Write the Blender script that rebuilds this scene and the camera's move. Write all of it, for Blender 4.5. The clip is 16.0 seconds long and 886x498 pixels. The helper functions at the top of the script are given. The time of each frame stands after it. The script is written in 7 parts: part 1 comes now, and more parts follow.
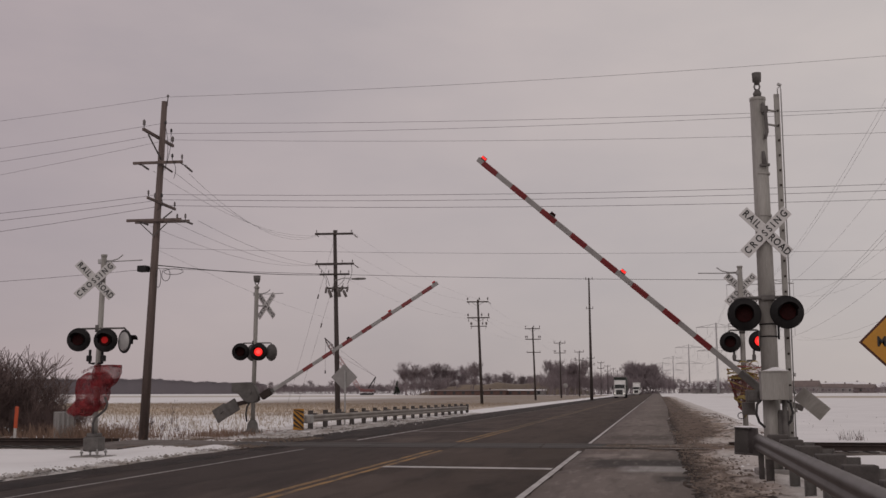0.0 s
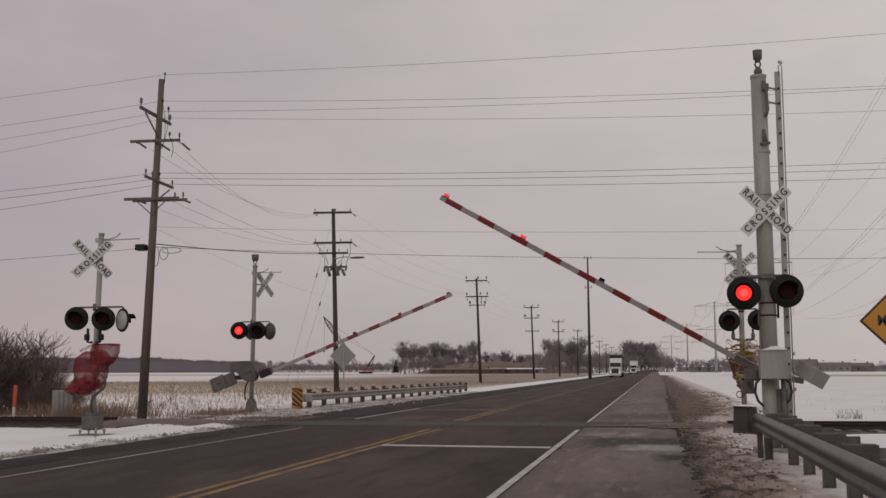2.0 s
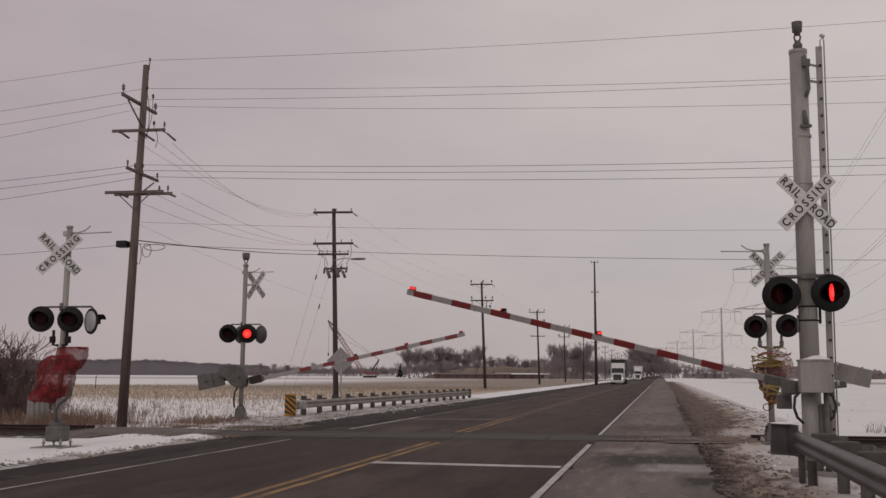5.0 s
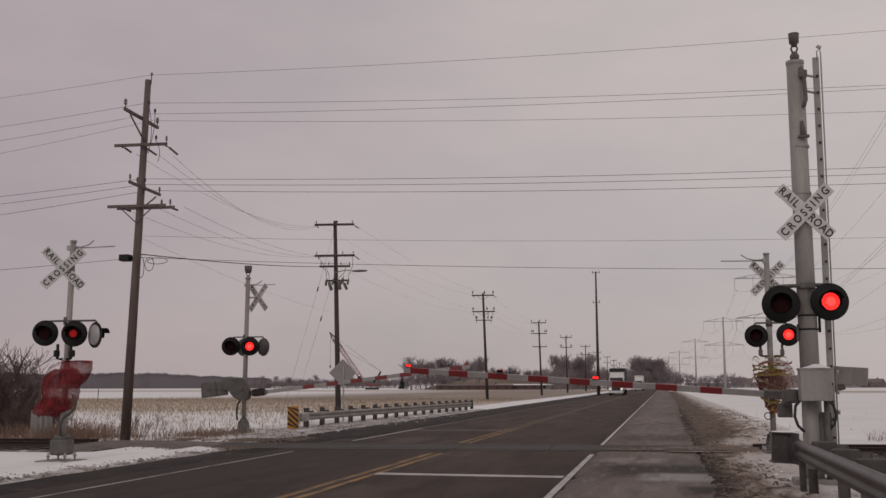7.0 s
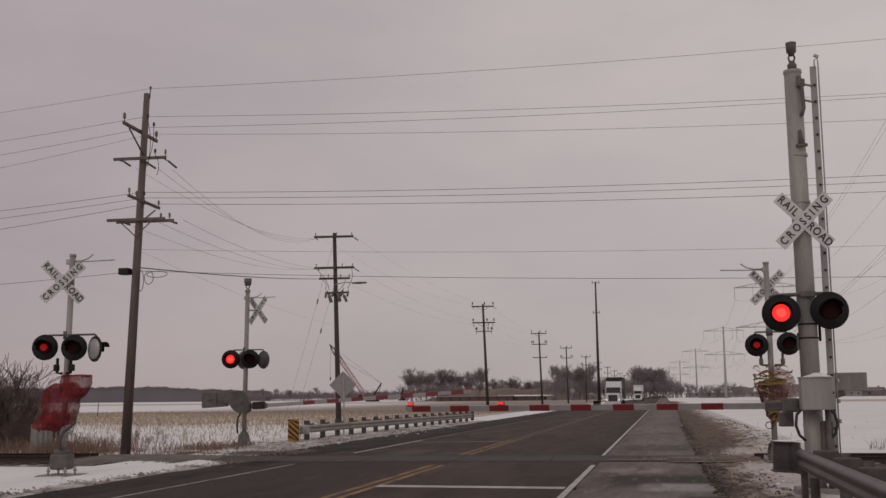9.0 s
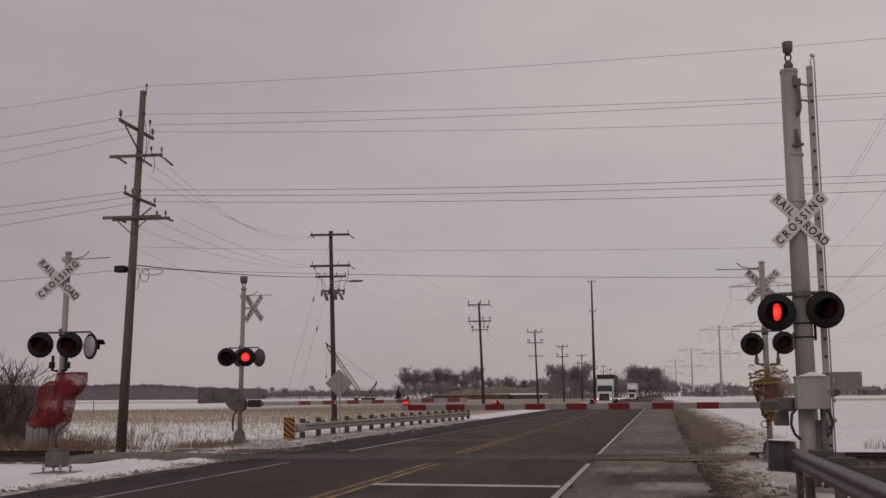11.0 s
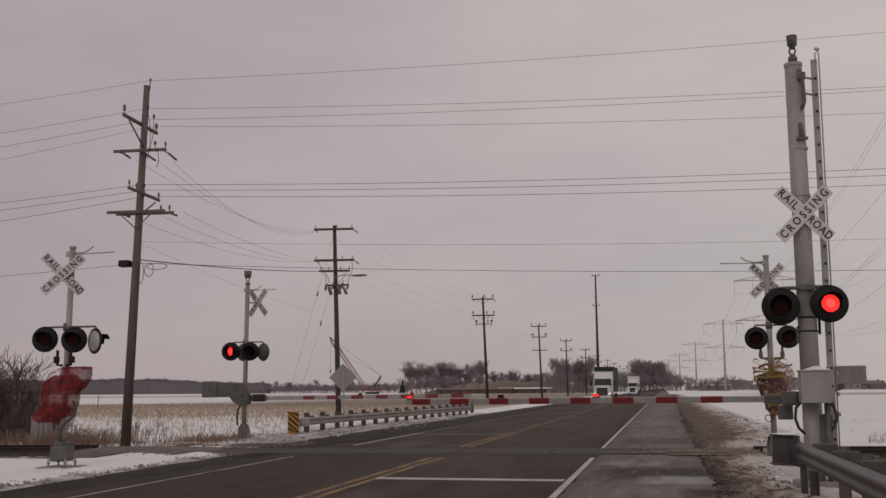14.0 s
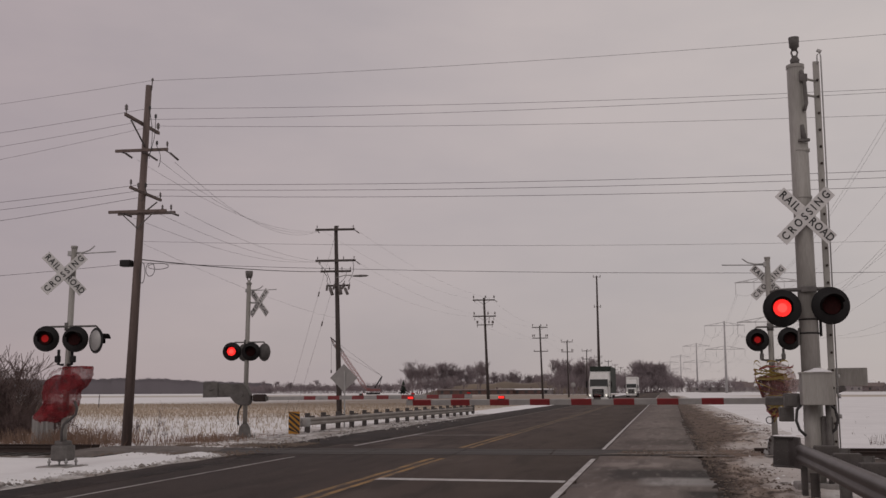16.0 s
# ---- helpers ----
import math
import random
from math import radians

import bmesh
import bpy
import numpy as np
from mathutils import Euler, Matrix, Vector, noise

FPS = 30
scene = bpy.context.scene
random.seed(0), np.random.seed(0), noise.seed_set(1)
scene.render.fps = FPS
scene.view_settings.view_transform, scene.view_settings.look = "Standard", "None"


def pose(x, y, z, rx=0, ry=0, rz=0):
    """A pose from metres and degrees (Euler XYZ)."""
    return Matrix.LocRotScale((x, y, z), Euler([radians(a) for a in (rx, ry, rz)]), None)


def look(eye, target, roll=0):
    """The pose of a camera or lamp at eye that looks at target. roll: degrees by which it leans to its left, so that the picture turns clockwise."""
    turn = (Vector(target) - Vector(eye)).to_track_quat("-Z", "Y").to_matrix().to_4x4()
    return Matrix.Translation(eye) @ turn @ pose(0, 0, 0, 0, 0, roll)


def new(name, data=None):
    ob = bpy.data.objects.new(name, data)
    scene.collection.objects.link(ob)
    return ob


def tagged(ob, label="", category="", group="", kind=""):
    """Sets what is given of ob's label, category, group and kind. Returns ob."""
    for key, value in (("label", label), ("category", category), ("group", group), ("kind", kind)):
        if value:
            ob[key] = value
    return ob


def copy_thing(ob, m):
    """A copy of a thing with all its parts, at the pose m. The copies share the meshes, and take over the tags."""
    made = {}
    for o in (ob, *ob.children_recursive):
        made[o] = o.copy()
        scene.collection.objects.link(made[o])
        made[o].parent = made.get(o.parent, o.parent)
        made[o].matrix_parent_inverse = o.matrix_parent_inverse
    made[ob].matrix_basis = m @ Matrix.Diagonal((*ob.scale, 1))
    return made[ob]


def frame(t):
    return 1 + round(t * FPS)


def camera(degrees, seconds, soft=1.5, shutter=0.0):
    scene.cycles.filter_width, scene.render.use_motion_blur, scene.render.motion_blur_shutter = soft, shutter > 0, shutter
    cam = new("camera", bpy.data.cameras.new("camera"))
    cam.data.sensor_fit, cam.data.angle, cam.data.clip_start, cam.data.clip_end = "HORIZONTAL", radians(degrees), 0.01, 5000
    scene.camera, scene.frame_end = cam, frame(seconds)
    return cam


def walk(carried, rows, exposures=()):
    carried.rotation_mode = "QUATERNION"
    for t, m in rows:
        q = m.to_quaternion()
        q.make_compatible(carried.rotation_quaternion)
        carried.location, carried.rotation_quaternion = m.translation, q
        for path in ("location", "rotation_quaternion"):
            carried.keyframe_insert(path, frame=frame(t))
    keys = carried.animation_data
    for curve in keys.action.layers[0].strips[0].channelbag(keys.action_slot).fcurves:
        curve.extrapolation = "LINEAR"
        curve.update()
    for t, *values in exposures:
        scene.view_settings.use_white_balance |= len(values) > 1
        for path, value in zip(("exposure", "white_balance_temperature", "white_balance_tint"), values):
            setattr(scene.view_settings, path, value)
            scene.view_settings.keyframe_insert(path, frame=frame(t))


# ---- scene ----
cam = camera(45.0, 16.0, soft=1.5)
# seconds, eye x y z, yaw, pitch, roll
ROWS = [
    (0, 0.33, -2.328, 1.63, 11.259, 7.576, 0.169),
    (0.5, 0.323, -2.29, 1.632, 11.218, 7.077, 0.238),
    (1, 0.329, -2.296, 1.633, 11.283, 6.718, 0.052),
    (1.5, 0.326, -2.288, 1.633, 11.238, 6.576, 0.074),
    (2, 0.316, -2.239, 1.635, 11.19, 6.445, 0.167),
    (2.5, 0.316, -2.141, 1.655, 11.203, 6.303, 0.256),
    (2.6, 0.316, -2.141, 1.655, 11.203, 6.29, 0.25),
    (2.7, 0.222, -1.532, 1.676, 11.184, 6.447, 0.181),
    (2.8, -0.023, 0.061, 1.733, 11.134, 6.822, -0.015),
    (2.9, -0.239, 1.467, 1.782, 11.09, 7.154, -0.188),
    (3, -0.405, 2.545, 1.82, 11.056, 7.408, -0.32),
    (3.2, -0.405, 2.545, 1.82, 11.27, 7.2, -0.38),
    (5.3, 0, 0, 1.72, 11.454, 6.677, -0.243),
    (5.5, 0, 0, 1.72, 11.438, 6.797, -0.27),
    (6, 0, 0, 1.72, 11.538, 6.815, 0.162),
    (6.5, 0, 0, 1.72, 11.584, 7.017, 0.299),
    (7, 0, 0, 1.72, 11.563, 7.278, 0.152),
    (7.5, 0, 0, 1.72, 11.571, 7.51, 0.13),
    (8, 0, 0, 1.72, 11.613, 7.637, 0.37),
    (8.5, 0, 0, 1.72, 11.628, 7.748, 0.56),
    (9, 0, 0, 1.72, 11.59, 7.885, 0.563),
    (11.5, 0, 0, 1.72, 11.319, 7.722, 0.406),
    (12, 0, 0, 1.72, 11.317, 7.411, 0.354),
    (12.5, 0, 0, 1.72, 11.353, 7.266, 0.237),
    (13, 0, 0, 1.72, 11.439, 7.083, 0.507),
    (13.5, 0, 0, 1.72, 11.601, 7.279, 0.447),
    (14, 0, 0, 1.72, 11.577, 7.493, 0.469),
    (14.5, 0, 0, 1.72, 11.574, 7.609, 0.565),
    (15, 0, 0, 1.72, 11.59, 7.615, 0.435),
    (15.5, 0, 0, 1.72, 11.61, 7.572, 0.377),
    (16, 0, 0, 1.72, 11.624, 7.532, 0.276),
]

walk(cam, [(t, pose(x, y, z, 90 + pitch, roll, yaw)) for t, x, y, z, yaw, pitch, roll in ROWS],
     exposures=[(0.0, 0.02), (0.5, 0.03), (1.0, 0.07), (1.5, 0.10), (2.0, 0.12), (2.5, 0.11), (3.0, 0.14), (5.5, 0.09), (7.0, 0.04), (9.0, 0.0), (11.5, -0.04), (13.0, -0.01), (16.0, 0.0)])

# ---- light: an overcast winter sky and a very soft sun behind the cloud ----
SUN_EL, SUN_AZ = radians(32), radians(200)
world = bpy.data.worlds.new("overcast_sky")
scene.world = world
world.use_nodes = True
wn, wl = world.node_tree.nodes, world.node_tree.links
wn.clear()
w_out = wn.new("ShaderNodeOutputWorld")
w_bg = wn.new("ShaderNodeBackground")
w_sky = wn.new("ShaderNodeTexSky")
w_sky.sky_type = "NISHITA"
w_sky.sun_disc = False
w_sky.sun_elevation, w_sky.sun_rotation = SUN_EL, SUN_AZ
w_dim = wn.new("ShaderNodeVectorMath")
w_dim.operation = "SCALE"
w_dim.inputs["Scale"].default_value = 0.10
w_co = wn.new("ShaderNodeTexCoord")
w_sep = wn.new("ShaderNodeSeparateXYZ")
w_map = wn.new("ShaderNodeMapping")
w_map.inputs["Scale"].default_value = (1.0, 1.0, 2.6)
w_n1 = wn.new("ShaderNodeTexNoise")
w_n1.inputs["Scale"].default_value = 2.3
w_n1.inputs["Detail"].default_value = 5
w_n1.inputs["Roughness"].default_value = 0.55
w_r1 = wn.new("ShaderNodeValToRGB")
w_r1.color_ramp.elements[0].position, w_r1.color_ramp.elements[0].color = 0.34, (0.86, 0.875, 0.905, 1)
w_r1.color_ramp.elements[1].position, w_r1.color_ramp.elements[1].color = 0.66, (1.035, 1.03, 1.03, 1)
# brightness over height: even near the horizon, brighter overhead
w_rh = wn.new("ShaderNodeValToRGB")
e = w_rh.color_ramp.elements
e[0].position, e[0].color = 0.0, (0.437, 0.378, 0.377, 1)
e[1].position, e[1].color = 1.0, (0.47, 0.42, 0.415, 1)
m1 = w_rh.color_ramp.elements.new(0.32)
m1.color = (0.475, 0.418, 0.414, 1)
m2 = w_rh.color_ramp.elements.new(0.5)
m2.color = (0.51, 0.452, 0.445, 1)
w_mul = wn.new("ShaderNodeVectorMath")
w_mul.operation = "MULTIPLY"
w_mix = wn.new("ShaderNodeMix")
w_mix.data_type = "RGBA"
w_mix.inputs["Factor"].default_value = 0.95
wl.new(w_co.outputs["Generated"], w_map.inputs["Vector"])
wl.new(w_co.outputs["Generated"], w_sep.inputs["Vector"])
wl.new(w_map.outputs["Vector"], w_n1.inputs["Vector"])
wl.new(w_n1.outputs["Fac"], w_r1.inputs["Fac"])
wl.new(w_sep.outputs["Z"], w_rh.inputs["Fac"])
# a lens vignette is put into the sky colour: darker and purpler at left, brighter right
w_az = wn.new("ShaderNodeMapRange")
w_az.inputs["From Min"].default_value, w_az.inputs["From Max"].default_value = -0.62, 0.22
w_tint = wn.new("ShaderNodeMix")
w_tint.data_type = "RGBA"
w_tint.inputs["A"].default_value, w_tint.inputs["B"].default_value = (0.905, 0.857, 0.890, 1), (1.165, 1.185, 1.138, 1)
w_mul2 = wn.new("ShaderNodeVectorMath")
w_mul2.operation = "MULTIPLY"
wl.new(w_sep.outputs["X"], w_az.inputs["Value"])
wl.new(w_az.outputs["Result"], w_tint.inputs["Factor"])
wl.new(w_rh.outputs["Color"], w_mul2.inputs[0])
wl.new(w_tint.outputs["Result"], w_mul2.inputs[1])
wl.new(w_mul2.outputs["Vector"], w_mul.inputs[0])
wl.new(w_r1.outputs["Color"], w_mul.inputs[1])
wl.new(w_sky.outputs["Color"], w_dim.inputs[0])
wl.new(w_dim.outputs["Vector"], w_mix.inputs["A"])
wl.new(w_mul.outputs["Vector"], w_mix.inputs["B"])
wl.new(w_mix.outputs["Result"], w_bg.inputs["Color"])
wl.new(w_bg.outputs["Background"], w_out.inputs["Surface"])

sun_data = bpy.data.lights.new("sun", "SUN")
sun_data.energy, sun_data.angle, sun_data.color = 0.35, radians(25), (1.0, 0.95, 0.92)
sun = new("sun", sun_data)
sun.matrix_world = look((0, 0, 50), (-50 * math.sin(SUN_AZ) * math.cos(SUN_EL), -50 * math.cos(SUN_AZ) * math.cos(SUN_EL), 50 - 50 * math.sin(SUN_EL)))


# ---- materials ----
def material(name, base, rough=0.7, metal=0.0, second=None, scale=6.0, fine=60.0, bump=0.1, amount=0.5, stretch=(1, 1, 1), spread=(0.35, 0.65), glow=None, power=0.0):
    """A surface of two colours mixed at a coarse and a fine scale, with a little relief."""
    m = bpy.data.materials.new(name)
    m.use_nodes = True
    n, l = m.node_tree.nodes, m.node_tree.links
    b = n["Principled BSDF"]
    second = second or tuple(c * 0.72 for c in base)
    co = n.new("ShaderNodeTexCoord")
    mp = n.new("ShaderNodeMapping")
    mp.inputs["Scale"].default_value = stretch
    l.new(co.outputs["Object"], mp.inputs["Vector"])
    n1 = n.new("ShaderNodeTexNoise")
    n1.inputs["Scale"].default_value, n1.inputs["Detail"].default_value = scale, 6
    n2 = n.new("ShaderNodeTexNoise")
    n2.inputs["Scale"].default_value, n2.inputs["Detail"].default_value = fine, 3
    for k in (n1, n2):
        l.new(mp.outputs["Vector"], k.inputs["Vector"])
    add = n.new("ShaderNodeMath")
    add.operation = "MULTIPLY_ADD"
    add.inputs[1].default_value = 0.35
    l.new(n2.outputs["Fac"], add.inputs[0])
    sub = n.new("ShaderNodeMath")
    sub.operation = "MULTIPLY"
    sub.inputs[1].default_value = 0.65
    l.new(n1.outputs["Fac"], sub.inputs[0])
    l.new(sub.outputs[0], add.inputs[2])
    ramp = n.new("ShaderNodeMapRange")
    ramp.inputs["From Min"].default_value, ramp.inputs["From Max"].default_value = spread
    ramp.inputs["To Max"].default_value = amount * 2 if amount < 0.5 else 1.0
    l.new(add.outputs[0], ramp.inputs["Value"])
    mix = n.new("ShaderNodeMix")
    mix.data_type = "RGBA"
    mix.inputs["A"].default_value, mix.inputs["B"].default_value = (*base, 1), (*second, 1)
    l.new(ramp.outputs["Result"], mix.inputs["Factor"])
    l.new(mix.outputs["Result"], b.inputs["Base Color"])
    b.inputs["Roughness"].default_value, b.inputs["Metallic"].default_value = rough, metal
    if bump:
        bp = n.new("ShaderNodeBump")
        bp.inputs["Strength"].default_value, bp.inputs["Distance"].default_value = bump, 0.02
        l.new(add.outputs[0], bp.inputs["Height"])
        l.new(bp.outputs["Normal"], b.inputs["Normal"])
    if glow:
        b.inputs["Emission Color"].default_value, b.inputs["Emission Strength"].default_value = (*glow, 1), power
    return m


def layered(name, colours, rough, masks, bump=0.3, bump_scale=30.0):
    """Colours laid over one another, each through a noise mask (scale, low, high, stretch)."""
    m = bpy.data.materials.new(name)
    m.use_nodes = True
    n, l = m.node_tree.nodes, m.node_tree.links
    b = n["Principled BSDF"]
    co = n.new("ShaderNodeTexCoord")
    last = None
    for i, c in enumerate(colours):
        rgb = n.new("ShaderNodeRGB")
        rgb.outputs[0].default_value = (*c, 1)
        if last is None:
            last = rgb.outputs[0]
            continue
        scale, low, high, stretch = masks[i - 1]
        mp = n.new("ShaderNodeMapping")
        mp.inputs["Scale"].default_value = stretch
        mp.inputs["Location"].default_value = (3.7 * i, 1.9 * i, 0)
        l.new(co.outputs["Object"], mp.inputs["Vector"])
        t = n.new("ShaderNodeTexNoise")
        t.inputs["Scale"].default_value, t.inputs["Detail"].default_value, t.inputs["Roughness"].default_value = scale, 7, 0.6
        l.new(mp.outputs["Vector"], t.inputs["Vector"])
        r = n.new("ShaderNodeMapRange")
        r.inputs["From Min"].default_value, r.inputs["From Max"].default_value = low, high
        l.new(t.outputs["Fac"], r.inputs["Value"])
        x = n.new("ShaderNodeMix")
        x.data_type = "RGBA"
        l.new(r.outputs["Result"], x.inputs["Factor"])
        l.new(last, x.inputs["A"])
        l.new(rgb.outputs[0], x.inputs["B"])
        last = x.outputs["Result"]
    l.new(last, b.inputs["Base Color"])
    b.inputs["Roughness"].default_value = rough
    t = n.new("ShaderNodeTexNoise")
    t.inputs["Scale"].default_value, t.inputs["Detail"].default_value = bump_scale, 8
    l.new(co.outputs["Object"], t.inputs["Vector"])
    bp = n.new("ShaderNodeBump")
    bp.inputs["Strength"].default_value, bp.inputs["Distance"].default_value = bump, 0.05
    l.new(t.outputs["Fac"], bp.inputs["Height"])
    l.new(bp.outputs["Normal"], b.inputs["Normal"])
    return m


M = {}
M["asphalt"] = layered("asphalt", [(0.055, 0.0375, 0.0315), (0.084, 0.0585, 0.0495), (0.026, 0.0172, 0.015), (0.098, 0.072, 0.062), (0.105, 0.076, 0.065)], 0.86,
                       [(0.5, 0.40, 0.70, (1, 0.22, 1)), (0.6, 0.54, 0.72, (1.0, 0.5, 1)), (0.22, 0.52, 0.74, (1.0, 0.6, 1)), (14.0, 0.58, 0.72, (1, 1, 1))], 0.35, 70.0)
M["darker_asphalt"] = layered("darker_left_asphalt", [(0.0255, 0.0160, 0.0140), (0.046, 0.0310, 0.0268), (0.0145, 0.0095, 0.0086), (0.10, 0.080, 0.072)], 0.78,
                            [(0.7, 0.42, 0.66, (1, 0.25, 1)), (0.9, 0.50, 0.66, (1.0, 0.6, 1)), (0.9, 0.60, 0.74, (1, 0.7, 1))], 0.35, 70.0)
M["shoulder"] = layered("frosted_shoulder_asphalt", [(0.120, 0.092, 0.079), (0.195, 0.162, 0.145), (0.060, 0.045, 0.040), (0.36, 0.335, 0.325)], 0.9,
                        [(0.30, 0.32, 0.66, (1, 0.3, 1)), (0.45, 0.56, 0.74, (0.9, 0.5, 1)), (0.9, 0.66, 0.80, (0.9, 0.7, 1))], 0.35, 50.0)
M["panel"] = material("crossing_panel_asphalt", (0.034, 0.028, 0.027), 0.85, second=(0.066, 0.056, 0.052), scale=1.3, fine=40, bump=0.3, stretch=(0.5, 2, 1))
M["snow"] = layered("trodden_snow", [(0.80, 0.79, 0.80), (0.70, 0.685, 0.69), (0.34, 0.29, 0.25)], 0.9,
                    [(0.35, 0.45, 0.7, (1, 1, 1)), (1.6, 0.66, 0.80, (1, 1, 1))], 0.5, 3.0)
M["clean_snow"] = material("clean_snow", (0.82, 0.81, 0.82), 0.9, second=(0.74, 0.72, 0.73), scale=1.2, fine=14, bump=0.4)
M["dirt_snow"] = layered("dirty_roadside_slush", [(0.62, 0.60, 0.60), (0.30, 0.265, 0.24), (0.10, 0.085, 0.075), (0.72, 0.71, 0.72)], 0.95,
                         [(1.1, 0.36, 0.60, (1, 0.6, 1)), (1.9, 0.50, 0.66, (1, 0.5, 1)), (2.6, 0.60, 0.72, (1, 1, 1))], 0.9, 9.0)
M["verge"] = layered("gravel_verge", [(0.155, 0.128, 0.112), (0.080, 0.063, 0.054), (0.52, 0.50, 0.50), (0.045, 0.036, 0.031)], 0.95,
                     [(1.2, 0.42, 0.62, (1, 0.5, 1)), (0.75, 0.52, 0.64, (1, 0.7, 1)), (5.0, 0.56, 0.70, (1, 1, 1))], 1.0, 12.0)
M["clod"] = material("frozen_soil", (0.105, 0.078, 0.063), 0.95, second=(0.21, 0.165, 0.135), scale=0.8, fine=20, bump=0.5)
M["stubble"] = material("dry_corn_stubble", (0.44, 0.355, 0.27), 0.9, second=(0.29, 0.23, 0.175), scale=0.6, fine=9, bump=0.0)
M["grass"] = material("dry_grass", (0.27, 0.180, 0.130), 0.9, second=(0.18, 0.114, 0.086), scale=1.5, fine=20, bump=0.0)
# distance haze is put into this pale mauve-grey twig colour
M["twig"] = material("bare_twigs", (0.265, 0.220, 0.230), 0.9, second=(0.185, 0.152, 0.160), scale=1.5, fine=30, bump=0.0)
M["shrub"] = material("dark_shrub_twigs", (0.092, 0.064, 0.062), 0.9, second=(0.15, 0.105, 0.095), scale=1.2, fine=20, bump=0.0)
M["conifer"] = material("conifer_needles", (0.035, 0.050, 0.035), 0.9, second=(0.02, 0.03, 0.022), scale=2, fine=20, bump=0.0)
M["white_line"] = layered("worn_white_paint", [(0.50, 0.475, 0.47), (0.33, 0.305, 0.30), (0.07, 0.06, 0.055)], 0.8,
                          [(3.0, 0.4, 0.7, (1, 0.5, 1)), (9.0, 0.60, 0.75, (1, 0.6, 1))], 0.2, 80.0)
M["yellow_line"] = layered("worn_yellow_paint", [(0.30, 0.170, 0.050), (0.20, 0.115, 0.043), (0.060, 0.045, 0.038)], 0.8,
                           [(2.5, 0.4, 0.65, (1, 0.2, 1)), (6.0, 0.46, 0.62, (1, 0.12, 1))], 0.2, 80.0)
M["matt_black"] = material("matt_black_inside", (0.008, 0.007, 0.007), 1.0, second=(0.012, 0.010, 0.010), scale=5, fine=40, bump=0.0)
M["matt_black"].node_tree.nodes["Principled BSDF"].inputs["Specular IOR Level"].default_value = 0.0
M["far_yellow"] = layered("nearly_worn_off_yellow_paint", [(0.20, 0.125, 0.05), (0.11, 0.078, 0.05), (0.050, 0.041, 0.038)], 0.85,
                          [(2.5, 0.4, 0.6, (1, 0.4, 1)), (5.0, 0.45, 0.62, (1, 0.3, 1))], 0.2, 80.0)
M["far_white"] = layered("nearly_worn_off_white_paint", [(0.22, 0.20, 0.195), (0.13, 0.115, 0.11), (0.052, 0.044, 0.041)], 0.85,
                         [(2.5, 0.4, 0.65, (1, 0.4, 1)), (5.0, 0.5, 0.68, (1, 0.3, 1))], 0.2, 80.0)
M["dull_white"] = layered("dull_worn_white_paint", [(0.36, 0.335, 0.325), (0.24, 0.218, 0.212), (0.055, 0.046, 0.043)], 0.85,
                          [(2.5, 0.4, 0.65, (1, 0.2, 1)), (6.0, 0.52, 0.70, (1, 0.12, 1))], 0.2, 80.0)
M["board"] = layered("gritty_crossing_boards", [(0.155, 0.132, 0.12), (0.10, 0.084, 0.076), (0.25, 0.23, 0.22)], 0.9,
                     [(1.3, 0.42, 0.62, (1, 1, 1)), (3.0, 0.58, 0.72, (1, 1, 1))], 0.6, 18.0)
M["lamp_back"] = material("dark_lamp_back", (0.085, 0.077, 0.075), 0.7, second=(0.055, 0.05, 0.048), scale=5, fine=40, bump=0.05)
# the far belt's blue-grey twig colour holds the haze of distance
M["far_woods"] = material("hazy_far_twigs", (0.175, 0.158, 0.172), 0.9, second=(0.155, 0.140, 0.153), scale=0.01, fine=0.05, bump=0.0)
M["grit"] = layered("pale_brown_grit", [(0.24, 0.20, 0.17), (0.12, 0.095, 0.08), (0.40, 0.37, 0.35)], 0.95, [(1.6, 0.42, 0.62, (1, 1, 1)), (4.0, 0.56, 0.70, (1, 1, 1))], 0.8, 18.0)
M["steel"] = material("galvanised_steel", (0.42, 0.41, 0.40), 0.55, 0.25, second=(0.30, 0.29, 0.285), scale=4, fine=70, bump=0.08)
M["alu"] = material("dull_aluminium_paint", (0.355, 0.338, 0.315), 0.6, 0.1, second=(0.235, 0.220, 0.202), scale=2.2, fine=30, bump=0.08, stretch=(1.6, 1.6, 0.22))
M["cast"] = material("weathered_grey_casting", (0.155, 0.143, 0.136), 0.75, 0.1, second=(0.085, 0.077, 0.073), scale=5, fine=50, bump=0.15)
M["rail_steel"] = material("weathered_guardrail_steel", (0.115, 0.103, 0.10), 0.42, 0.2, second=(0.065, 0.057, 0.055), scale=2.2, fine=45, bump=0.1)
M["old_steel"] = material("brown_stained_galvanised_steel", (0.30, 0.272, 0.250), 0.6, 0.2, second=(0.20, 0.175, 0.158), scale=1.2, fine=30, bump=0.1)
# rust, darkened towards black to hold the shade on the rails' sides
M["rust"] = material("rusty_rail_steel", (0.050, 0.033, 0.028), 0.85, 0.1, second=(0.030, 0.020, 0.018), scale=4, fine=40, bump=0.2)
M["black"] = material("black_signal_paint", (0.012, 0.011, 0.012), 0.55, second=(0.022, 0.020, 0.020), scale=5, fine=40, bump=0.05)
M["lens"] = material("dark_red_lens", (0.030, 0.006, 0.006), 0.25, second=(0.016, 0.004, 0.004), scale=25, fine=90, bump=0.15)
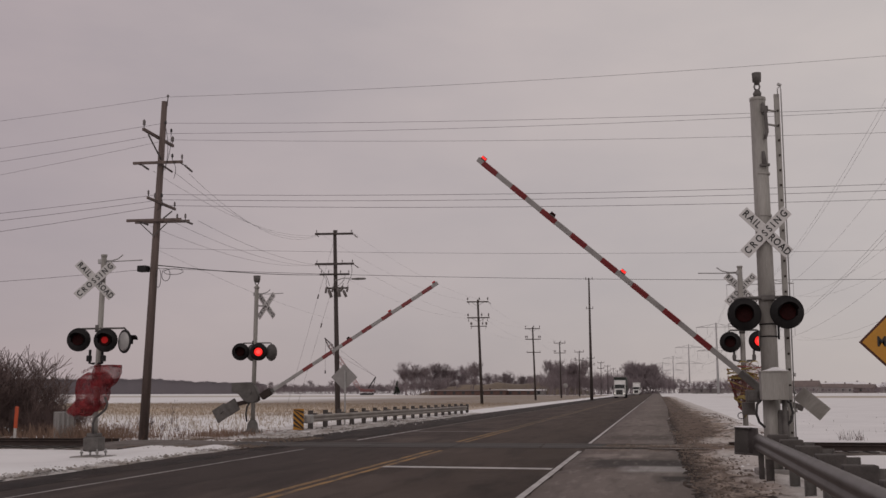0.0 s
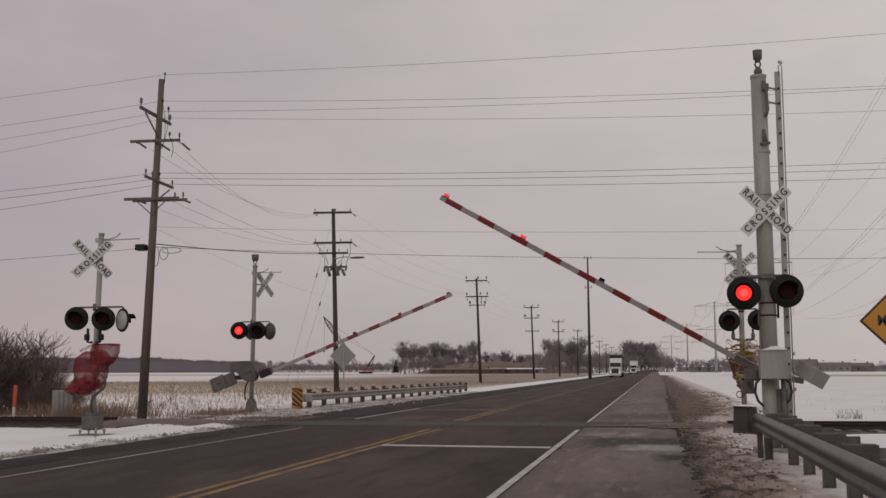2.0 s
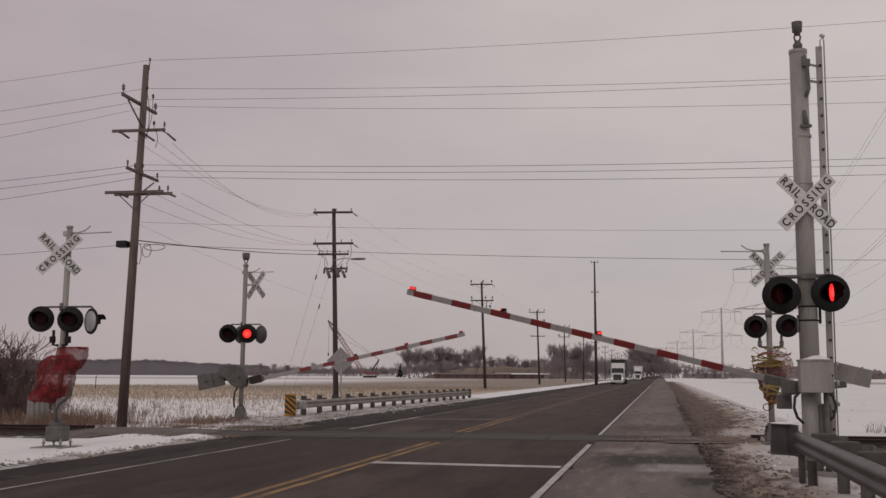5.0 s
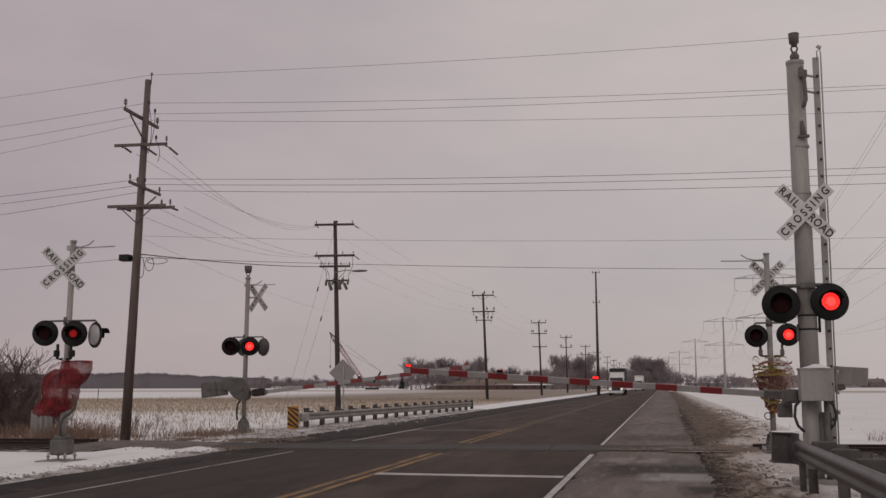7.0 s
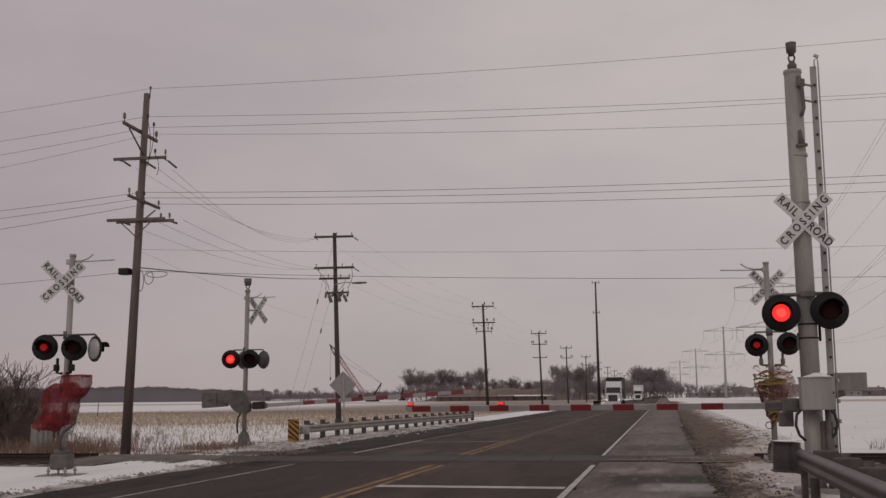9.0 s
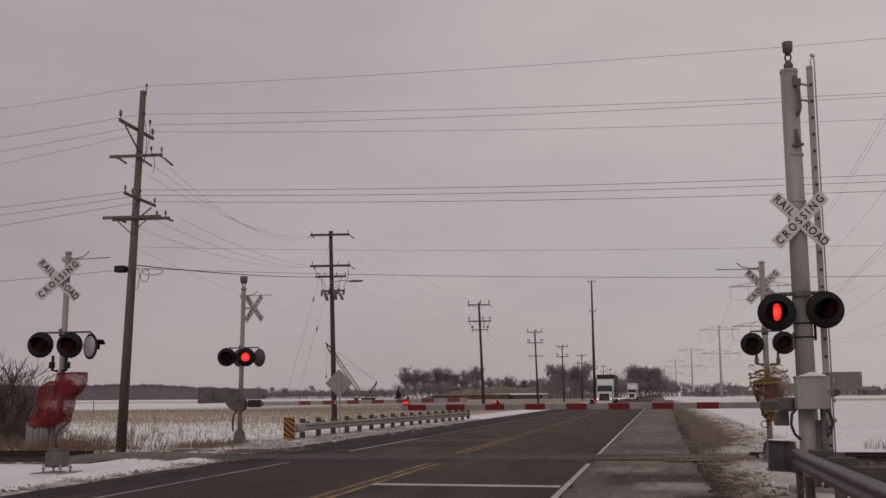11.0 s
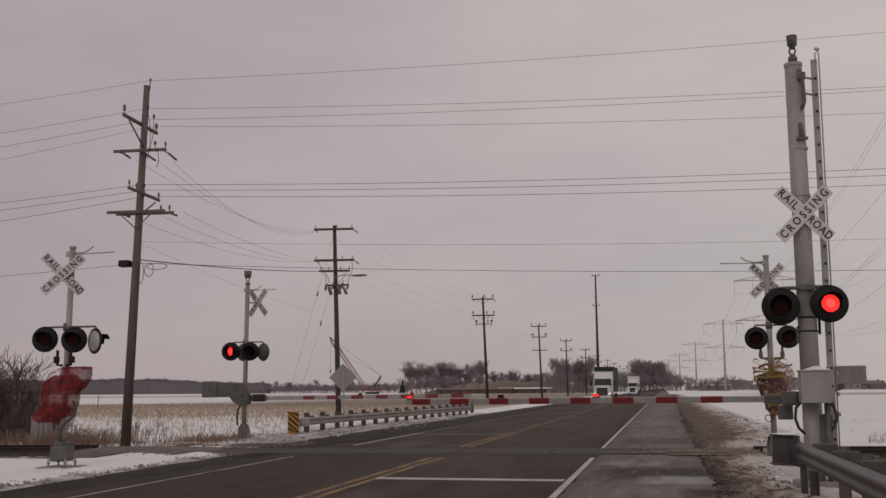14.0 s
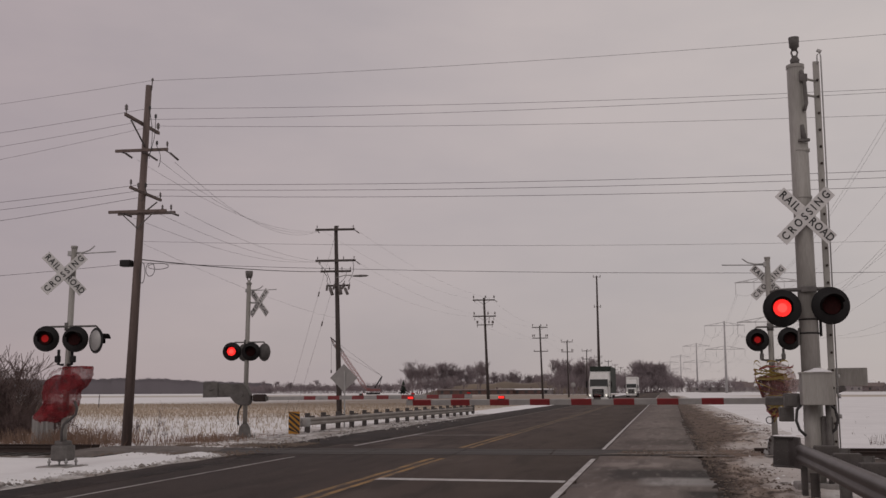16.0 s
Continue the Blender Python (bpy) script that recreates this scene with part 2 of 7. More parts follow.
M["lit"] = material("lit_red_lens", (0.5, 0.02, 0.015), 0.4, second=(0.45, 0.015, 0.01), scale=20, fine=60, bump=0.0, glow=(1.0, 0.024, 0.020), power=1.15)
M["core"] = material("lit_red_core", (0.6, 0.05, 0.03), 0.4, second=(0.55, 0.04, 0.03), scale=20, fine=60, bump=0.0, glow=(1.0, 0.060, 0.050), power=1.35)
M["dim"] = material("faintly_lit_red_lens", (0.25, 0.01, 0.01), 0.4, second=(0.2, 0.01, 0.01), scale=20, fine=60, bump=0.0, glow=(1.0, 0.012, 0.012), power=0.15)
for key, level, rough in (("lens", 0.08, 0.6), ("black", 0.22, 0.6), ("dim", 0.2, 0.5)):
    M[key].node_tree.nodes["Principled BSDF"].inputs["Specular IOR Level"].default_value = level
    M[key].node_tree.nodes["Principled BSDF"].inputs["Roughness"].default_value = rough
M["white_sheet"] = material("white_reflective_sheet", (0.64, 0.62, 0.61), 0.5, second=(0.52, 0.50, 0.49), scale=3, fine=30, bump=0.03)
M["arm_white"] = material("grimy_white_arm_sheeting", (0.35, 0.335, 0.325), 0.5, second=(0.26, 0.245, 0.24), scale=4, fine=40, bump=0.03)
M["arm_red"] = material("red_arm_sheeting", (0.23, 0.022, 0.024), 0.45, second=(0.15, 0.018, 0.02), scale=4, fine=40, bump=0.03)
M["letter"] = material("black_sheet_lettering", (0.020, 0.019, 0.019), 0.6, second=(0.035, 0.033, 0.033), scale=8, fine=60, bump=0.0)
M["pole_wood"] = material("weathered_pole_timber", (0.165, 0.124, 0.112), 0.9, second=(0.095, 0.070, 0.064), scale=3, fine=30, bump=0.4, stretch=(3, 3, 0.25))
M["far_pole"] = material("dark_pole_timber", (0.075, 0.060, 0.055), 0.9, second=(0.045, 0.036, 0.034), scale=2, fine=20, bump=0.2, stretch=(3, 3, 0.25))
M["tower"] = material("grey_lattice_steel", (0.44, 0.43, 0.43), 0.7, 0.2, second=(0.35, 0.34, 0.34), scale=1, fine=10, bump=0.0)
M["wire"] = material("dull_wire", (0.09, 0.082, 0.082), 0.7, second=(0.06, 0.055, 0.055), scale=2, fine=20, bump=0.0)
M["thin_wire"] = material("pale_wire", (0.20, 0.185, 0.185), 0.6, 0.3, second=(0.15, 0.14, 0.14), scale=2, fine=20, bump=0.0)
M["porcelain"] = material("dark_insulator", (0.150, 0.130, 0.125), 0.4, second=(0.10, 0.086, 0.084), scale=20, fine=60, bump=0.0)
M["block"] = material("tarred_timber_block", (0.055, 0.048, 0.046), 0.9, second=(0.095, 0.083, 0.078), scale=4, fine=40, bump=0.4)
M["concrete"] = material("rough_concrete", (0.30, 0.28, 0.265), 0.9, second=(0.21, 0.195, 0.185), scale=4, fine=40, bump=0.4)
M["mesh_red"] = material("red_mesh_sack", (0.27, 0.034, 0.040), 0.85, second=(0.13, 0.018, 0.022), scale=5, fine=70, bump=0.6, spread=(0.38, 0.6))
M["bag_orange"] = material("orange_red_plastic_sack", (0.15, 0.034, 0.032), 0.6, second=(0.075, 0.026, 0.024), scale=6, fine=40, bump=0.5)
mr = M["mesh_red"].node_tree
vor = mr.nodes.new("ShaderNodeTexVoronoi")
vor.inputs["Scale"].default_value = 44
vor.feature = "DISTANCE_TO_EDGE"
vco = mr.nodes.new("ShaderNodeTexCoord")
vmr = mr.nodes.new("ShaderNodeMapRange")
vmr.inputs["From Min"].default_value, vmr.inputs["From Max"].default_value = 0.05, 0.13
vmr.inputs["To Min"].default_value, vmr.inputs["To Max"].default_value = 1.0, 0.44
mr.links.new(vco.outputs["Object"], vor.inputs["Vector"])
mr.links.new(vor.outputs["Distance"], vmr.inputs["Value"])
pat = mr.nodes.new("ShaderNodeTexNoise")
pat.inputs["Scale"].default_value, pat.inputs["Detail"].default_value = 4.5, 4
pmr = mr.nodes.new("ShaderNodeMapRange")
pmr.inputs["From Min"].default_value, pmr.inputs["From Max"].default_value = 0.38, 0.60
pmr.inputs["To Min"].default_value, pmr.inputs["To Max"].default_value = 0.70, 1.0
pml = mr.nodes.new("ShaderNodeMath")
pml.operation = "MULTIPLY"
mr.links.new(vco.outputs["Object"], pat.inputs["Vector"])
mr.links.new(pat.outputs["Fac"], pmr.inputs["Value"])
mr.links.new(vmr.outputs["Result"], pml.inputs[0])
mr.links.new(pmr.outputs["Result"], pml.inputs[1])
mr.links.new(pml.outputs[0], mr.nodes["Principled BSDF"].inputs["Alpha"])
mr.nodes["Principled BSDF"].inputs["Specular IOR Level"].default_value = 0.1
M["bag_clear"] = material("pale_plastic_sack", (0.42, 0.30, 0.29), 0.35, second=(0.28, 0.15, 0.14), scale=9, fine=40, bump=0.5)
for key, low, high in (("bag_clear", 0.16, 0.55), ("bag_orange", 0.45, 1.0)):
    t = M[key].node_tree
    pat, pmr, pco = t.nodes.new("ShaderNodeTexNoise"), t.nodes.new("ShaderNodeMapRange"), t.nodes.new("ShaderNodeTexCoord")
    pat.inputs["Scale"].default_value, pat.inputs["Detail"].default_value = 6.0, 5
    pmr.inputs["From Min"].default_value, pmr.inputs["From Max"].default_value = 0.40, 0.60
    pmr.inputs["To Min"].default_value, pmr.inputs["To Max"].default_value = low, high
    t.links.new(pco.outputs["Object"], pat.inputs["Vector"])
    t.links.new(pat.outputs["Fac"], pmr.inputs["Value"])
    t.links.new(pmr.outputs["Result"], t.nodes["Principled BSDF"].inputs["Alpha"])
M["red_tape"] = material("dull_red_plastic_strip", (0.26, 0.045, 0.04), 0.5, second=(0.16, 0.035, 0.03), scale=9, fine=50, bump=0.2)
M["tape"] = material("yellow_warning_tape", (0.31, 0.22, 0.045), 0.6, second=(0.13, 0.088, 0.028), scale=9, fine=50, bump=0.2)
M["yellow_sign"] = material("amber_sign_sheet", (0.50, 0.235, 0.022), 0.5, second=(0.44, 0.20, 0.02), scale=4, fine=30, bump=0.02)
M["sign_edge"] = material("dark_red_sign_border", (0.10, 0.032, 0.022), 0.6, second=(0.07, 0.024, 0.018), scale=6, fine=30, bump=0.02)
M["sign_back"] = material("bare_sign_back", (0.33, 0.315, 0.305), 0.6, 0.3, second=(0.27, 0.255, 0.25), scale=3, fine=30, bump=0.02)
M["truck_white"] = material("white_truck_paint", (0.70, 0.69, 0.68), 0.35, second=(0.58, 0.565, 0.55), scale=1.5, fine=20, bump=0.0)
M["trailer"] = material("dark_green_trailer_sheet", (0.026, 0.034, 0.027), 0.8, second=(0.018, 0.023, 0.019), scale=2, fine=20, bump=0.0)
M["glass"] = material("dark_windscreen_glass", (0.012, 0.013, 0.013), 0.15, second=(0.010, 0.011, 0.011), scale=2, fine=10, bump=0.0)
M["tyre"] = material("tyre_rubber", (0.02, 0.019, 0.019), 0.9, second=(0.035, 0.032, 0.031), scale=4, fine=40, bump=0.2)
M["chrome"] = material("road_grimed_chrome", (0.45, 0.44, 0.43), 0.35, 0.7, second=(0.3, 0.29, 0.28), scale=4, fine=40, bump=0.0)
M["headlight"] = material("lit_headlight", (0.8, 0.8, 0.78), 0.3, second=(0.75, 0.75, 0.7), scale=4, fine=20, bump=0.0, glow=(1.0, 0.93, 0.82), power=1.0)
M["crane_red"] = material("faded_red_crane_paint", (0.20, 0.066, 0.064), 0.6, second=(0.14, 0.055, 0.055), scale=1, fine=10, bump=0.0)
M["crane_pale"] = material("chalky_red_lattice_paint", (0.34, 0.20, 0.195), 0.7, second=(0.26, 0.12, 0.115), scale=1, fine=10, bump=0.0)
M["barn_red"] = material("brown_red_barn_boards", (0.145, 0.078, 0.066), 0.85, second=(0.10, 0.065, 0.058), scale=0.5, fine=5, bump=0.0)
M["house_wall"] = material("grey_house_siding", (0.33, 0.30, 0.29), 0.85, second=(0.24, 0.22, 0.215), scale=0.4, fine=4, bump=0.0)
M["house_dark"] = material("dark_house_brick", (0.20, 0.155, 0.145), 0.85, second=(0.15, 0.118, 0.112), scale=0.4, fine=4, bump=0.0)
M["mound"] = material("bare_earth_mound", (0.21, 0.165, 0.125), 0.95, second=(0.14, 0.112, 0.09), scale=0.08, fine=0.8, bump=0.2)
M["orange"] = material("orange_marker_plastic", (0.62, 0.10, 0.035), 0.5, second=(0.50, 0.08, 0.03), scale=8, fine=40, bump=0.0)
M["cable"] = material("black_cable_sheath", (0.022, 0.020, 0.020), 0.6, second=(0.035, 0.032, 0.032), scale=8, fine=60, bump=0.0)
M["window"] = material("dark_far_window", (0.03, 0.03, 0.032), 0.3, second=(0.045, 0.045, 0.05), scale=1, fine=5, bump=0.0)


# ---- mesh helpers ----
def box(bm, size, at=(0, 0, 0), rot=None, bevel=0.0, mat=0):
    r = bmesh.ops.create_cube(bm, size=1.0)
    vs = r["verts"]
    bmesh.ops.scale(bm, vec=size, verts=vs)
    fs = list({f for v in vs for f in v.link_faces})
    if bevel:
        es = list({e for v in vs for e in v.link_edges})
        out = bmesh.ops.bevel(bm, geom=es, offset=bevel, segments=2, affect="EDGES", profile=0.6)
        vs = list({v for f in out["faces"] for v in f.verts} | {v for v in vs if v.is_valid})
        fs = list({f for v in vs for f in v.link_faces})
    if rot is not None:
        bmesh.ops.rotate(bm, matrix=Euler([radians(a) for a in rot]).to_matrix(), verts=vs)
    bmesh.ops.translate(bm, vec=at, verts=vs)
    for f in fs:
        f.material_index = mat
    return vs


def rod(bm, a, b, r0, r1=None, n=8, mat=0, cap=True):
    """A round, tapered bar from a to b."""
    a, b = Vector(a), Vector(b)
    r1 = r0 if r1 is None else r1
    d = (b - a).normalized()
    u = d.orthogonal().normalized()
    w = d.cross(u)
    ra, rb = [], []
    for i in range(n):
        k = 2 * math.pi * i / n
        o = u * math.cos(k) + w * math.sin(k)
        ra.append(bm.verts.new(a + o * r0))
        rb.append(bm.verts.new(b + o * r1))
    for i in range(n):
        f = bm.faces.new((ra[i], ra[(i + 1) % n], rb[(i + 1) % n], rb[i]))
        f.material_index, f.smooth = mat, n > 5
    if cap:
        for ring in (ra[::-1], rb):
            bm.faces.new(ring).material_index = mat


def pipe(bm, pts, r, n=8, mat=0):
    """One bent round bar through points."""
    pts = [Vector(p) for p in pts]
    rings, u = [], None
    for i, p in enumerate(pts):
        d = (pts[min(i + 1, len(pts) - 1)] - pts[max(i - 1, 0)]).normalized()
        u = d.orthogonal().normalized() if u is None else (u - d * u.dot(d)).normalized()
        w = d.cross(u)
        rings.append([bm.verts.new(p + (u * math.cos(6.28319 * k / n) + w * math.sin(6.28319 * k / n)) * r) for k in range(n)])
    for a, b in zip(rings[:-1], rings[1:]):
        for k in range(n):
            f = bm.faces.new((a[k], a[(k + 1) % n], b[(k + 1) % n], b[k]))
            f.material_index, f.smooth = mat, n > 5
    for ring in (rings[0][::-1], rings[-1]):
        bm.faces.new(ring).material_index = mat


def lathe(bm, profile, n=24, m=Matrix(), mat=0, arc=(0, 360)):
    """A profile of (radius, height) turned about z and placed by m."""
    whole = arc[1] - arc[0] >= 360
    cols = n if whole else n + 1
    rings = []
    for r, h in profile:
        rings.append([bm.verts.new(m @ Vector((r * math.cos(radians(arc[0] + (arc[1] - arc[0]) * i / n)), r * math.sin(radians(arc[0] + (arc[1] - arc[0]) * i / n)), h))) for i in range(cols)])
    for a, b in zip(rings[:-1], rings[1:]):
        for i in range(n):
            j = (i + 1) % cols
            f = bm.faces.new((a[i], a[j], b[j], b[i]))
            f.material_index, f.smooth = mat, True


def mesh_of(bm, name, mats):
    me = bpy.data.meshes.new(name)
    bm.normal_update()
    bm.to_mesh(me)
    bm.free()
    for m in mats if isinstance(mats, (list, tuple)) else [mats]:
        me.materials.append(m)
    return me


def part(name, bm, mats, parent, label="", at=None, kind=""):
    ob = new(name, mesh_of(bm, name, mats))
    ob.parent = parent
    if at is not None:
        ob.matrix_basis = at
    return tagged(ob, label, "", "", kind)


def thing(name, m, label, category, group="", kind=""):
    ob = new(name)
    ob.empty_display_size = 0.3
    ob.matrix_basis = m
    return tagged(ob, label, category, group, kind)


def solid(name, bm, mats, label, category, m=Matrix(), group="", kind=""):
    ob = new(name, mesh_of(bm, name, mats))
    ob.matrix_basis = m
    return tagged(ob, label, category, group, kind)


def letters(text, size, spacing=1.0):
    """A mesh of upright lettering, centred, in the xz plane, reading along +x towards -y."""
    cu = bpy.data.curves.new("lettering", "FONT")
    cu.body, cu.size, cu.align_x, cu.align_y, cu.extrude, cu.space_character = text, size, "CENTER", "CENTER", 0.002, spacing
    cu.resolution_u = 3
    cu.offset = 0.004
    ob = bpy.data.objects.new("lettering", cu)
    scene.collection.objects.link(ob)
    bpy.context.view_layer.update()
    me = bpy.data.meshes.new_from_object(ob.evaluated_get(bpy.context.evaluated_depsgraph_get()))
    bpy.data.objects.remove(ob)
    me.transform(pose(0, 0, 0, 90, 0, 0) @ Matrix.Diagonal((0.86, 1, 1, 1)))
    me.materials.clear()
    me.materials.append(M["letter"])
    return me


def quad_sheet(bm, rings, mat=0):
    """Faces between rows of points of equal length."""
    vs = [[bm.verts.new(p) for p in row] for row in rings]
    for a, b in zip(vs[:-1], vs[1:]):
        for i in range(len(a) - 1):
            f = bm.faces.new((a[i], a[i + 1], b[i + 1], b[i]))
            f.material_index, f.smooth = mat, True


# ---- the ground, the road and the track ----
def lift(x, y):
    """Height of the land: a low bank beside the road, small bumps, a dip under the road."""
    z = 0.06 * noise.noise(Vector((x * 0.35, y * 0.35, 0))) + 0.03 * noise.noise(Vector((x * 1.3, y * 1.3, 4)))
    if -12.6 < x < 1.4:
        return -0.12
    # the track lies in a shallow cut
    away = abs(y - 30.1 - (x + 5) * 0.0384)
    if away < 3.4 and (x < -15 or x > 2.6):
        return -0.30 + 0.32 * max(0.0, away - 2.2) / 1.2 + 0.5 * z
    if x <= -12.6:
        k = min(1.0, (-12.6 - x) / 0.9)
        bank = 0.05 * math.exp(-((x + 13.2) / 0.9) ** 2) if y < 28 or y > 34 else 0.02
        return -0.12 * (1 - k) + k * (0.0 + z) + bank
    k = min(1.0, (x - 1.4) / 1.5)
    return -0.12 * (1 - k) + k * (-0.03 + z)


def axis(fine, near, far, step):
    a = list(np.arange(fine[0], fine[1] + 1e-6, step))
    v, d = fine[1], step
    while v < far:
        d *= 1.35
        v += d
        a.append(v)
    v, d = fine[0], step
    while v > near:
        d *= 1.35
        v -= d
        a.insert(0, v)
    return a


gx, gy = axis((-34, 14), -3500, 3500, 0.42), axis((-2, 60), -400, 3600, 0.5)
gv = [(x, y, lift(x, y) if abs(x) < 300 and abs(y) < 400 else (-0.12 if -12.6 < x < 1.4 else 0.0)) for y in gy for x in gx]
gf = [(j * len(gx) + i, j * len(gx) + i + 1, (j + 1) * len(gx) + i + 1, (j + 1) * len(gx) + i) for j in range(len(gy) - 1) for i in range(len(gx) - 1)]
me = bpy.data.meshes.new("ground")
me.from_pydata(gv, [], gf)
me.polygons.foreach_set("use_smooth", [True] * len(gf))
# snow over fields; strips of dry stubble show through it
gm = bpy.data.materials.new("snowy_fields")
gm.use_nodes = True
n, l = gm.node_tree.nodes, gm.node_tree.links
gb = n["Principled BSDF"]
gb.inputs["Roughness"].default_value = 0.92
co = n.new("ShaderNodeTexCoord")
sp = n.new("ShaderNodeSeparateXYZ")
l.new(co.outputs["Object"], sp.inputs["Vector"])


def gnoise(scale, stretch, low, high, detail=6):
    mp = n.new("ShaderNodeMapping")
    mp.inputs["Scale"].default_value = stretch
    l.new(co.outputs["Object"], mp.inputs["Vector"])
    t = n.new("ShaderNodeTexNoise")
    t.inputs["Scale"].default_value, t.inputs["Detail"].default_value, t.inputs["Roughness"].default_value = scale, detail, 0.62
    l.new(mp.outputs["Vector"], t.inputs["Vector"])
    r = n.new("ShaderNodeMapRange")
    r.inputs["From Min"].default_value, r.inputs["From Max"].default_value = low, high
    l.new(t.outputs["Fac"], r.inputs["Value"])
    return r.outputs["Result"]


def gband(axis_out, a, b, c, d):
    up = n.new("ShaderNodeMapRange")
    up.inputs["From Min"].default_value, up.inputs["From Max"].default_value = a, b
    l.new(axis_out, up.inputs["Value"])
    dn = n.new("ShaderNodeMapRange")
    dn.inputs["From Min"].default_value, dn.inputs["From Max"].default_value = d, c
    l.new(axis_out, dn.inputs["Value"])
    m = n.new("ShaderNodeMath")
    m.operation = "MULTIPLY"
    l.new(up.outputs["Result"], m.inputs[0])
    l.new(dn.outputs["Result"], m.inputs[1])
    return m.outputs[0]


def gmul(a, b):
    m = n.new("ShaderNodeMath")
    m.operation = "MULTIPLY"
    for i, v in enumerate((a, b)):
        if isinstance(v, float):
            m.inputs[i].default_value = v
        else:
            l.new(v, m.inputs[i])
    return m.outputs[0]


def gmix(a, b, f):
    x = n.new("ShaderNodeMix")
    x.data_type = "RGBA"
    for key, v in (("A", a), ("B", b)):
        if isinstance(v, tuple):
            x.inputs[key].default_value = (*v, 1)
        else:
            l.new(v, x.inputs[key])
    l.new(f, x.inputs["Factor"])
    return x.outputs["Result"]


snow = gmix((0.80, 0.785, 0.79), (0.70, 0.685, 0.69), gnoise(0.25, (1, 1, 1), 0.4, 0.7))
# sparse stubble near the track, dense tan stubble further out, on the far side of the road's left ditch
left_side = gband(sp.outputs["X"], -900.0, -700.0, -16.5, -15.0)
sparse = gmul(gmul(gband(sp.outputs["Y"], 33.0, 38.0, 66.0, 80.0), left_side), gnoise(2.2, (1.0, 0.5, 1), 0.56, 0.70))
dense = gmul(gmul(gband(sp.outputs["Y"], 58.0, 84.0, 138.0, 146.0), left_side), gnoise(0.5, (0.25, 1.6, 1), 0.30, 0.52))
far_dense = gmul(gband(sp.outputs["Y"], 300.0, 330.0, 420.0, 460.0), gmul(gband(sp.outputs["X"], -500.0, -300.0, -60.0, -30.0), 0.6))
right_tan = gmul(gband(sp.outputs["Y"], 230.0, 255.0, 300.0, 330.0), gmul(gband(sp.outputs["X"], 14.0, 30.0, 600.0, 700.0), gnoise(0.05, (0.3, 2.0, 1), 0.25, 0.5)))
col = gmix(snow, (0.36, 0.28, 0.19), sparse)
col = gmix(col, (0.46, 0.355, 0.255), dense)
roadside = gmul(gmul(gband(sp.outputs["Y"], 90.0, 130.0, 380.0, 430.0), gband(sp.outputs["X"], -85.0, -50.0, -14.5, -13.2)), gnoise(0.16, (0.5, 0.5, 1), 0.18, 0.42))
col = gmix(col, (0.36, 0.29, 0.22), far_dense)
col = gmix(col, (0.265, 0.215, 0.175), roadside)
col = gmix(col, (0.40, 0.33, 0.26), right_tan)
soil = gmul(gband(sp.outputs["X"], -17.5, -16.0, -13.0, -12.2), gmul(gband(sp.outputs["Y"], 31.0, 33.0, 45.0, 60.0), gnoise(1.4, (1, 1, 1), 0.40, 0.58)))
col = gmix(col, (0.24, 0.19, 0.155), soil)
l.new(col, gb.inputs["Base Color"])
tb = n.new("ShaderNodeTexNoise")
tb.inputs["Scale"].default_value, tb.inputs["Detail"].default_value = 2.4, 8
l.new(co.outputs["Object"], tb.inputs["Vector"])
bp = n.new("ShaderNodeBump")
bp.inputs["Strength"].default_value, bp.inputs["Distance"].default_value = 0.5, 0.06
l.new(tb.outputs["Fac"], bp.inputs["Height"])
l.new(bp.outputs["Normal"], gb.inputs["Normal"])
me.materials.append(gm)
tagged(new("ground", me), "flat snow-covered farmland with strips of dry stubble", "ground", kind="structure")


def strip(name, edges, mat, label, category, z, kind="structure", thick=0.1, ys=None, wobble=0.0, seed=0):
    """A slab laid along y between left(y) and right(y), with a skirt."""
    left, right = edges
    bm = bmesh.new()
    rows = []
    for i, y in enumerate(ys):
        a, b = left(y), right(y)
        a += wobble * noise.noise(Vector((y * 0.9, seed, 0))) + 0.5 * wobble * noise.noise(Vector((y * 3.1, seed, 5)))
        b += wobble * noise.noise(Vector((y * 0.9, seed, 9))) + 0.5 * wobble * noise.noise(Vector((y * 3.1, seed, 14)))
        rows.append([(a, y, z - thick), (a, y, z), ((a + b) / 2, y, z), (b, y, z), (b, y, z - thick)])
    quad_sheet(bm, rows)
    ob = new(name, mesh_of(bm, name, mat))
    return tagged(ob, label, category, kind=kind)


def span(a, b, step, far, grow=1.25):
    out, v = [], a
    while v < b:
        out.append(v)
        v += step
    d = step
    while v < far:
        out.append(v)
        d *= grow
        v += d
    return out + [far]


near_ys = span(-60, 70, 0.5, 3400)
strip("road", (lambda y: -9.9 if y > 34 else -10.4, lambda y: -1.73), M["asphalt"], "worn dark asphalt two-lane road", "road", 0.0, ys=near_ys)
strip("shoulder_left", (lambda y: -12.4 if y < 27 else (-15.2 if y < 34.5 else -12.6), lambda y: -9.7), M["darker_asphalt"], "dark asphalt road shoulder edged with snow", "road shoulder", -0.006, ys=near_ys, wobble=0.18, seed=2)
strip("shoulder_right", (lambda y: -1.75, lambda y: 0.80 + 0.22 * math.exp(-((y - 44) / 8) ** 2) + (0.022 * (24 - y) if y < 24 else 0) + 0.007 * max(0, min(90, y - 48))), M["shoulder"], "salt-stained asphalt road shoulder with frost patches", "road shoulder", -0.008, ys=near_ys, wobble=0.16, seed=5)


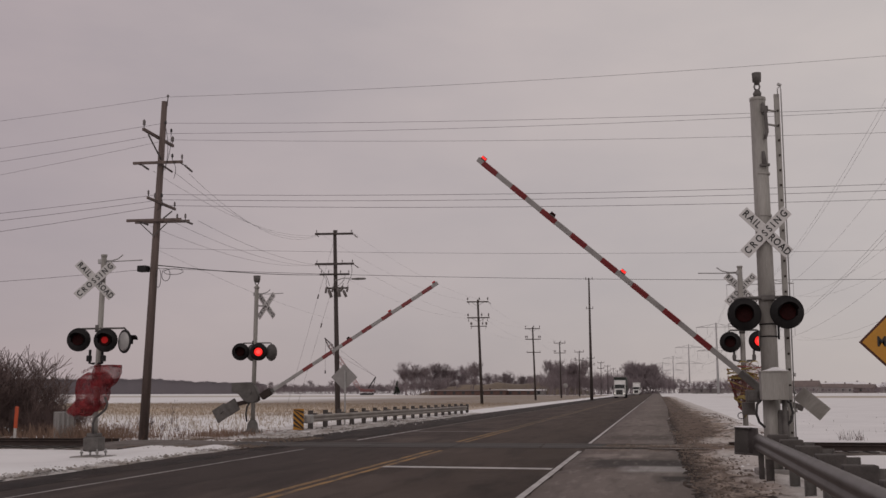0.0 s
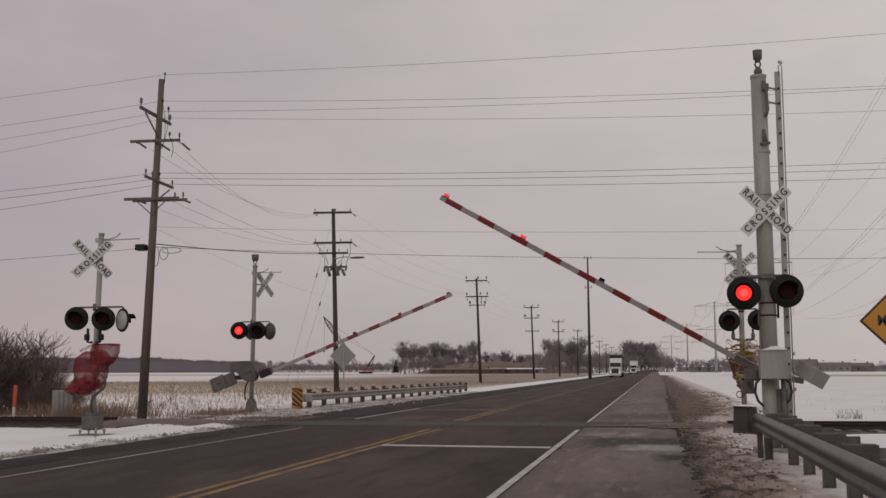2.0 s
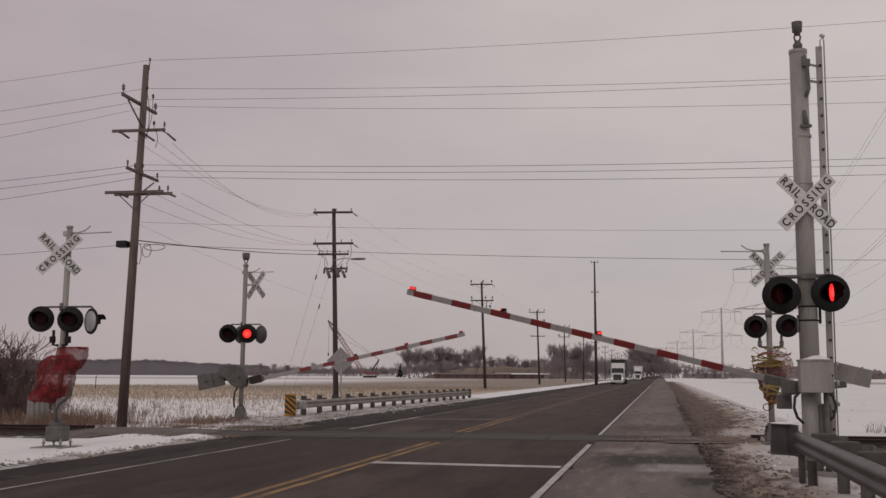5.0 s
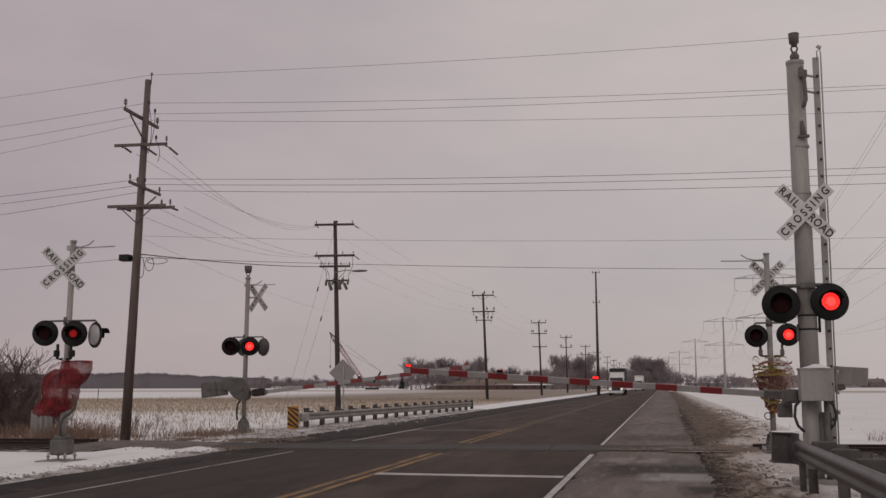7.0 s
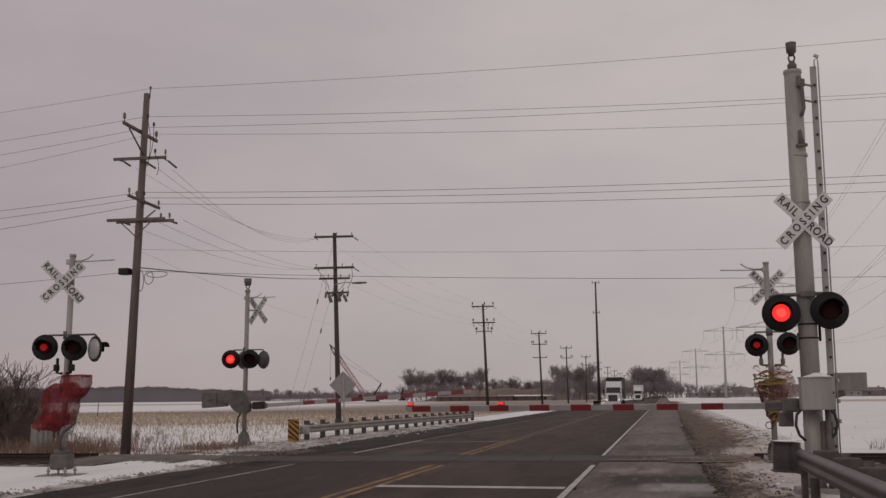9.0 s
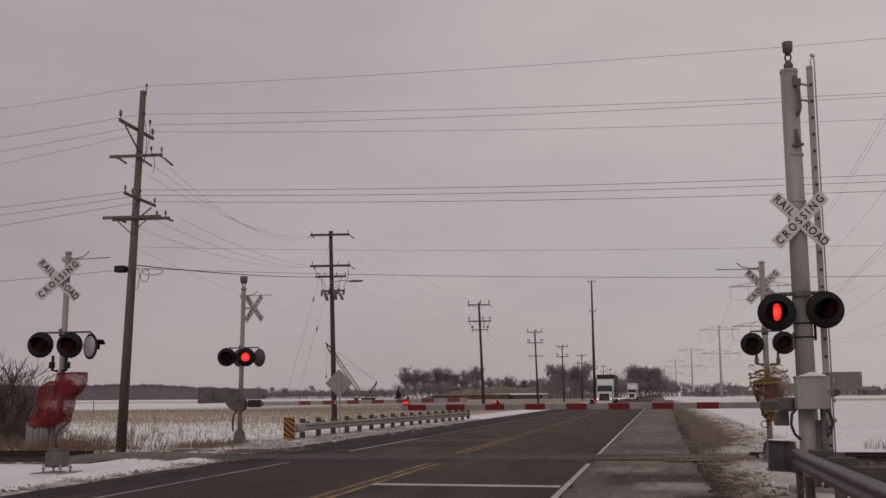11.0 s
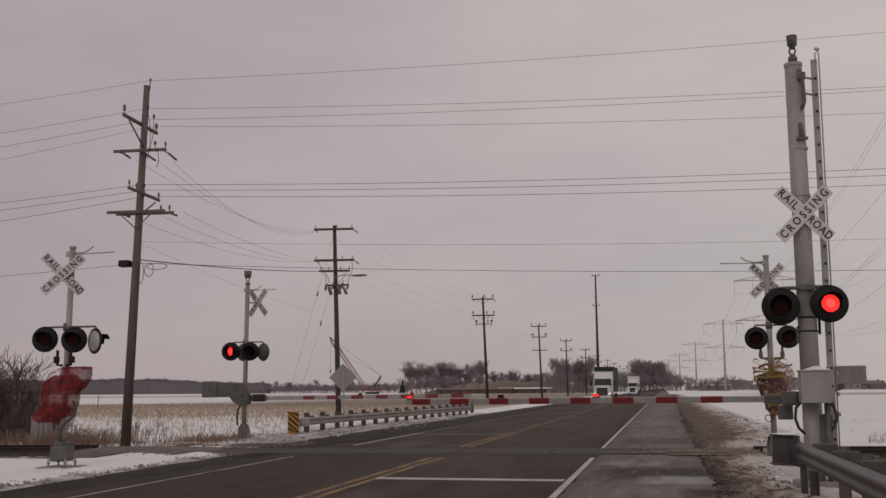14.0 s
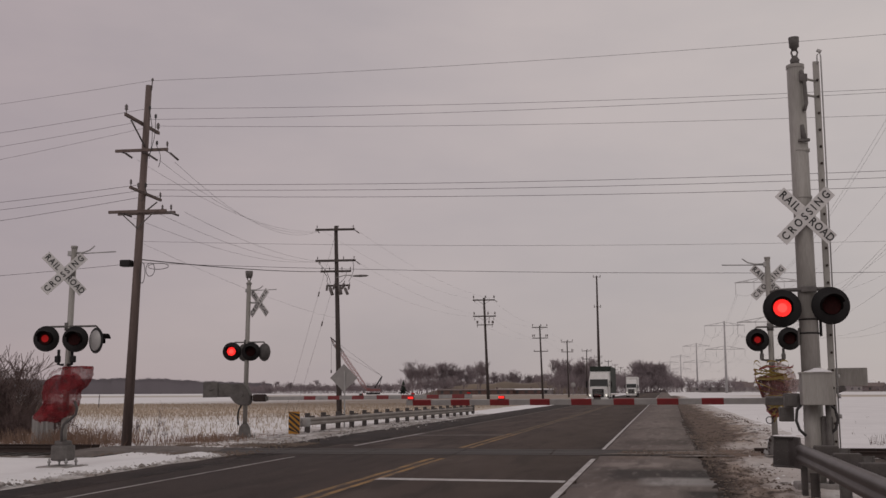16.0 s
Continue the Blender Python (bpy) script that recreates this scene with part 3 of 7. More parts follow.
def paint(name, x, y0, y1, w, mat, label, gaps=()):
    bm = bmesh.new()
    ys = span(y0, min(y1, 80), 1.0, y1, 1.3) if y1 > 80 else list(np.arange(y0, y1, 1.0)) + [y1]
    quad_sheet(bm, [[(x - w / 2 + 0.008 * noise.noise(Vector((y, x, 1))), y, 0.004), (x + w / 2 + 0.008 * noise.noise(Vector((y, x, 6))), y, 0.004)] for y in ys])
    tagged(new(name, mesh_of(bm, name, mat)), label, "road marking", kind="structure")


for y0, y1 in ((-60, 27.4), (31.4, 1500)):
    paint("edge_line_right", -1.80, y0, y1, 0.10 if y0 > 0 else 0.12, M["white_line"], "worn white painted edge line on asphalt")
    paint("edge_line_left", -9.66, y0 if y0 < 0 else 43.0, y1 if y1 < 100 else 300, 0.09, M["dull_white"] if y0 < 0 else M["far_white"], "worn white painted edge line on asphalt")
paint("edge_line_left", -9.66, 33.0, 43.0, 0.11, M["white_line"], "worn white painted edge line on asphalt")
for y0, y1 in ((-60, 27.2), (32.2, 42.5), (42.5, 400)):
    for dx in (-0.14, 0.14):
        paint("centre_line", -5.74 + dx - (0.2 if y0 > 0 else 0), y0, y1, 0.135, M["far_yellow"] if y0 > 40 else M["yellow_line"], "worn double yellow painted centre line")
bm = bmesh.new()
quad_sheet(bm, [[(-5.60, 20.55, 0.005), (-1.90, 20.38, 0.005)], [(-5.60, 21.0, 0.005), (-1.90, 20.83, 0.005)]])
tagged(new("stop_line", mesh_of(bm, "stop_line", M["white_line"])), "worn white painted stop line across the lane", "road marking", kind="structure")
bm = bmesh.new()
quad_sheet(bm, [[(-9.6, 40.7, 0.005), (-6.05, 41.3, 0.005)], [(-9.6, 41.1, 0.005), (-6.05, 41.7, 0.005)]])
tagged(new("stop_line", mesh_of(bm, "stop_line", M["far_white"])), "faint white stop line beyond the track", "road marking", kind="structure")

# right verge: gravel, slush and frozen clods
def bank(name, x0, x1, y0, y1, nx, ny, height, mat, label, seed, edge=0.25, rough=0.10):
    bm = bmesh.new()
    rows = []
    for j in range(ny + 1):
        y = y0 + (y1 - y0) * j / ny
        row = []
        for i in range(nx + 1):
            u = i / nx
            x = x0 + (x1 - x0) * u + edge * noise.noise(Vector((y * 0.6, seed, u))) * (1 if i in (0, nx) else 0.6)
            h = height * math.sin(math.pi * min(1, max(0, u))) * (0.55 + 0.45 * noise.noise(Vector((x * 0.8, y * 0.5, seed)))) + rough * height * (noise.noise(Vector((x * 2.2, y * 1.6, seed))) + 0.6 * noise.noise(Vector((x * 5.1, y * 3.7, seed))))
            h *= min(1, j / 3, (ny - j) / 3)
            row.append((x, y, (-0.015 if 0 < i < nx and 0 < j < ny else -0.13) + max(h, -0.02)))
        rows.append(row)
    quad_sheet(bm, rows)
    return tagged(new(name, mesh_of(bm, name, mat)), label, "verge", kind="structure")


# dirt thrown from the road thins out into the snow
vm = layered("verge_dirt_over_snow", [(0.66, 0.63, 0.615), (0.50, 0.465, 0.445)], 0.95, [(1.5, 0.4, 0.65, (1, 1, 1))], 1.0, 12.0)
n, l = vm.node_tree.nodes, vm.node_tree.links
gb, co = n["Principled BSDF"], n.new("ShaderNodeTexCoord")
base_col = gb.inputs["Base Color"].links[0].from_socket
sp = n.new("ShaderNodeSeparateXYZ")
l.new(co.outputs["Object"], sp.inputs["Vector"])

# beyond the track the dirt reaches further out from the road
far_y = n.new("ShaderNodeMapRange")
far_y.inputs["From Min"].default_value, far_y.inputs["From Max"].default_value = 32.0, 41.0
far_y.inputs["To Max"].default_value = -1.35
l.new(sp.outputs["Y"], far_y.inputs["Value"])
spill_sum = n.new("ShaderNodeMath")
l.new(sp.outputs["X"], spill_sum.inputs[0])
l.new(far_y.outputs["Result"], spill_sum.inputs[1])
spill = spill_sum.outputs[0]


def thrown(scale, low, high, reach, fade, stretch=(1, 0.30, 1)):
    g = gnoise(scale, stretch, low, high, 7)
    x = n.new("ShaderNodeMapRange")
    x.inputs["From Min"].default_value, x.inputs["From Max"].default_value = reach + fade, reach
    x.inputs["To Min"].default_value, x.inputs["To Max"].default_value = -0.9, 0.75
    l.new(spill, x.inputs["Value"])
    a = n.new("ShaderNodeMath")
    a.operation, a.use_clamp = "ADD", True
    l.new(g, a.inputs[0])
    l.new(x.outputs["Result"], a.inputs[1])
    return a.outputs[0]


vcol = gmix(base_col, (0.33, 0.268, 0.226), thrown(0.8, 0.42, 0.64, 1.35, 1.9))
vcol = gmix(vcol, (0.130, 0.096, 0.078), thrown(1.4, 0.46, 0.62, 0.80, 1.7))
vcol = gmix(vcol, (0.046, 0.033, 0.027), gmul(gnoise(2.8, (1, 0.35, 1), 0.50, 0.60), thrown(0.9, 0.4, 0.6, 1.3, 1.9)))
# wheel-thrown mud in a dark fan beyond the track; the asphalt lip's shadow is painted dark
vcol = gmix(vcol, (0.150, 0.112, 0.091), gmul(gband(sp.outputs["Y"], 34.0, 37.5, 60.0, 90.0), gmul(gband(spill, -1.2, -0.9, 0.8, 1.7), gnoise(1.8, (1, 0.25, 1), 0.44, 0.54))))
vcol = gmix(vcol, (0.034, 0.025, 0.021), gmul(gband(sp.outputs["X"], 0.5, 0.7, 0.95, 1.35), gnoise(1.1, (1, 0.4, 1), 0.34, 0.50)))
# pale trodden slush on both sides of the track
vcol = gmix(vcol, (0.47, 0.425, 0.395), gmul(gband(sp.outputs["Y"], 31.8, 32.6, 34.6, 36.0), gmul(gband(sp.outputs["X"], 1.4, 2.0, 4.6, 5.2), gnoise(1.5, (1, 1, 1), 0.34, 0.56))))
vcol = gmix(vcol, (0.52, 0.48, 0.455), gmul(gband(sp.outputs["Y"], 18.0, 20.0, 26.4, 27.6), gmul(gband(sp.outputs["X"], 1.7, 2.5, 5.0, 5.4), gnoise(1.3, (1, 0.8, 1), 0.30, 0.54))))
vcol = gmix(vcol, (0.185, 0.135, 0.107), gmul(gband(sp.outputs["Y"], 27.4, 28.6, 31.2, 32.6), gnoise(1.4, (1, 1, 1), 0.32, 0.50)))
l.new(vcol, gb.inputs["Base Color"])
M["verge_mix"] = vm

for key, level in (("asphalt", 0.28), ("darker_asphalt", 0.25), ("verge_mix", 0.2)):
    M[key].node_tree.nodes["Principled BSDF"].inputs["Specular IOR Level"].default_value = level

# the far-side lane is darker, the near lane paler; both are blotched
n, l = M["asphalt"].node_tree.nodes, M["asphalt"].node_tree.links
gb, co = n["Principled BSDF"], n.new("ShaderNodeTexCoord")
sp = n.new("ShaderNodeSeparateXYZ")
l.new(co.outputs["Object"], sp.inputs["Vector"])
acol = gb.inputs["Base Color"].links[0].from_socket
acol = gmix(acol, (0.030, 0.0195, 0.0165), gmul(gmul(gband(sp.outputs["X"], -12.0, -11.0, -6.6, -5.4), gband(sp.outputs["Y"], -80.0, -70.0, 27.0, 33.0)), 0.62))
acol = gmix(acol, (0.024, 0.0155, 0.013), gmul(gnoise(1.6, (1, 0.14, 1), 0.48, 0.62), 0.72))
acol = gmix(acol, (0.115, 0.083, 0.069), gmul(gnoise(0.8, (1, 0.16, 1), 0.52, 0.68), 0.55))
acol = gmix(acol, (0.14, 0.105, 0.088), gmul(gnoise(26.0, (1, 0.6, 1), 0.56, 0.70, 3), 0.35))
# a paler brown tone along the near lane, before and beyond the crossing
acol = gmix(acol, (0.075, 0.052, 0.042), gmul(gmul(gband(sp.outputs["X"], -5.4, -4.6, -2.6, -1.8), gband(sp.outputs["Y"], 12.0, 24.0, 60.0, 120.0)), gmul(gnoise(0.8, (1, 0.2, 1), 0.34, 0.60), 0.7)))
l.new(acol, gb.inputs["Base Color"])

n, l = M["darker_asphalt"].node_tree.nodes, M["darker_asphalt"].node_tree.links
gb, co = n["Principled BSDF"], n.new("ShaderNodeTexCoord")
dcol = gb.inputs["Base Color"].links[0].from_socket
dcol = gmix(dcol, (0.012, 0.0085, 0.0078), gmul(gnoise(1.5, (1, 0.14, 1), 0.46, 0.60), 0.75))
dcol = gmix(dcol, (0.12, 0.092, 0.080), gmul(gnoise(2.2, (1, 0.2, 1), 0.58, 0.70), 0.6))
l.new(dcol, gb.inputs["Base Color"])

# wet and frosted stains on the right shoulder
n, l = M["shoulder"].node_tree.nodes, M["shoulder"].node_tree.links
gb, co = n["Principled BSDF"], n.new("ShaderNodeTexCoord")
sp = n.new("ShaderNodeSeparateXYZ")
l.new(co.outputs["Object"], sp.inputs["Vector"])
scol = gb.inputs["Base Color"].links[0].from_socket
STAINS = (
    ((-1.7, 1.4, 20.6, 24.9), (0.033, 0.024, 0.021)),
    ((-0.6, 1.2, 19.9, 22.2), (0.33, 0.31, 0.30)),
    ((-1.7, 0.2, 24.6, 26.6), (0.24, 0.20, 0.18)),
    ((0.2, 1.1, 17.6, 19.4), (0.040, 0.030, 0.026)),
    ((-1.6, 0.9, 27.4, 29.6), (0.17, 0.125, 0.10)),
    ((-1.5, 1.1, 29.6, 32.6), (0.15, 0.108, 0.086)),
    ((-1.6, 1.2, 33.5, 39.5), (0.085, 0.064, 0.055)),
)
for (x0, x1, y0, y1), tint in STAINS:
    fx, fy = (x1 - x0) * 0.22, (y1 - y0) * 0.28
    scol = gmix(scol, tint, gmul(gmul(gband(sp.outputs["X"], x0, x0 + fx, x1 - fx, x1), gband(sp.outputs["Y"], y0, y0 + fy, y1 - fy, y1)), gnoise(1.0, (1, 0.30, 1), 0.36, 0.46)))
scol = gmix(scol, (0.062, 0.046, 0.039), gmul(gnoise(2.4, (1, 0.13, 1), 0.50, 0.64), 0.5))
scol = gmix(scol, (0.30, 0.265, 0.245), gmul(gnoise(4.5, (1, 0.16, 1), 0.54, 0.68), 0.4))
scol = gmix(scol, (0.028, 0.020, 0.017), gmul(gnoise(9.0, (1, 0.2, 1), 0.64, 0.70), 0.8))
l.new(scol, gb.inputs["Base Color"])
bank("verge_right", 0.70, 4.9, -6, 60, 44, 420, 0.09, M["verge_mix"], "gravel verge strewn with dirty slush and clods", 3, rough=0.55)
bank("verge_right", 0.95, 5.0, 60, 300, 14, 200, 0.07, M["verge_mix"], "gravel verge strewn with dirty slush and clods", 8)
bank("snow_bank_left", -13.25, -11.75, -10, 28.2, 12, 150, 0.20, M["snow"], "ploughed snow bank with a dirty edge beside the road", 11, 0.35)
bank("slush_edge_left", -12.5, -11.5, -10, 28.6, 6, 150, 0.09, M["dirt_snow"], "dirty frozen slush along the snow bank", 13, 0.25)
bank("slush_edge_left", -15.6, -12.2, 33.5, 80, 12, 150, 0.12, M["dirt_snow"], "dirty frozen slush below the guardrail", 17, 0.4)
bank("snow_bank_left", -16.0, -12.2, 74, 420, 8, 170, 0.20, M["snow"], "ploughed snow bank beside the road", 19, 0.4)
bank("grit_apron", -15.7, -11.9, 31.3, 35.0, 26, 34, 0.045, M["verge"], "brown grit and slush beside the crossing", 23, 0.5)
bank("grit_apron", -14.6, -11.4, 26.9, 29.1, 22, 24, 0.040, M["verge"], "brown grit and slush beside the crossing", 29, 0.5)

rng = random.Random(4)


def lumps(name, count, place, size, mat, label, category):
    """Loose clods: small uneven lumps, joined."""
    vs, fs = [], []
    octa = [(1, 0, 0), (0, 1, 0), (-1, 0, 0), (0, -1, 0), (0, 0, 1), (0, 0, -0.6)]
    tri = [(0, 1, 4), (1, 2, 4), (2, 3, 4), (3, 0, 4), (1, 0, 5), (2, 1, 5), (3, 2, 5), (0, 3, 5)]
    for _ in range(count):
        x, y, z = place()
        s = rng.uniform(*size) * rng.choice((0.5, 0.7, 1, 1.5))
        a = rng.uniform(0, 6.28)
        k = len(vs)
        for p in octa:
            q = [c * s * rng.uniform(0.6, 1.3) for c in p]
            vs.append((x + q[0] * math.cos(a) - q[1] * math.sin(a), y + q[0] * math.sin(a) + q[1] * math.cos(a), z + q[2] * 0.7))
        fs += [tuple(k + i for i in t) for t in tri]
    me = bpy.data.meshes.new(name)
    me.from_pydata(vs, [], fs)
    me.materials.append(mat)
    return tagged(new(name, me), label, category, kind="stuff")


lumps("frozen_clods", 3000, lambda: (0.85 + abs(rng.gauss(0, 0.8)) if rng.random() < 0.7 else rng.uniform(1.0, 3.6), rng.uniform(6, 42), 0.02), (0.008, 0.036), M["clod"], "scattered frozen soil clods on the verge", "clods")
lumps("frozen_clods", 1300, lambda: (rng.uniform(1.2, 4.3), rng.uniform(34, 78), 0.02), (0.02, 0.055), M["clod"], "scattered frozen soil clods on the verge", "clods")
lumps("snow_lumps", 90, lambda: (rng.uniform(2.0, 4.2), rng.uniform(6, 42), 0.03), (0.015, 0.05), M["clean_snow"], "small lumps of old snow on the verge", "snow lumps")
lumps("slush_lumps", 3200, lambda: (-12.2 + rng.gauss(0, 0.22), rng.uniform(10, 28), 0.03), (0.02, 0.055), M["dirt_snow"], "dirty lumps along the ploughed snow", "slush lumps")
lumps("slush_lumps", 1600, lambda: (-13.3 + rng.gauss(0, 0.7), rng.uniform(33, 60), 0.04), (0.02, 0.06), M["dirt_snow"], "dirty lumps along the ploughed snow", "slush lumps")

# grit dragged along the track over the right shoulder
bm = bmesh.new()
for k, (cx, cy, rx, ry) in enumerate(((0.3, 29.9, 1.5, 0.55), (1.3, 30.5, 1.6, 0.5), (-0.9, 29.3, 0.8, 0.22), (0.9, 28.6, 0.9, 0.25))):
    ring = []
    for i in range(40):
        a = 2 * math.pi * i / 40
        r = 1 + 0.45 * noise.noise(Vector((math.cos(a) * 2.5, math.sin(a) * 2.5, k * 3.3)))
        ring.append(bm.verts.new((cx + rx * r * math.cos(a), cy + ry * r * math.sin(a), 0.020 + 0.003 * k)))
    bm.faces.new(ring)
tagged(new("grit_patch", mesh_of(bm, "grit_patch", M["grit"])), "brown grit spread over the crossing's edge", "grit", kind="structure")
lumps("grit_lumps", 2600, lambda: (rng.uniform(-15.4, -11.2), rng.choice((28.2, 32.6, 33.6)) + rng.gauss(0, 0.6), 0.015), (0.010, 0.045), M["clod"], "brown grit lumps along the crossing", "grit")
lumps("grit_lumps", 1500, lambda: (rng.uniform(-1.3, 2.9), 30.0 + rng.gauss(0, 0.55), 0.022), (0.008, 0.03), M["clod"], "brown grit lumps along the crossing", "grit")

# the railway: two rails on ballast and ties, in a flush panel across the road
TRACK = Matrix.Translation((-5, 30.1, 0)) @ pose(0, 0, 0, 0, 0, 2.2)


def rail_profile(bm, x0, x1, y, z):
    pts = [(-0.07, 0), (0.07, 0), (0.07, 0.015), (0.012, 0.035), (0.012, 0.12), (0.035, 0.13), (0.035, 0.165), (-0.035, 0.165), (-0.035, 0.13), (-0.012, 0.12), (-0.012, 0.035), (-0.07, 0.015)]
    quad_sheet(bm, [[(x, y + a, z + b) for a, b in pts + pts[:1]] for x in (x0, x1)])


track = thing("railway_track", TRACK, "single railway track with rusty rails on timber ties", "railway track", kind="structure")
for yy in (-0.72, 0.72):
    for x0, x1, z in ((-160, -11.95, -0.03), (7.4, 160, -0.06)):
        bm = bmesh.new()
        rail_profile(bm, x0, x1, yy, z)
        part("rail", bm, M["rust"], track)
    bm = bmesh.new()
    box(bm, (16.0, 0.07, 0.02), (-0.6, yy, 0.004))
    part("rail", bm, M["rust"], track, "rail head set flush in the crossing")
for side in ((-160, -11.95), (7.3, 160)):
    bm = bmesh.new()
    xs = np.linspace(side[0], side[1], 160)
    quad_sheet(bm, [[(x, -2.2, -0.32), (x, -1.5, -0.10 + 0.03 * noise.noise(Vector((x, 1, 1)))), (x, 1.5, -0.10 + 0.03 * noise.noise(Vector((x, 2, 1)))), (x, 2.2, -0.32)] for x in xs])
    part("ballast", bm, M["verge"], track, "dirty ballast with snow")
tie_bm = bmesh.new()
box(tie_bm, (0.22, 2.6, 0.16), (0, 0, 0.06), bevel=0.01)
tie_me = mesh_of(tie_bm, "tie", M["block"])
for i in range(90):
    x = -13.0 - 0.55 * i if i < 60 else 7.8 + 0.55 * (i - 60)
    t = new("tie", tie_me)
    t.parent = track
    t.matrix_basis = pose(x, 0, -0.20)
bm = bmesh.new()
quad_sheet(bm, [[(x, -2.3, -0.12), (x, -1.5, z), (x, 0, z + 0.01), (x, 1.5, z), (x, 2.3, -0.12)] for x, z in ((-11.9, 0.05), (-11.0, 0.06), (-9.6, 0.05), (-8.2, 0.015), (-7.3, -0.02))])
part("crossing_board", bm, M["board"], track, "gritty grey-brown boards beside the rails")
bm = bmesh.new()
for y0, y1 in ((-1.35, -0.78), (-0.66, 0.66), (0.78, 1.35)):
    for k in range(6):
        box(bm, (2.56, y1 - y0, 0.06), (-7.2 + 2.6 * k, (y0 + y1) / 2, -0.018), bevel=0.008)
part("crossing_panel", bm, M["panel"], track, "dark flush crossing panels between the rails")


# ---- crossing signals ----
def glow_disc(dim=False):
    """A lens with a lit and an unlit side, which turns."""
    bm = bmesh.new()
    for sgn, mats in ((-1, (0, 1)), (1, (2, 2))):
        rot = pose(0, 0.004 * sgn, 0, 90 * (1 if sgn < 0 else -1), 0, 0)
        core = 0.085 if dim else 0.075
        lathe(bm, [(0.0, 0.014), (core, 0.012)], 20, rot, mats[1])
        lathe(bm, [(core, 0.012), (0.11, 0.006), (0.142, 0.0)] + ([(0.146, -0.002), (0.146, -0.012)] if sgn > 0 else []), 20, rot, mats[0])
    bmesh.ops.remove_doubles(bm, verts=bm.verts, dist=0.0005)
    return mesh_of(bm, "lens", [M["lens"], M["dim"], M["lens"]] if dim else [M["lit"], M["core"], M["lens"]])


LENS, LENS_DIM = glow_disc(), glow_disc(True)
bm = bmesh.new()
lathe(bm, [(0.0, 0.0), (0.29, 0.0), (0.305, 0.008), (0.305, 0.02), (0.0, 0.02)], 32, pose(0, 0, 0, 90, 0, 0))
lathe(bm, [(0.0, -0.16), (0.12, -0.155), (0.15, -0.10), (0.16, 0.0)], 20, pose(0, 0, 0, 90, 0, 0))
HEAD = mesh_of(bm, "signal_head", M["black"])
bm = bmesh.new()
lathe(bm, [(0.168, 0.018), (0.170, 0.16), (0.160, 0.16), (0.158, 0.018)], 24, pose(0, 0, 0, 90, 0, 0), 0, (-25, 205))
lathe(bm, [(0.170, 0.16), (0.174, 0.30), (0.166, 0.30), (0.160, 0.16)], 20, pose(0, 0, 0, 90, 0, 0), 0, (15, 165))
HOOD = mesh_of(bm, "hood", M["matt_black"])
bm = bmesh.new()
lathe(bm, [(0.0, 0.0), (0.29, 0.0), (0.305, 0.008), (0.305, 0.02), (0.0, 0.02)], 32, pose(0, 0, 0, 90, 0, 0))
HEAD_FLAT = mesh_of(bm, "signal_head", M["black"])
bm = bmesh.new()
lathe(bm, [(0.156, 0.105), (0.150, 0.105), (0.149, 0.030), (0.0, 0.024)], 24, pose(0, 0, 0, 90, 0, 0))
RIM = mesh_of(bm, "lens_rim", M["matt_black"])
FLASH = []  # (lens, which side of the pair, kind of lamp)


def signal_head(parent, at, yaw, phase, dim=False, size=1.0, tilt=0.0, kind="led"):
    head = new("signal_head", HEAD)
    head.parent = parent
    head.matrix_basis = Matrix.Translation(at) @ pose(0, 0, 0, tilt, 0, yaw) @ Matrix.Scale(size, 4)
    for name, data in (("hood", HOOD), ("lens_rim", RIM)):
        o = new(name, data)
        o.parent = head
    lens = new("lens", LENS_DIM if dim else LENS)
    lens.parent = head
    if phase:
        FLASH.append((lens, phase, kind))
    else:
        lens.matrix_basis = pose(0, -0.10, 0, 0, 0, 180)
    return head


RAIL_TXT, ROAD_TXT, CROSS_TXT = letters("RAIL", 0.20, 1.25), letters("ROAD", 0.20, 1.1), letters("CROSSING", 0.195, 1.55)
bm = bmesh.new()
box(bm, (1.22, 0.012, 0.229), bevel=0.003)
BLADE = mesh_of(bm, "blade", M["white_sheet"])


def crossbuck(parent, at, yaw, size=1.0):
    for ang, off, words in ((-45, 0.0, ((RAIL_TXT, 0.0, -0.37), (ROAD_TXT, 0.0, 0.36))), (45, -0.016, ((CROSS_TXT, 0.0, 0.0),))):
        b = new("crossbuck_blade", BLADE)
        b.parent = parent
        b.matrix_basis = Matrix.Translation(at) @ pose(0, 0, 0, 0, 0, yaw) @ Matrix.Scale(size, 4) @ pose(0, off, 0, 0, -ang, 0)
        tagged(b, "white crossbuck blade with black lettering")
        for data, dz, dx in words:
            for face in (0, 180):
                o = new("lettering", data)
                o.parent = b
                o.matrix_basis = pose(0, 0, 0, 0, 0, face) @ pose(dx, -0.009, dz)


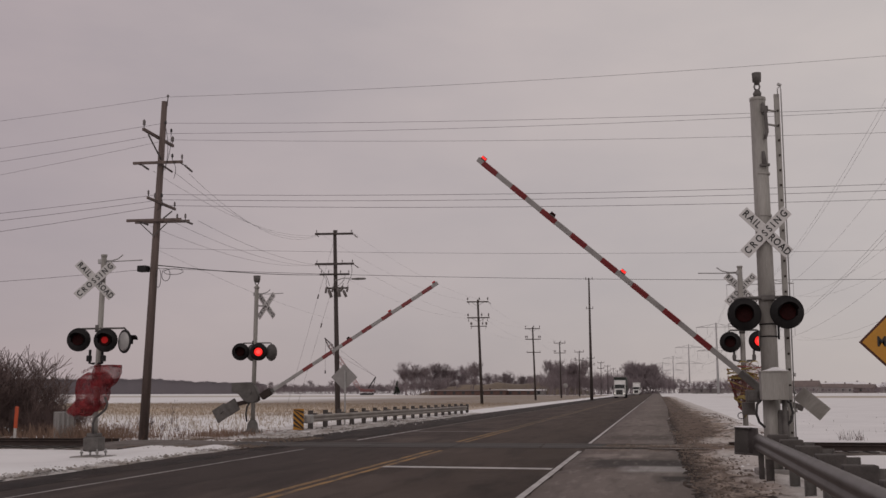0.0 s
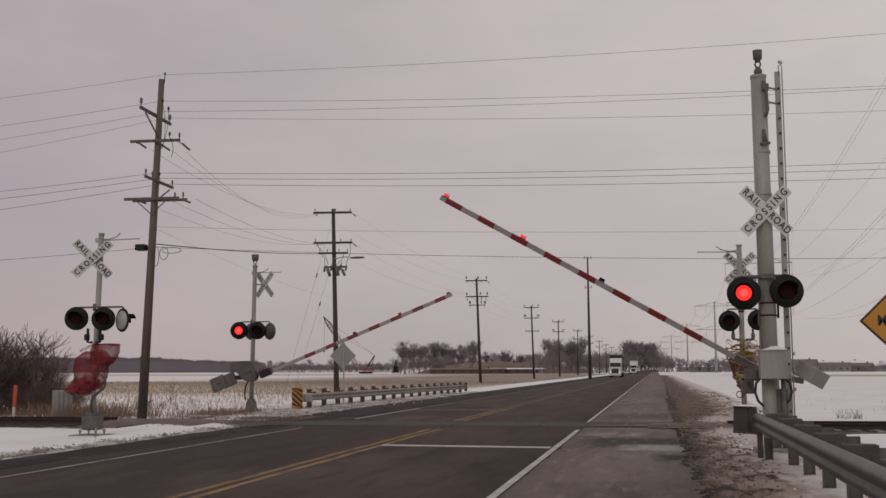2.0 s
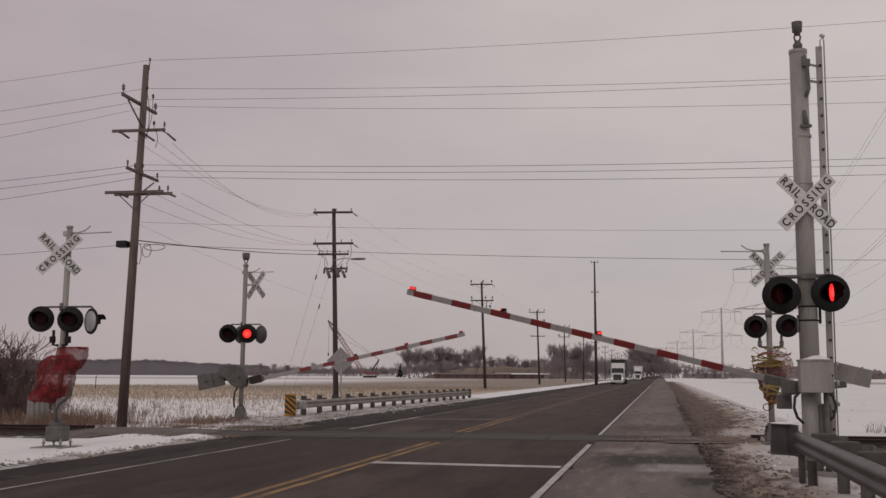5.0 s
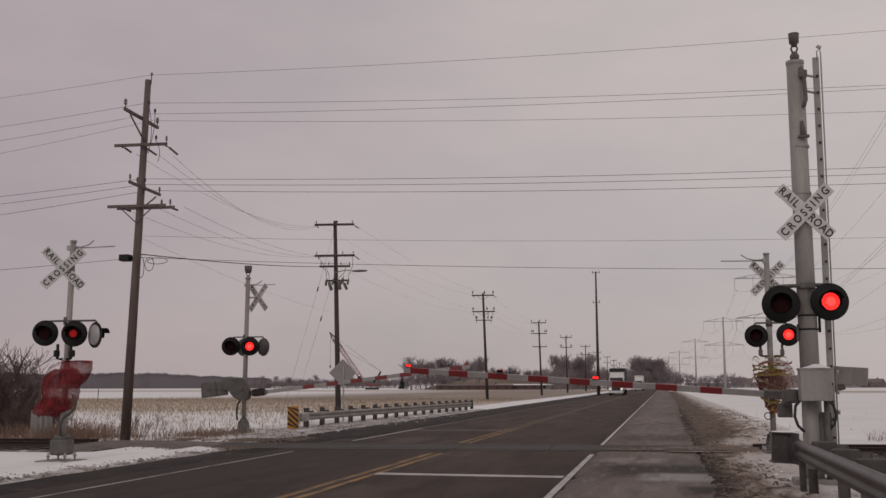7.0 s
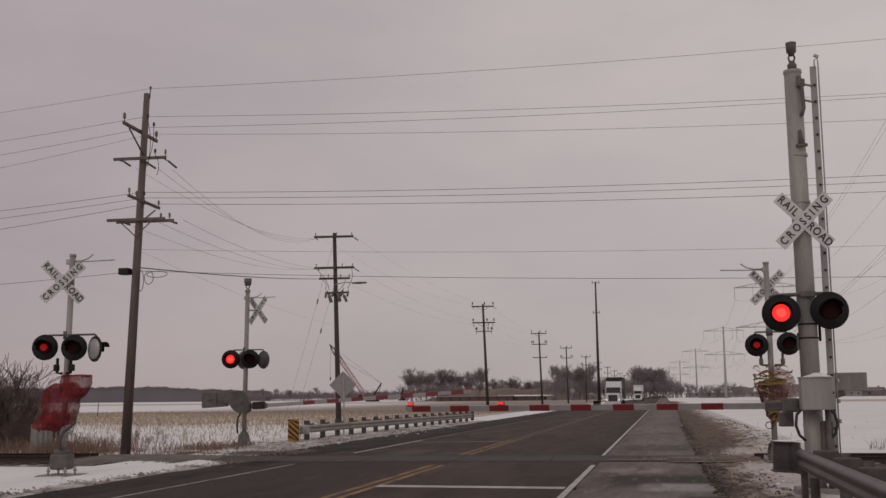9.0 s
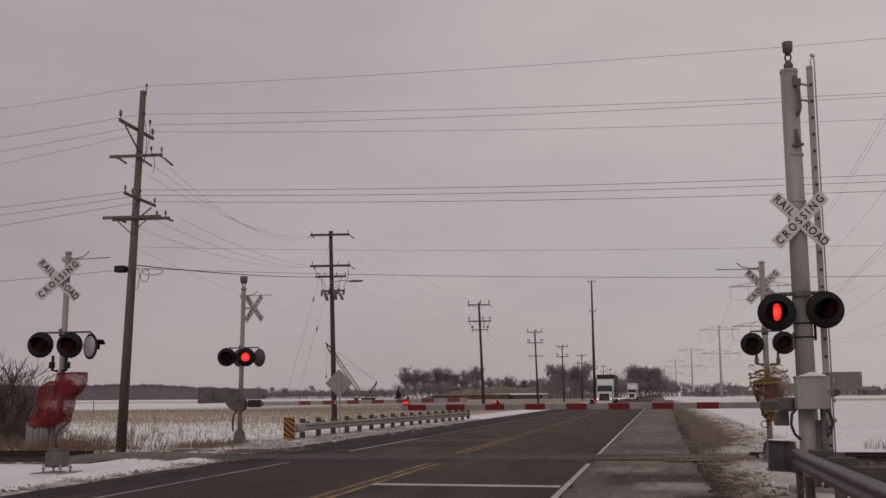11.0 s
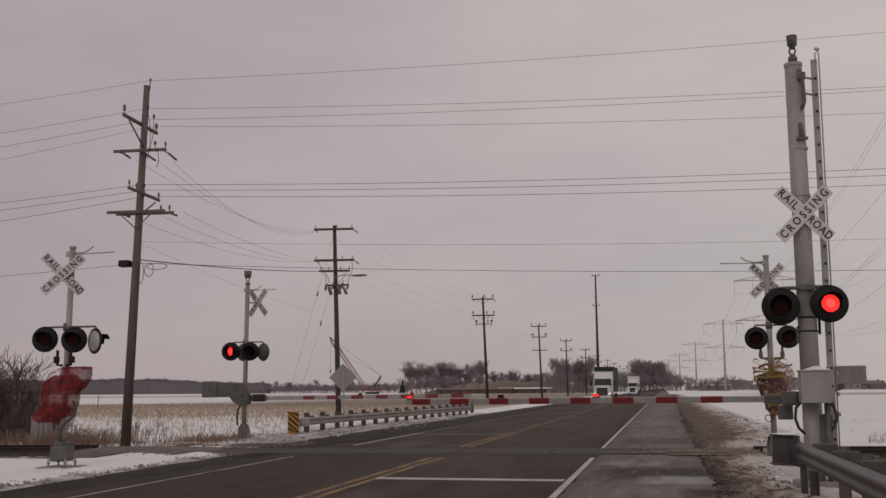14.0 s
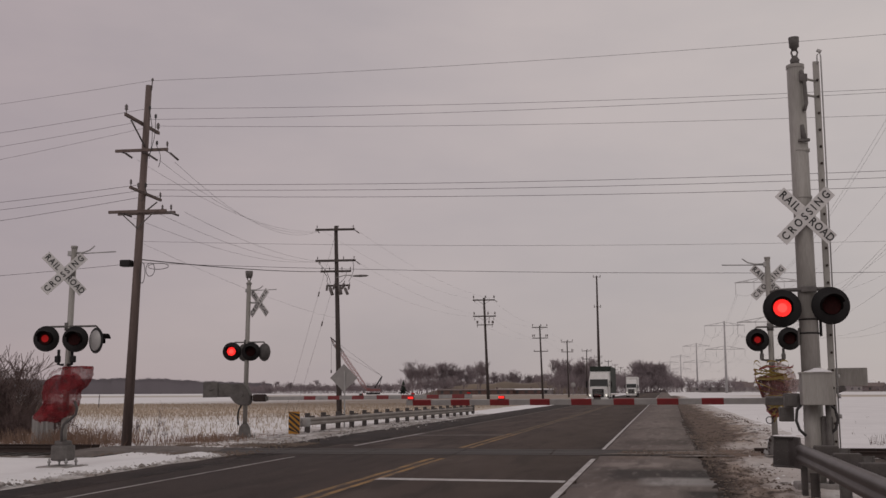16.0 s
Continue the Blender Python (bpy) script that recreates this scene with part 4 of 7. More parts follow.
def signal_base(parent, r=0.2, cast=True):
    bm = bmesh.new()
    lathe(bm, [(r * 1.25, 0.10), (r * 1.25, 0.14), (r * 0.95, 0.17), (r * 0.8, 0.42), (r * 0.55, 0.52), (r * 0.5, 0.56)], 8)
    part("cast_base", bm, M["cast"], parent) if cast else bm.free()
    bm = bmesh.new()
    box(bm, (0.85, 0.85, 0.30), (0, 0, -0.10), bevel=0.03)
    part("foundation", bm, M["concrete"], parent)
    for i in range(4):
        a = math.pi / 4 + i * math.pi / 2
        bm = bmesh.new()
        rod(bm, (r * 1.5 * math.cos(a), r * 1.5 * math.sin(a), 0.02), (r * 1.5 * math.cos(a), r * 1.5 * math.sin(a), 0.22), 0.022, n=6)
        rod(bm, (r * 1.5 * math.cos(a), r * 1.5 * math.sin(a), 0.12), (r * 1.5 * math.cos(a), r * 1.5 * math.sin(a), 0.16), 0.042, n=6)
        part("anchor_bolt", bm, M["steel"], parent)


def wire_bracket(parent, z, d=1):
    """A pair of thin rods that reach out from the top of the mast."""
    bm = bmesh.new()
    pipe(bm, [(0, 0, z), (d * 0.30, 0, z + 0.0), (d * 0.48, -0.02, z + 0.04), (d * 0.62, -0.03, z + 0.14)], 0.016, 6)
    pipe(bm, [(d * 0.06, 0.0, z - 0.03), (d * 1.12, 0.05, z + 0.0)], 0.014, 6)
    box(bm, (0.16, 0.12, 0.12), (d * 0.02, 0, z - 0.02), bevel=0.01)
    part("top_bracket", bm, M["steel"], parent)


def cross_arm(parent, z, x0, x1, y=-0.1, r=0.025):
    bm = bmesh.new()
    pipe(bm, [(x0, y, z - 0.14), (x0, y, z - 0.03), (x0 + 0.04, y, z), (x1 - 0.04, y, z), (x1, y, z - 0.03), (x1, y, z - 0.14)], r, 8)
    rod(bm, (0, 0, z - 0.09), (0, 0, z + 0.09), 0.085, n=12)
    part("lamp_crossarm", bm, M["cast"], parent)


def gate_arm(parent, at, length, sgn, stripes, first, root, h=0.115, wide=0.385, pitch=0.80):
    """A striped arm on a hinge; it lies along sgn * x. Returns the arm, to be keyed."""
    bm = bmesh.new()
    x = length
    cuts = [(length, length - first, 0)]
    x = length - first
    for i in range(stripes):
        cuts.append((x, x - wide, 1))
        cuts.append((x - wide, x - pitch, 0))
        x -= pitch
    cuts.append((x, root, 0))
    box(bm, (length - root, 0.045, h), (sgn * (length + root) / 2, 0, 0), bevel=0.006)
    arm = part("gate_arm", bm, M["arm_white"], parent, "white and red striped gate arm")
    arm.matrix_basis = at
    bm = bmesh.new()
    box(bm, (wide, 0.052, h + 0.006))
    band = mesh_of(bm, "red_band", M["arm_red"])
    for a, b, m in cuts:
        if m:
            o = new("red_band", band)
            o.parent = arm
            o.matrix_basis = pose(sgn * (a + b) / 2, 0, 0)
    bm = bmesh.new()
    box(bm, (root + 0.05, 0.10, 0.16), (sgn * (root / 2), 0, 0), bevel=0.02)
    for k in (0.55, 0.85):
        rod(bm, (sgn * root * k, -0.07, 0.03), (sgn * root * k, 0.07, 0.03), 0.025, n=8)
    part("arm_bracket", bm, M["cast"], arm)
    return arm


def arm_light(arm, x, z, phase, kind="arm"):
    bm = bmesh.new()
    box(bm, (0.14, 0.07, 0.025), (0, 0, -0.014), bevel=0.006)
    rod(bm, (-0.05, 0, -0.04), (-0.05, 0, -0.01), 0.015, n=6)
    base = part("arm_light", bm, M["cast"], arm, at=pose(x, 0, z))
    bm = bmesh.new()
    box(bm, (0.12, 0.016, 0.046), (0, -0.026, 0), bevel=0.006, mat=0)
    box(bm, (0.125, 0.044, 0.052), (0, 0.004, 0), bevel=0.008, mat=1)
    lens = part("lens", bm, [M["lit"] if phase != "back" else M["dim"], M["lens"]], base)
    lens.matrix_basis = pose(0, 0, 0.022, 0, 0, 180 if phase == "off" else 0)
    if phase in ("L", "R"):
        FLASH.append((lens, phase, kind))
    return base


# the mast beside the near lane: thick pipe, crossbuck, two lamps, gate mechanism
MAST = (2.50, 19.6)
mast = thing("crossing_signal", pose(*MAST, 0), "tall grey crossing signal mast with crossbuck, two lamps and a gate", "crossing signal", "crossing signals")
bm = bmesh.new()
rod(bm, (0, 0, 0), (0, 0, 1.6), 0.168, 0.165, 24)
rod(bm, (0, 0, 1.6), (-0.02, 0, 7.45), 0.165, 0.15, 24)
lathe(bm, [(0.150, 7.43), (0.160, 7.44), (0.160, 7.50), (0.05, 7.53), (0.0, 7.53)], 24, Matrix.Translation((-0.02, 0, 0)))
for z in (2.05, 5.05, 5.9):
    lathe(bm, [(0.150, z), (0.1625, z + 0.004), (0.1625, z + 0.05), (0.150, z + 0.054)], 24)
part("mast", bm, M["alu"], mast, "dull silver-grey painted mast")
bm = bmesh.new()
lathe(bm, [(0.0, 7.52), (0.075, 7.53), (0.085, 7.60), (0.06, 7.64), (0.035, 7.68)], 16, Matrix.Translation((-0.02, 0, 0)))
for dx in (-1, 1):
    pipe(bm, [(-0.02 + dx * 0.03, 0, 7.66), (-0.02 + dx * 0.055, 0, 7.74), (-0.02 + dx * 0.03, 0, 7.80)], 0.017, 6)
lathe(bm, [(0.0, 7.78), (0.05, 7.78), (0.062, 7.83), (0.085, 7.84), (0.095, 8.02), (0.0, 8.04)], 16, Matrix.Translation((-0.02, 0, 0)))
part("finial_bell", bm, M["cast"], mast, "grey bell on a fork at the mast top")
bm = bmesh.new()
pipe(bm, [(0.05, -0.15, 7.35), (0.10, -0.17, 7.25), (0.12, -0.17, 6.75), (0.08, -0.15, 6.62)], 0.035, 8)
box(bm, (0.14, 0.08, 0.14), (0.09, -0.16, 7.22), bevel=0.02)
part("conduit_elbow", bm, M["cast"], mast)
bm = bmesh.new()
box(bm, (0.20, 0.09, 0.05), (0.05, -0.17, 6.08), bevel=0.015)
rod(bm, (0.05, -0.17, 6.1), (0.03, -0.17, 6.36), 0.055, 0.03, 10)
part("mast_bracket", bm, M["cast"], mast)
for z in (2.66, 2.90):
    bm = bmesh.new()
    lathe(bm, [(0.166, z), (0.174, z + 0.004), (0.174, z + 0.026), (0.166, z + 0.03)], 24)
    part("strap", bm, M["black"], mast, "dark steel strap round the mast")
bm = bmesh.new()
box(bm, (0.035, 0.12, 0.34), (0.188, -0.04, 2.79), bevel=0.01)
part("strap_plate", bm, M["black"], mast)
bm = bmesh.new()
box(bm, (0.03, 0.08, 0.30), (-0.178, -0.03, 2.62), bevel=0.01)
part("strap_plate", bm, M["cast"], mast)
crossbuck(mast, (0.01, -0.22, 4.72), 6)
bm = bmesh.new()
rod(bm, (0.0, -0.205, 4.72), (0.0, -0.10, 4.72), 0.04, n=8)
box(bm, (0.10, 0.03, 0.34), (0, -0.19, 4.72), bevel=0.006)
part("crossbuck_clamp", bm, M["steel"], mast)
bm = bmesh.new()
pipe(bm, [(-0.62, -0.02, 3.40), (-0.5, -0.08, 3.43), (0.0, -0.20, 3.43), (0.35, -0.12, 3.44), (0.5, -0.06, 3.40)], 0.035, 10)
box(bm, (0.26, 0.18, 0.10), (0.0, -0.17, 3.43), bevel=0.02)
part("lamp_crossarm", bm, M["cast"], mast)
signal_head(mast, (-0.468, -0.30, 3.10), -4, "L", size=1.06)
signal_head(mast, (0.33, -0.30, 3.13), 4, "R", size=1.06)
bm = bmesh.new()
lathe(bm, [(0.0, 0.0), (0.22, 0.0), (0.24, -0.10), (0.0, -0.16)], 20, pose(0.42, 0.2, 3.12, 90, 0, 10))
part("signal_head", bm, M["lamp_back"], mast, "back of a lamp that faces away")
# gate mechanism case with snow on its lid
bm = bmesh.new()
box(bm, (0.50, 0.40, 0.54), (0.02, -0.36, 1.715), bevel=0.015)
box(bm, (0.53, 0.43, 0.03), (0.02, -0.36, 1.985), bevel=0.006)
part("mechanism_case", bm, M["alu"], mast, "pale grey gate mechanism case")
bm = bmesh.new()
lathe(bm, [(0.0, 0.07), (0.06, 0.066), (0.13, 0.035), (0.22, 0.012), (0.245, 0.0)], 16, pose(0.06, -0.36, 2.0))
part("snow_cap", bm, M["clean_snow"], mast, "cap of old snow")
bm = bmesh.new()
box(bm, (0.26, 0.3, 0.24), (-0.34, 0.1, 1.52), bevel=0.02)
box(bm, (0.24, 0.25, 0.25), (-0.40, 0.45, 1.27), bevel=0.015)
box(bm, (0.20, 0.06, 0.20), (-0.34, -0.06, 1.52), bevel=0.03)
part("gearbox", bm, M["cast"], mast)
for pts in ([(-0.18, -0.2, 1.48), (-0.29, -0.2, 1.36), (-0.31, -0.2, 1.18), (-0.26, -0.2, 1.02), (-0.16, -0.18, 0.92)], [(0.20, -0.2, 1.48), (0.33, -0.2, 1.38), (0.37, -0.2, 1.20), (0.33, -0.2, 1.04), (0.22, -0.16, 0.93)]):
    bm = bmesh.new()
    pipe(bm, pts, 0.025, 8)
    part("cable_hose", bm, M["cable"], mast)
bm = bmesh.new()
box(bm, (0.20, 0.3, 1.0), (0.20, -0.02, 0.75), bevel=0.03)
rod(bm, (0.22, -0.2, 0.0), (0.22, -0.2, 1.5), 0.05, n=10)
part("junction_pipe", bm, M["cast"], mast)
bm = bmesh.new()
box(bm, (0.7, 0.7, 0.35), (0, 0, -0.05), bevel=0.03)
part("foundation", bm, M["concrete"], mast)

# the ladder behind the mast
bm = bmesh.new()
box(bm, (0.11, 0.05, 7.3), (0.395, 0.4, 4.02), bevel=0.008)
part("ladder_rail", bm, M["alu"], mast)
bm = bmesh.new()
box(bm, (0.04, 0.06, 7.3), (0.445, 0.75, 4.02), bevel=0.008)
part("ladder_rail", bm, M["alu"], mast)
for i in range(22):
    bm = bmesh.new()
    rod(bm, (0.405, 0.36, 0.8 + 0.31 * i), (0.447, 0.78, 0.8 + 0.31 * i), 0.014, n=6)
    rod(bm, (0.405, 0.345, 0.8 + 0.31 * i), (0.405, 0.37, 0.8 + 0.31 * i), 0.024, n=6)
    part("rung", bm, M["rust"], mast)
for z in (0.95, 5.05, 7.0, 7.3):
    bm = bmesh.new()
    rod(bm, (0.05, 0.1, z), (0.385, 0.4, z), 0.022, n=6)
    part("ladder_bracket", bm, M["alu"], mast)
bm = bmesh.new()
pipe(bm, [(0.475, 0.38, 0.5), (0.485, 0.38, 7.75), (0.47, 0.38, 7.83), (0.42, 0.38, 7.78), (0.42, 0.38, 7.6)], 0.013, 6)
box(bm, (0.09, 0.06, 0.05), (0.46, 0.38, 7.86), (0, 25, 0), 0.01)
for z in (1.9, 1.55, 1.2):
    rod(bm, (0.50, 0.36, z), (0.50, 0.36, z + 0.07), 0.025, n=6)
part("guard_cable", bm, M["steel"], mast)

NEAR_HINGE = (2.617 - MAST[0], 21.058 - MAST[1], 1.498)
near_arm = gate_arm(mast, pose(*NEAR_HINGE), 8.07, -1, 8, 0.15, 0.75, wide=0.412, pitch=0.853)
bm = bmesh.new()
box(bm, (0.68, 0.035, 0.33), (0.70, -0.05, 0.45), bevel=0.012)
for bx, bz in ((0.50, 0.52), (0.60, 0.52), (0.96, 0.40)):
    rod(bm, (bx, -0.085, bz), (bx, -0.05, bz), 0.02, n=8)
part("counterweight", bm, M["alu"], near_arm, "flat grey steel counterweight plate")
bm = bmesh.new()
box(bm, (0.75, 0.08, 0.12), (0.30, 0, 0.12), (0, -20, 0), 0.02)
rod(bm, (0, -1.05, 0), (0, 0.06, 0), 0.055, n=10)
part("hinge_shaft", bm, M["cast"], near_arm)
arm_light(near_arm, -7.96, 0.085, "on")
arm_light(near_arm, -5.96, 0.085, "L")
arm_light(near_arm, -3.98, 0.085, "R")

# the signal across the road, seen from behind, with the second gate
LG = (-14.95, 37.0)
lgate = thing("crossing_signal", pose(*LG, 0), "grey crossing signal beyond the track with bell, lamps and gate", "crossing signal", "crossing signals")
bm = bmesh.new()
rod(bm, (0, 0, 0.4), (0.06, 0, 5.65), 0.085, 0.08, 16)
lathe(bm, [(0.1, 5.63), (0.115, 5.66), (0.05, 5.74), (0.03, 5.78)], 16, Matrix.Translation((0.06, 0, 0)))
part("mast", bm, M["alu"], lgate)
bm = bmesh.new()
for dx in (-1, 1):
    pipe(bm, [(0.06, 0, 5.72), (0.06 + dx * 0.07, 0, 5.82), (0.06 + dx * 0.05, 0, 5.9)], 0.02, 6)
lathe(bm, [(0.0, 5.86), (0.1, 5.86), (0.13, 5.95), (0.14, 6.12), (0.0, 6.13)], 14, Matrix.Translation((0.06, 0, 0)))
part("bell", bm, M["cast"], lgate, "grey warning bell at the mast top")
wire_bracket(lgate, 5.42, 1)
crossbuck(lgate, (0.42, 0.15, 4.95), -28, 1.04)
bm = bmesh.new()
rod(bm, (0.05, 0.0, 4.95), (0.4, 0.13, 4.95), 0.03, n=8)
part("crossbuck_clamp", bm, M["steel"], lgate)
cross_arm(lgate, 3.50, -0.46, 0.72, -0.05)
signal_head(lgate, (-0.45, -0.25, 3.16), 12, "L", size=1.1, kind="bulb")
signal_head(lgate, (0.29, -0.25, 3.15), 12, "R", size=1.1, kind="bulb")
for dx, yaw in ((-0.06, 160), (0.70, 152)):
    bm = bmesh.new()
    lathe(bm, [(0.0, -0.17), (0.15, -0.16), (0.24, -0.09), (0.32, 0.0), (0.33, 0.02), (0.0, 0.02)], 20, pose(0, 0, 0, 90, 0, 0))
    part("signal_head", bm, M["lamp_back"], lgate, "grey back of a lamp that faces away", at=pose(dx, -0.02, 3.13, 0, 0, yaw))
signal_base(lgate, 0.26)
bm = bmesh.new()
outline = [(-0.78, 1.62), (-0.46, 1.56), (-0.34, 1.34), (-0.12, 1.22), (0.20, 1.22), (0.30, 1.36), (0.28, 1.58), (0.10, 1.92), (-0.06, 2.00), (-0.78, 1.98)]
front, back = [bm.verts.new((x, -0.30, z)) for x, z in outline], [bm.verts.new((x, 0.02, z)) for x, z in outline]
bm.faces.new(front)
bm.faces.new(back[::-1])
for i in range(len(outline)):
    j = (i + 1) % len(outline)
    bm.faces.new((front[j], front[i], back[i], back[j]))
bmesh.ops.bevel(bm, geom=list(bm.edges), offset=0.03, segments=2, affect="EDGES")
rod(bm, (-0.02, -0.36, 1.62), (-0.02, -0.28, 1.62), 0.07, n=12)
part("mechanism_case", bm, M["cast"], lgate, "weathered grey gate mechanism")
bm = bmesh.new()
pipe(bm, [(-0.05, -0.2, 1.25), (-0.16, -0.2, 1.05), (-0.20, -0.2, 0.8), (-0.16, -0.2, 0.5)], 0.035, 8)
part("cable_hose", bm, M["cable"], lgate)
FAR_HINGE = (-14.457 - LG[0], 36.835 - LG[1], 1.461)
far_arm = gate_arm(lgate, pose(*FAR_HINGE), 8.02, 1, 7, 0.27, 0.45, 0.13, wide=0.44, pitch=0.91)
bm = bmesh.new()
box(bm, (0.60, 0.06, 0.56), (-1.72, -0.12, 0.50), bevel=0.03)
box(bm, (0.5, 0.10, 0.50), (-1.25, -0.06, 0.48), bevel=0.03)
rod(bm, (-1.75, -0.17, 0.48), (-1.55, -0.17, 0.52), 0.02, n=6)
bmesh.ops.translate(bm, vec=(-0.05, 0, -0.17), verts=bm.verts)
part("counterweight", bm, M["cast"], far_arm, "stack of grey steel counterweights")
bm = bmesh.new()
box(bm, (1.3, 0.10, 0.16), (-0.8, 0, 0.22), (0, 18, 0), 0.02)
box(bm, (0.45, 0.26, 0.26), (0.14, -0.02, 0.02), (0, 0, 0), 0.04)
part("hinge_fork", bm, M["rust"], far_arm, "dark rusty hinge fork")
arm_light(far_arm, 7.9, 0.09, "back")
arm_light(far_arm, 5.9, 0.09, "back")
arm_light(far_arm, 4.0, 0.09, "off")

# the signal beside the near snow bank: lamps, and its gate mechanism wrapped in a red mesh sack
LS = (-13.62, 22.75)
lsig = thing("crossing_signal", pose(*LS, 0), "grey crossing signal with a red mesh sack tied round its mechanism", "crossing signal", "crossing signals")
bm = bmesh.new()
rod(bm, (0, 0, 0.5), (0.08, 0, 5.1), 0.072, 0.068, 16)
lathe(bm, [(0.072, 5.08), (0.08, 5.09), (0.08, 5.14), (0.0, 5.15)], 16, Matrix.Translation((0.08, 0, 0)))
part("mast", bm, M["alu"], lsig)
wire_bracket(lsig, 4.98, 1)
crossbuck(lsig, (-0.06, -0.16, 4.47), 30, 1.0)
bm = bmesh.new()
box(bm, (0.16, 0.12, 0.12), (0.05, -0.04, 4.47), (0, 0, 30), 0.02)
part("crossbuck_clamp", bm, M["cast"], lsig)
cross_arm(lsig, 3.24, -0.46, 0.78, -0.05)
signal_head(lsig, (-0.39, -0.25, 2.95), 14, "L", dim=True, size=0.98, kind="beat")
signal_head(lsig, (0.35, -0.25, 2.93), 14, "R", dim=True, size=0.98, kind="beat")
h3 = signal_head(lsig, (0.80, -0.15, 2.90), 150, None, size=0.98)
h3.data = HEAD_FLAT
bm = bmesh.new()
lathe(bm, [(0.0, 0.05), (0.20, 0.04), (0.235, 0.012), (0.238, 0.004), (0.0, 0.004)], 24, pose(0, 0, 0, -90, 0, 0))
part("back_cover", bm, M["steel"], lsig, "pale back cover of the side lamp", at=pose(0.80, -0.15, 2.90, 0, 0, 150))
for dx in (-0.14, 0.20):
    bm = bmesh.new()
    pipe(bm, [(dx * 0.3, -0.05, 2.35), (dx, -0.12, 2.36), (dx, -0.12, 2.70)], 0.035, 8)
    box(bm, (0.11, 0.12, 0.16), (dx * 1.15, -0.12, 2.48), bevel=0.03)
    part("lower_bracket", bm, M["black"], lsig)
signal_base(lsig, 0.2, False)
bm = bmesh.new()
box(bm, (0.42, 0.38, 0.36), (0, 0, 0.34), bevel=0.05)
box(bm, (0.30, 0.28, 0.12), (0, 0, 0.56), bevel=0.04)
part("base_case", bm, M["cast"], lsig)
# the sack: a lumpy, hanging skin round the mechanism
def sack(parent, outline, depth, mats, label, seed, z0, wrinkle=0.05, name="sack"):
    """A closed, creased skin: rings (z, x centre, half width) stacked upwards."""
    bm = bmesh.new()
    rings = []
    fine = [tuple(p + (q - p) * j / 4 for p, q in zip(lo, hi)) for lo, hi in zip(outline[:-1], outline[1:]) for j in range(4)] + [outline[-1]]
    for z, cx, hw in fine:
        ring = []
        for i in range(49):
            a = 2 * math.pi * (i % 48) / 48
            c, d = math.cos(a), math.sin(a)
            k = 1 + wrinkle * (1.8 * noise.noise(Vector((c * 2, d * 2, z * 4 + seed))) + 1.3 * noise.noise(Vector((c * 5 + z, d * 5, z * 2.2 + seed))) + 0.8 * noise.noise(Vector((c * 11, d * 11 + 2 * z, z * 9 + seed))))
            ring.append((cx + hw * k * c * (1 - 0.12 * math.cos(2 * a)), -0.1 + depth * k * d, z0 + z + wrinkle * noise.noise(Vector((c * 3, d * 3 + seed, z * 3)))))
        rings.append(ring)
    quad_sheet(bm, rings)
    bmesh.ops.remove_doubles(bm, verts=bm.verts, dist=0.001)
    return part(name, bm, mats, parent, label)


sack(lsig, [(1.78, 0.16, 0.26), (1.86, 0.24, 0.36), (2.0, 0.31, 0.40), (2.12, 0.34, 0.41), (2.24, 0.35, 0.40), (2.29, 0.35, 0.38), (2.30, 0.35, 0.05)], 0.24, M["mesh_red"], "upper fold of a red mesh sack", 2, 0.0, 0.06)
sack(lsig, [(1.16, -0.10, 0.06), (1.18, -0.10, 0.34), (1.3, -0.08, 0.41), (1.45, -0.04, 0.44), (1.6, -0.03, 0.46), (1.75, -0.02, 0.46), (1.9, 0.0, 0.46), (2.0, 0.0, 0.40), (2.08, 0.02, 0.28), (2.10, 0.02, 0.05)], 0.30, M["mesh_red"], "red mesh sack tied round the mechanism", 6, 0.0, 0.09)
sack(lsig, [(1.06, -0.30, 0.05), (1.08, -0.32, 0.22), (1.14, -0.30, 0.34), (1.22, -0.24, 0.36), (1.34, -0.18, 0.33), (1.46, -0.14, 0.26)], 0.33, M["mesh_red"], "hanging skirt of a red mesh sack", 9, 0.0, 0.10)
for i in range(12):
    x = -0.20 + 0.035 * i
    z = 2.10 + 0.016 * i
    bm = bmesh.new()
    pipe(bm, [(x, -0.36, z), (x + 0.012 * math.sin(i * 2.1), -0.37, z + 0.05), (x + 0.03, -0.37, z + 0.06 + 0.02 * math.sin(i * 1.3)), (x + 0.034, -0.36, z)], 0.006, 5)
    part("frayed_cord", bm, M["mesh_red"], lsig)
bm = bmesh.new()
pipe(bm, [(0.36, -0.2, 1.52), (0.43, -0.2, 1.36), (0.40, -0.2, 1.22), (0.26, -0.2, 1.10), (0.12, -0.2, 1.00), (0.06, -0.2, 0.85), (0.07, -0.2, 0.60)], 0.032, 8)
part("cable_hose", bm, M["lamp_back"], lsig)

# the signal beside the track, on the near lane's side, wrapped in sacks and yellow tape
RS = (2.64, 28.0)
rsig = thing("crossing_signal", pose(*RS, 0), "slim grey crossing signal wrapped in plastic sacks and yellow tape", "crossing signal", "crossing signals")
bm = bmesh.new()
rod(bm, (0, 0, 0.4), (0.0, 0, 5.0), 0.072, 0.068, 16)
lathe(bm, [(0.072, 4.98), (0.08, 4.99), (0.08, 5.03), (0.0, 5.04)], 16)
part("mast", bm, M["alu"], rsig)
wire_bracket(rsig, 4.86, -1)
crossbuck(rsig, (0.02, 0.14, 4.40), 3, 0.90)
cross_arm(rsig, 3.26, -0.36, 0.42, -0.05)
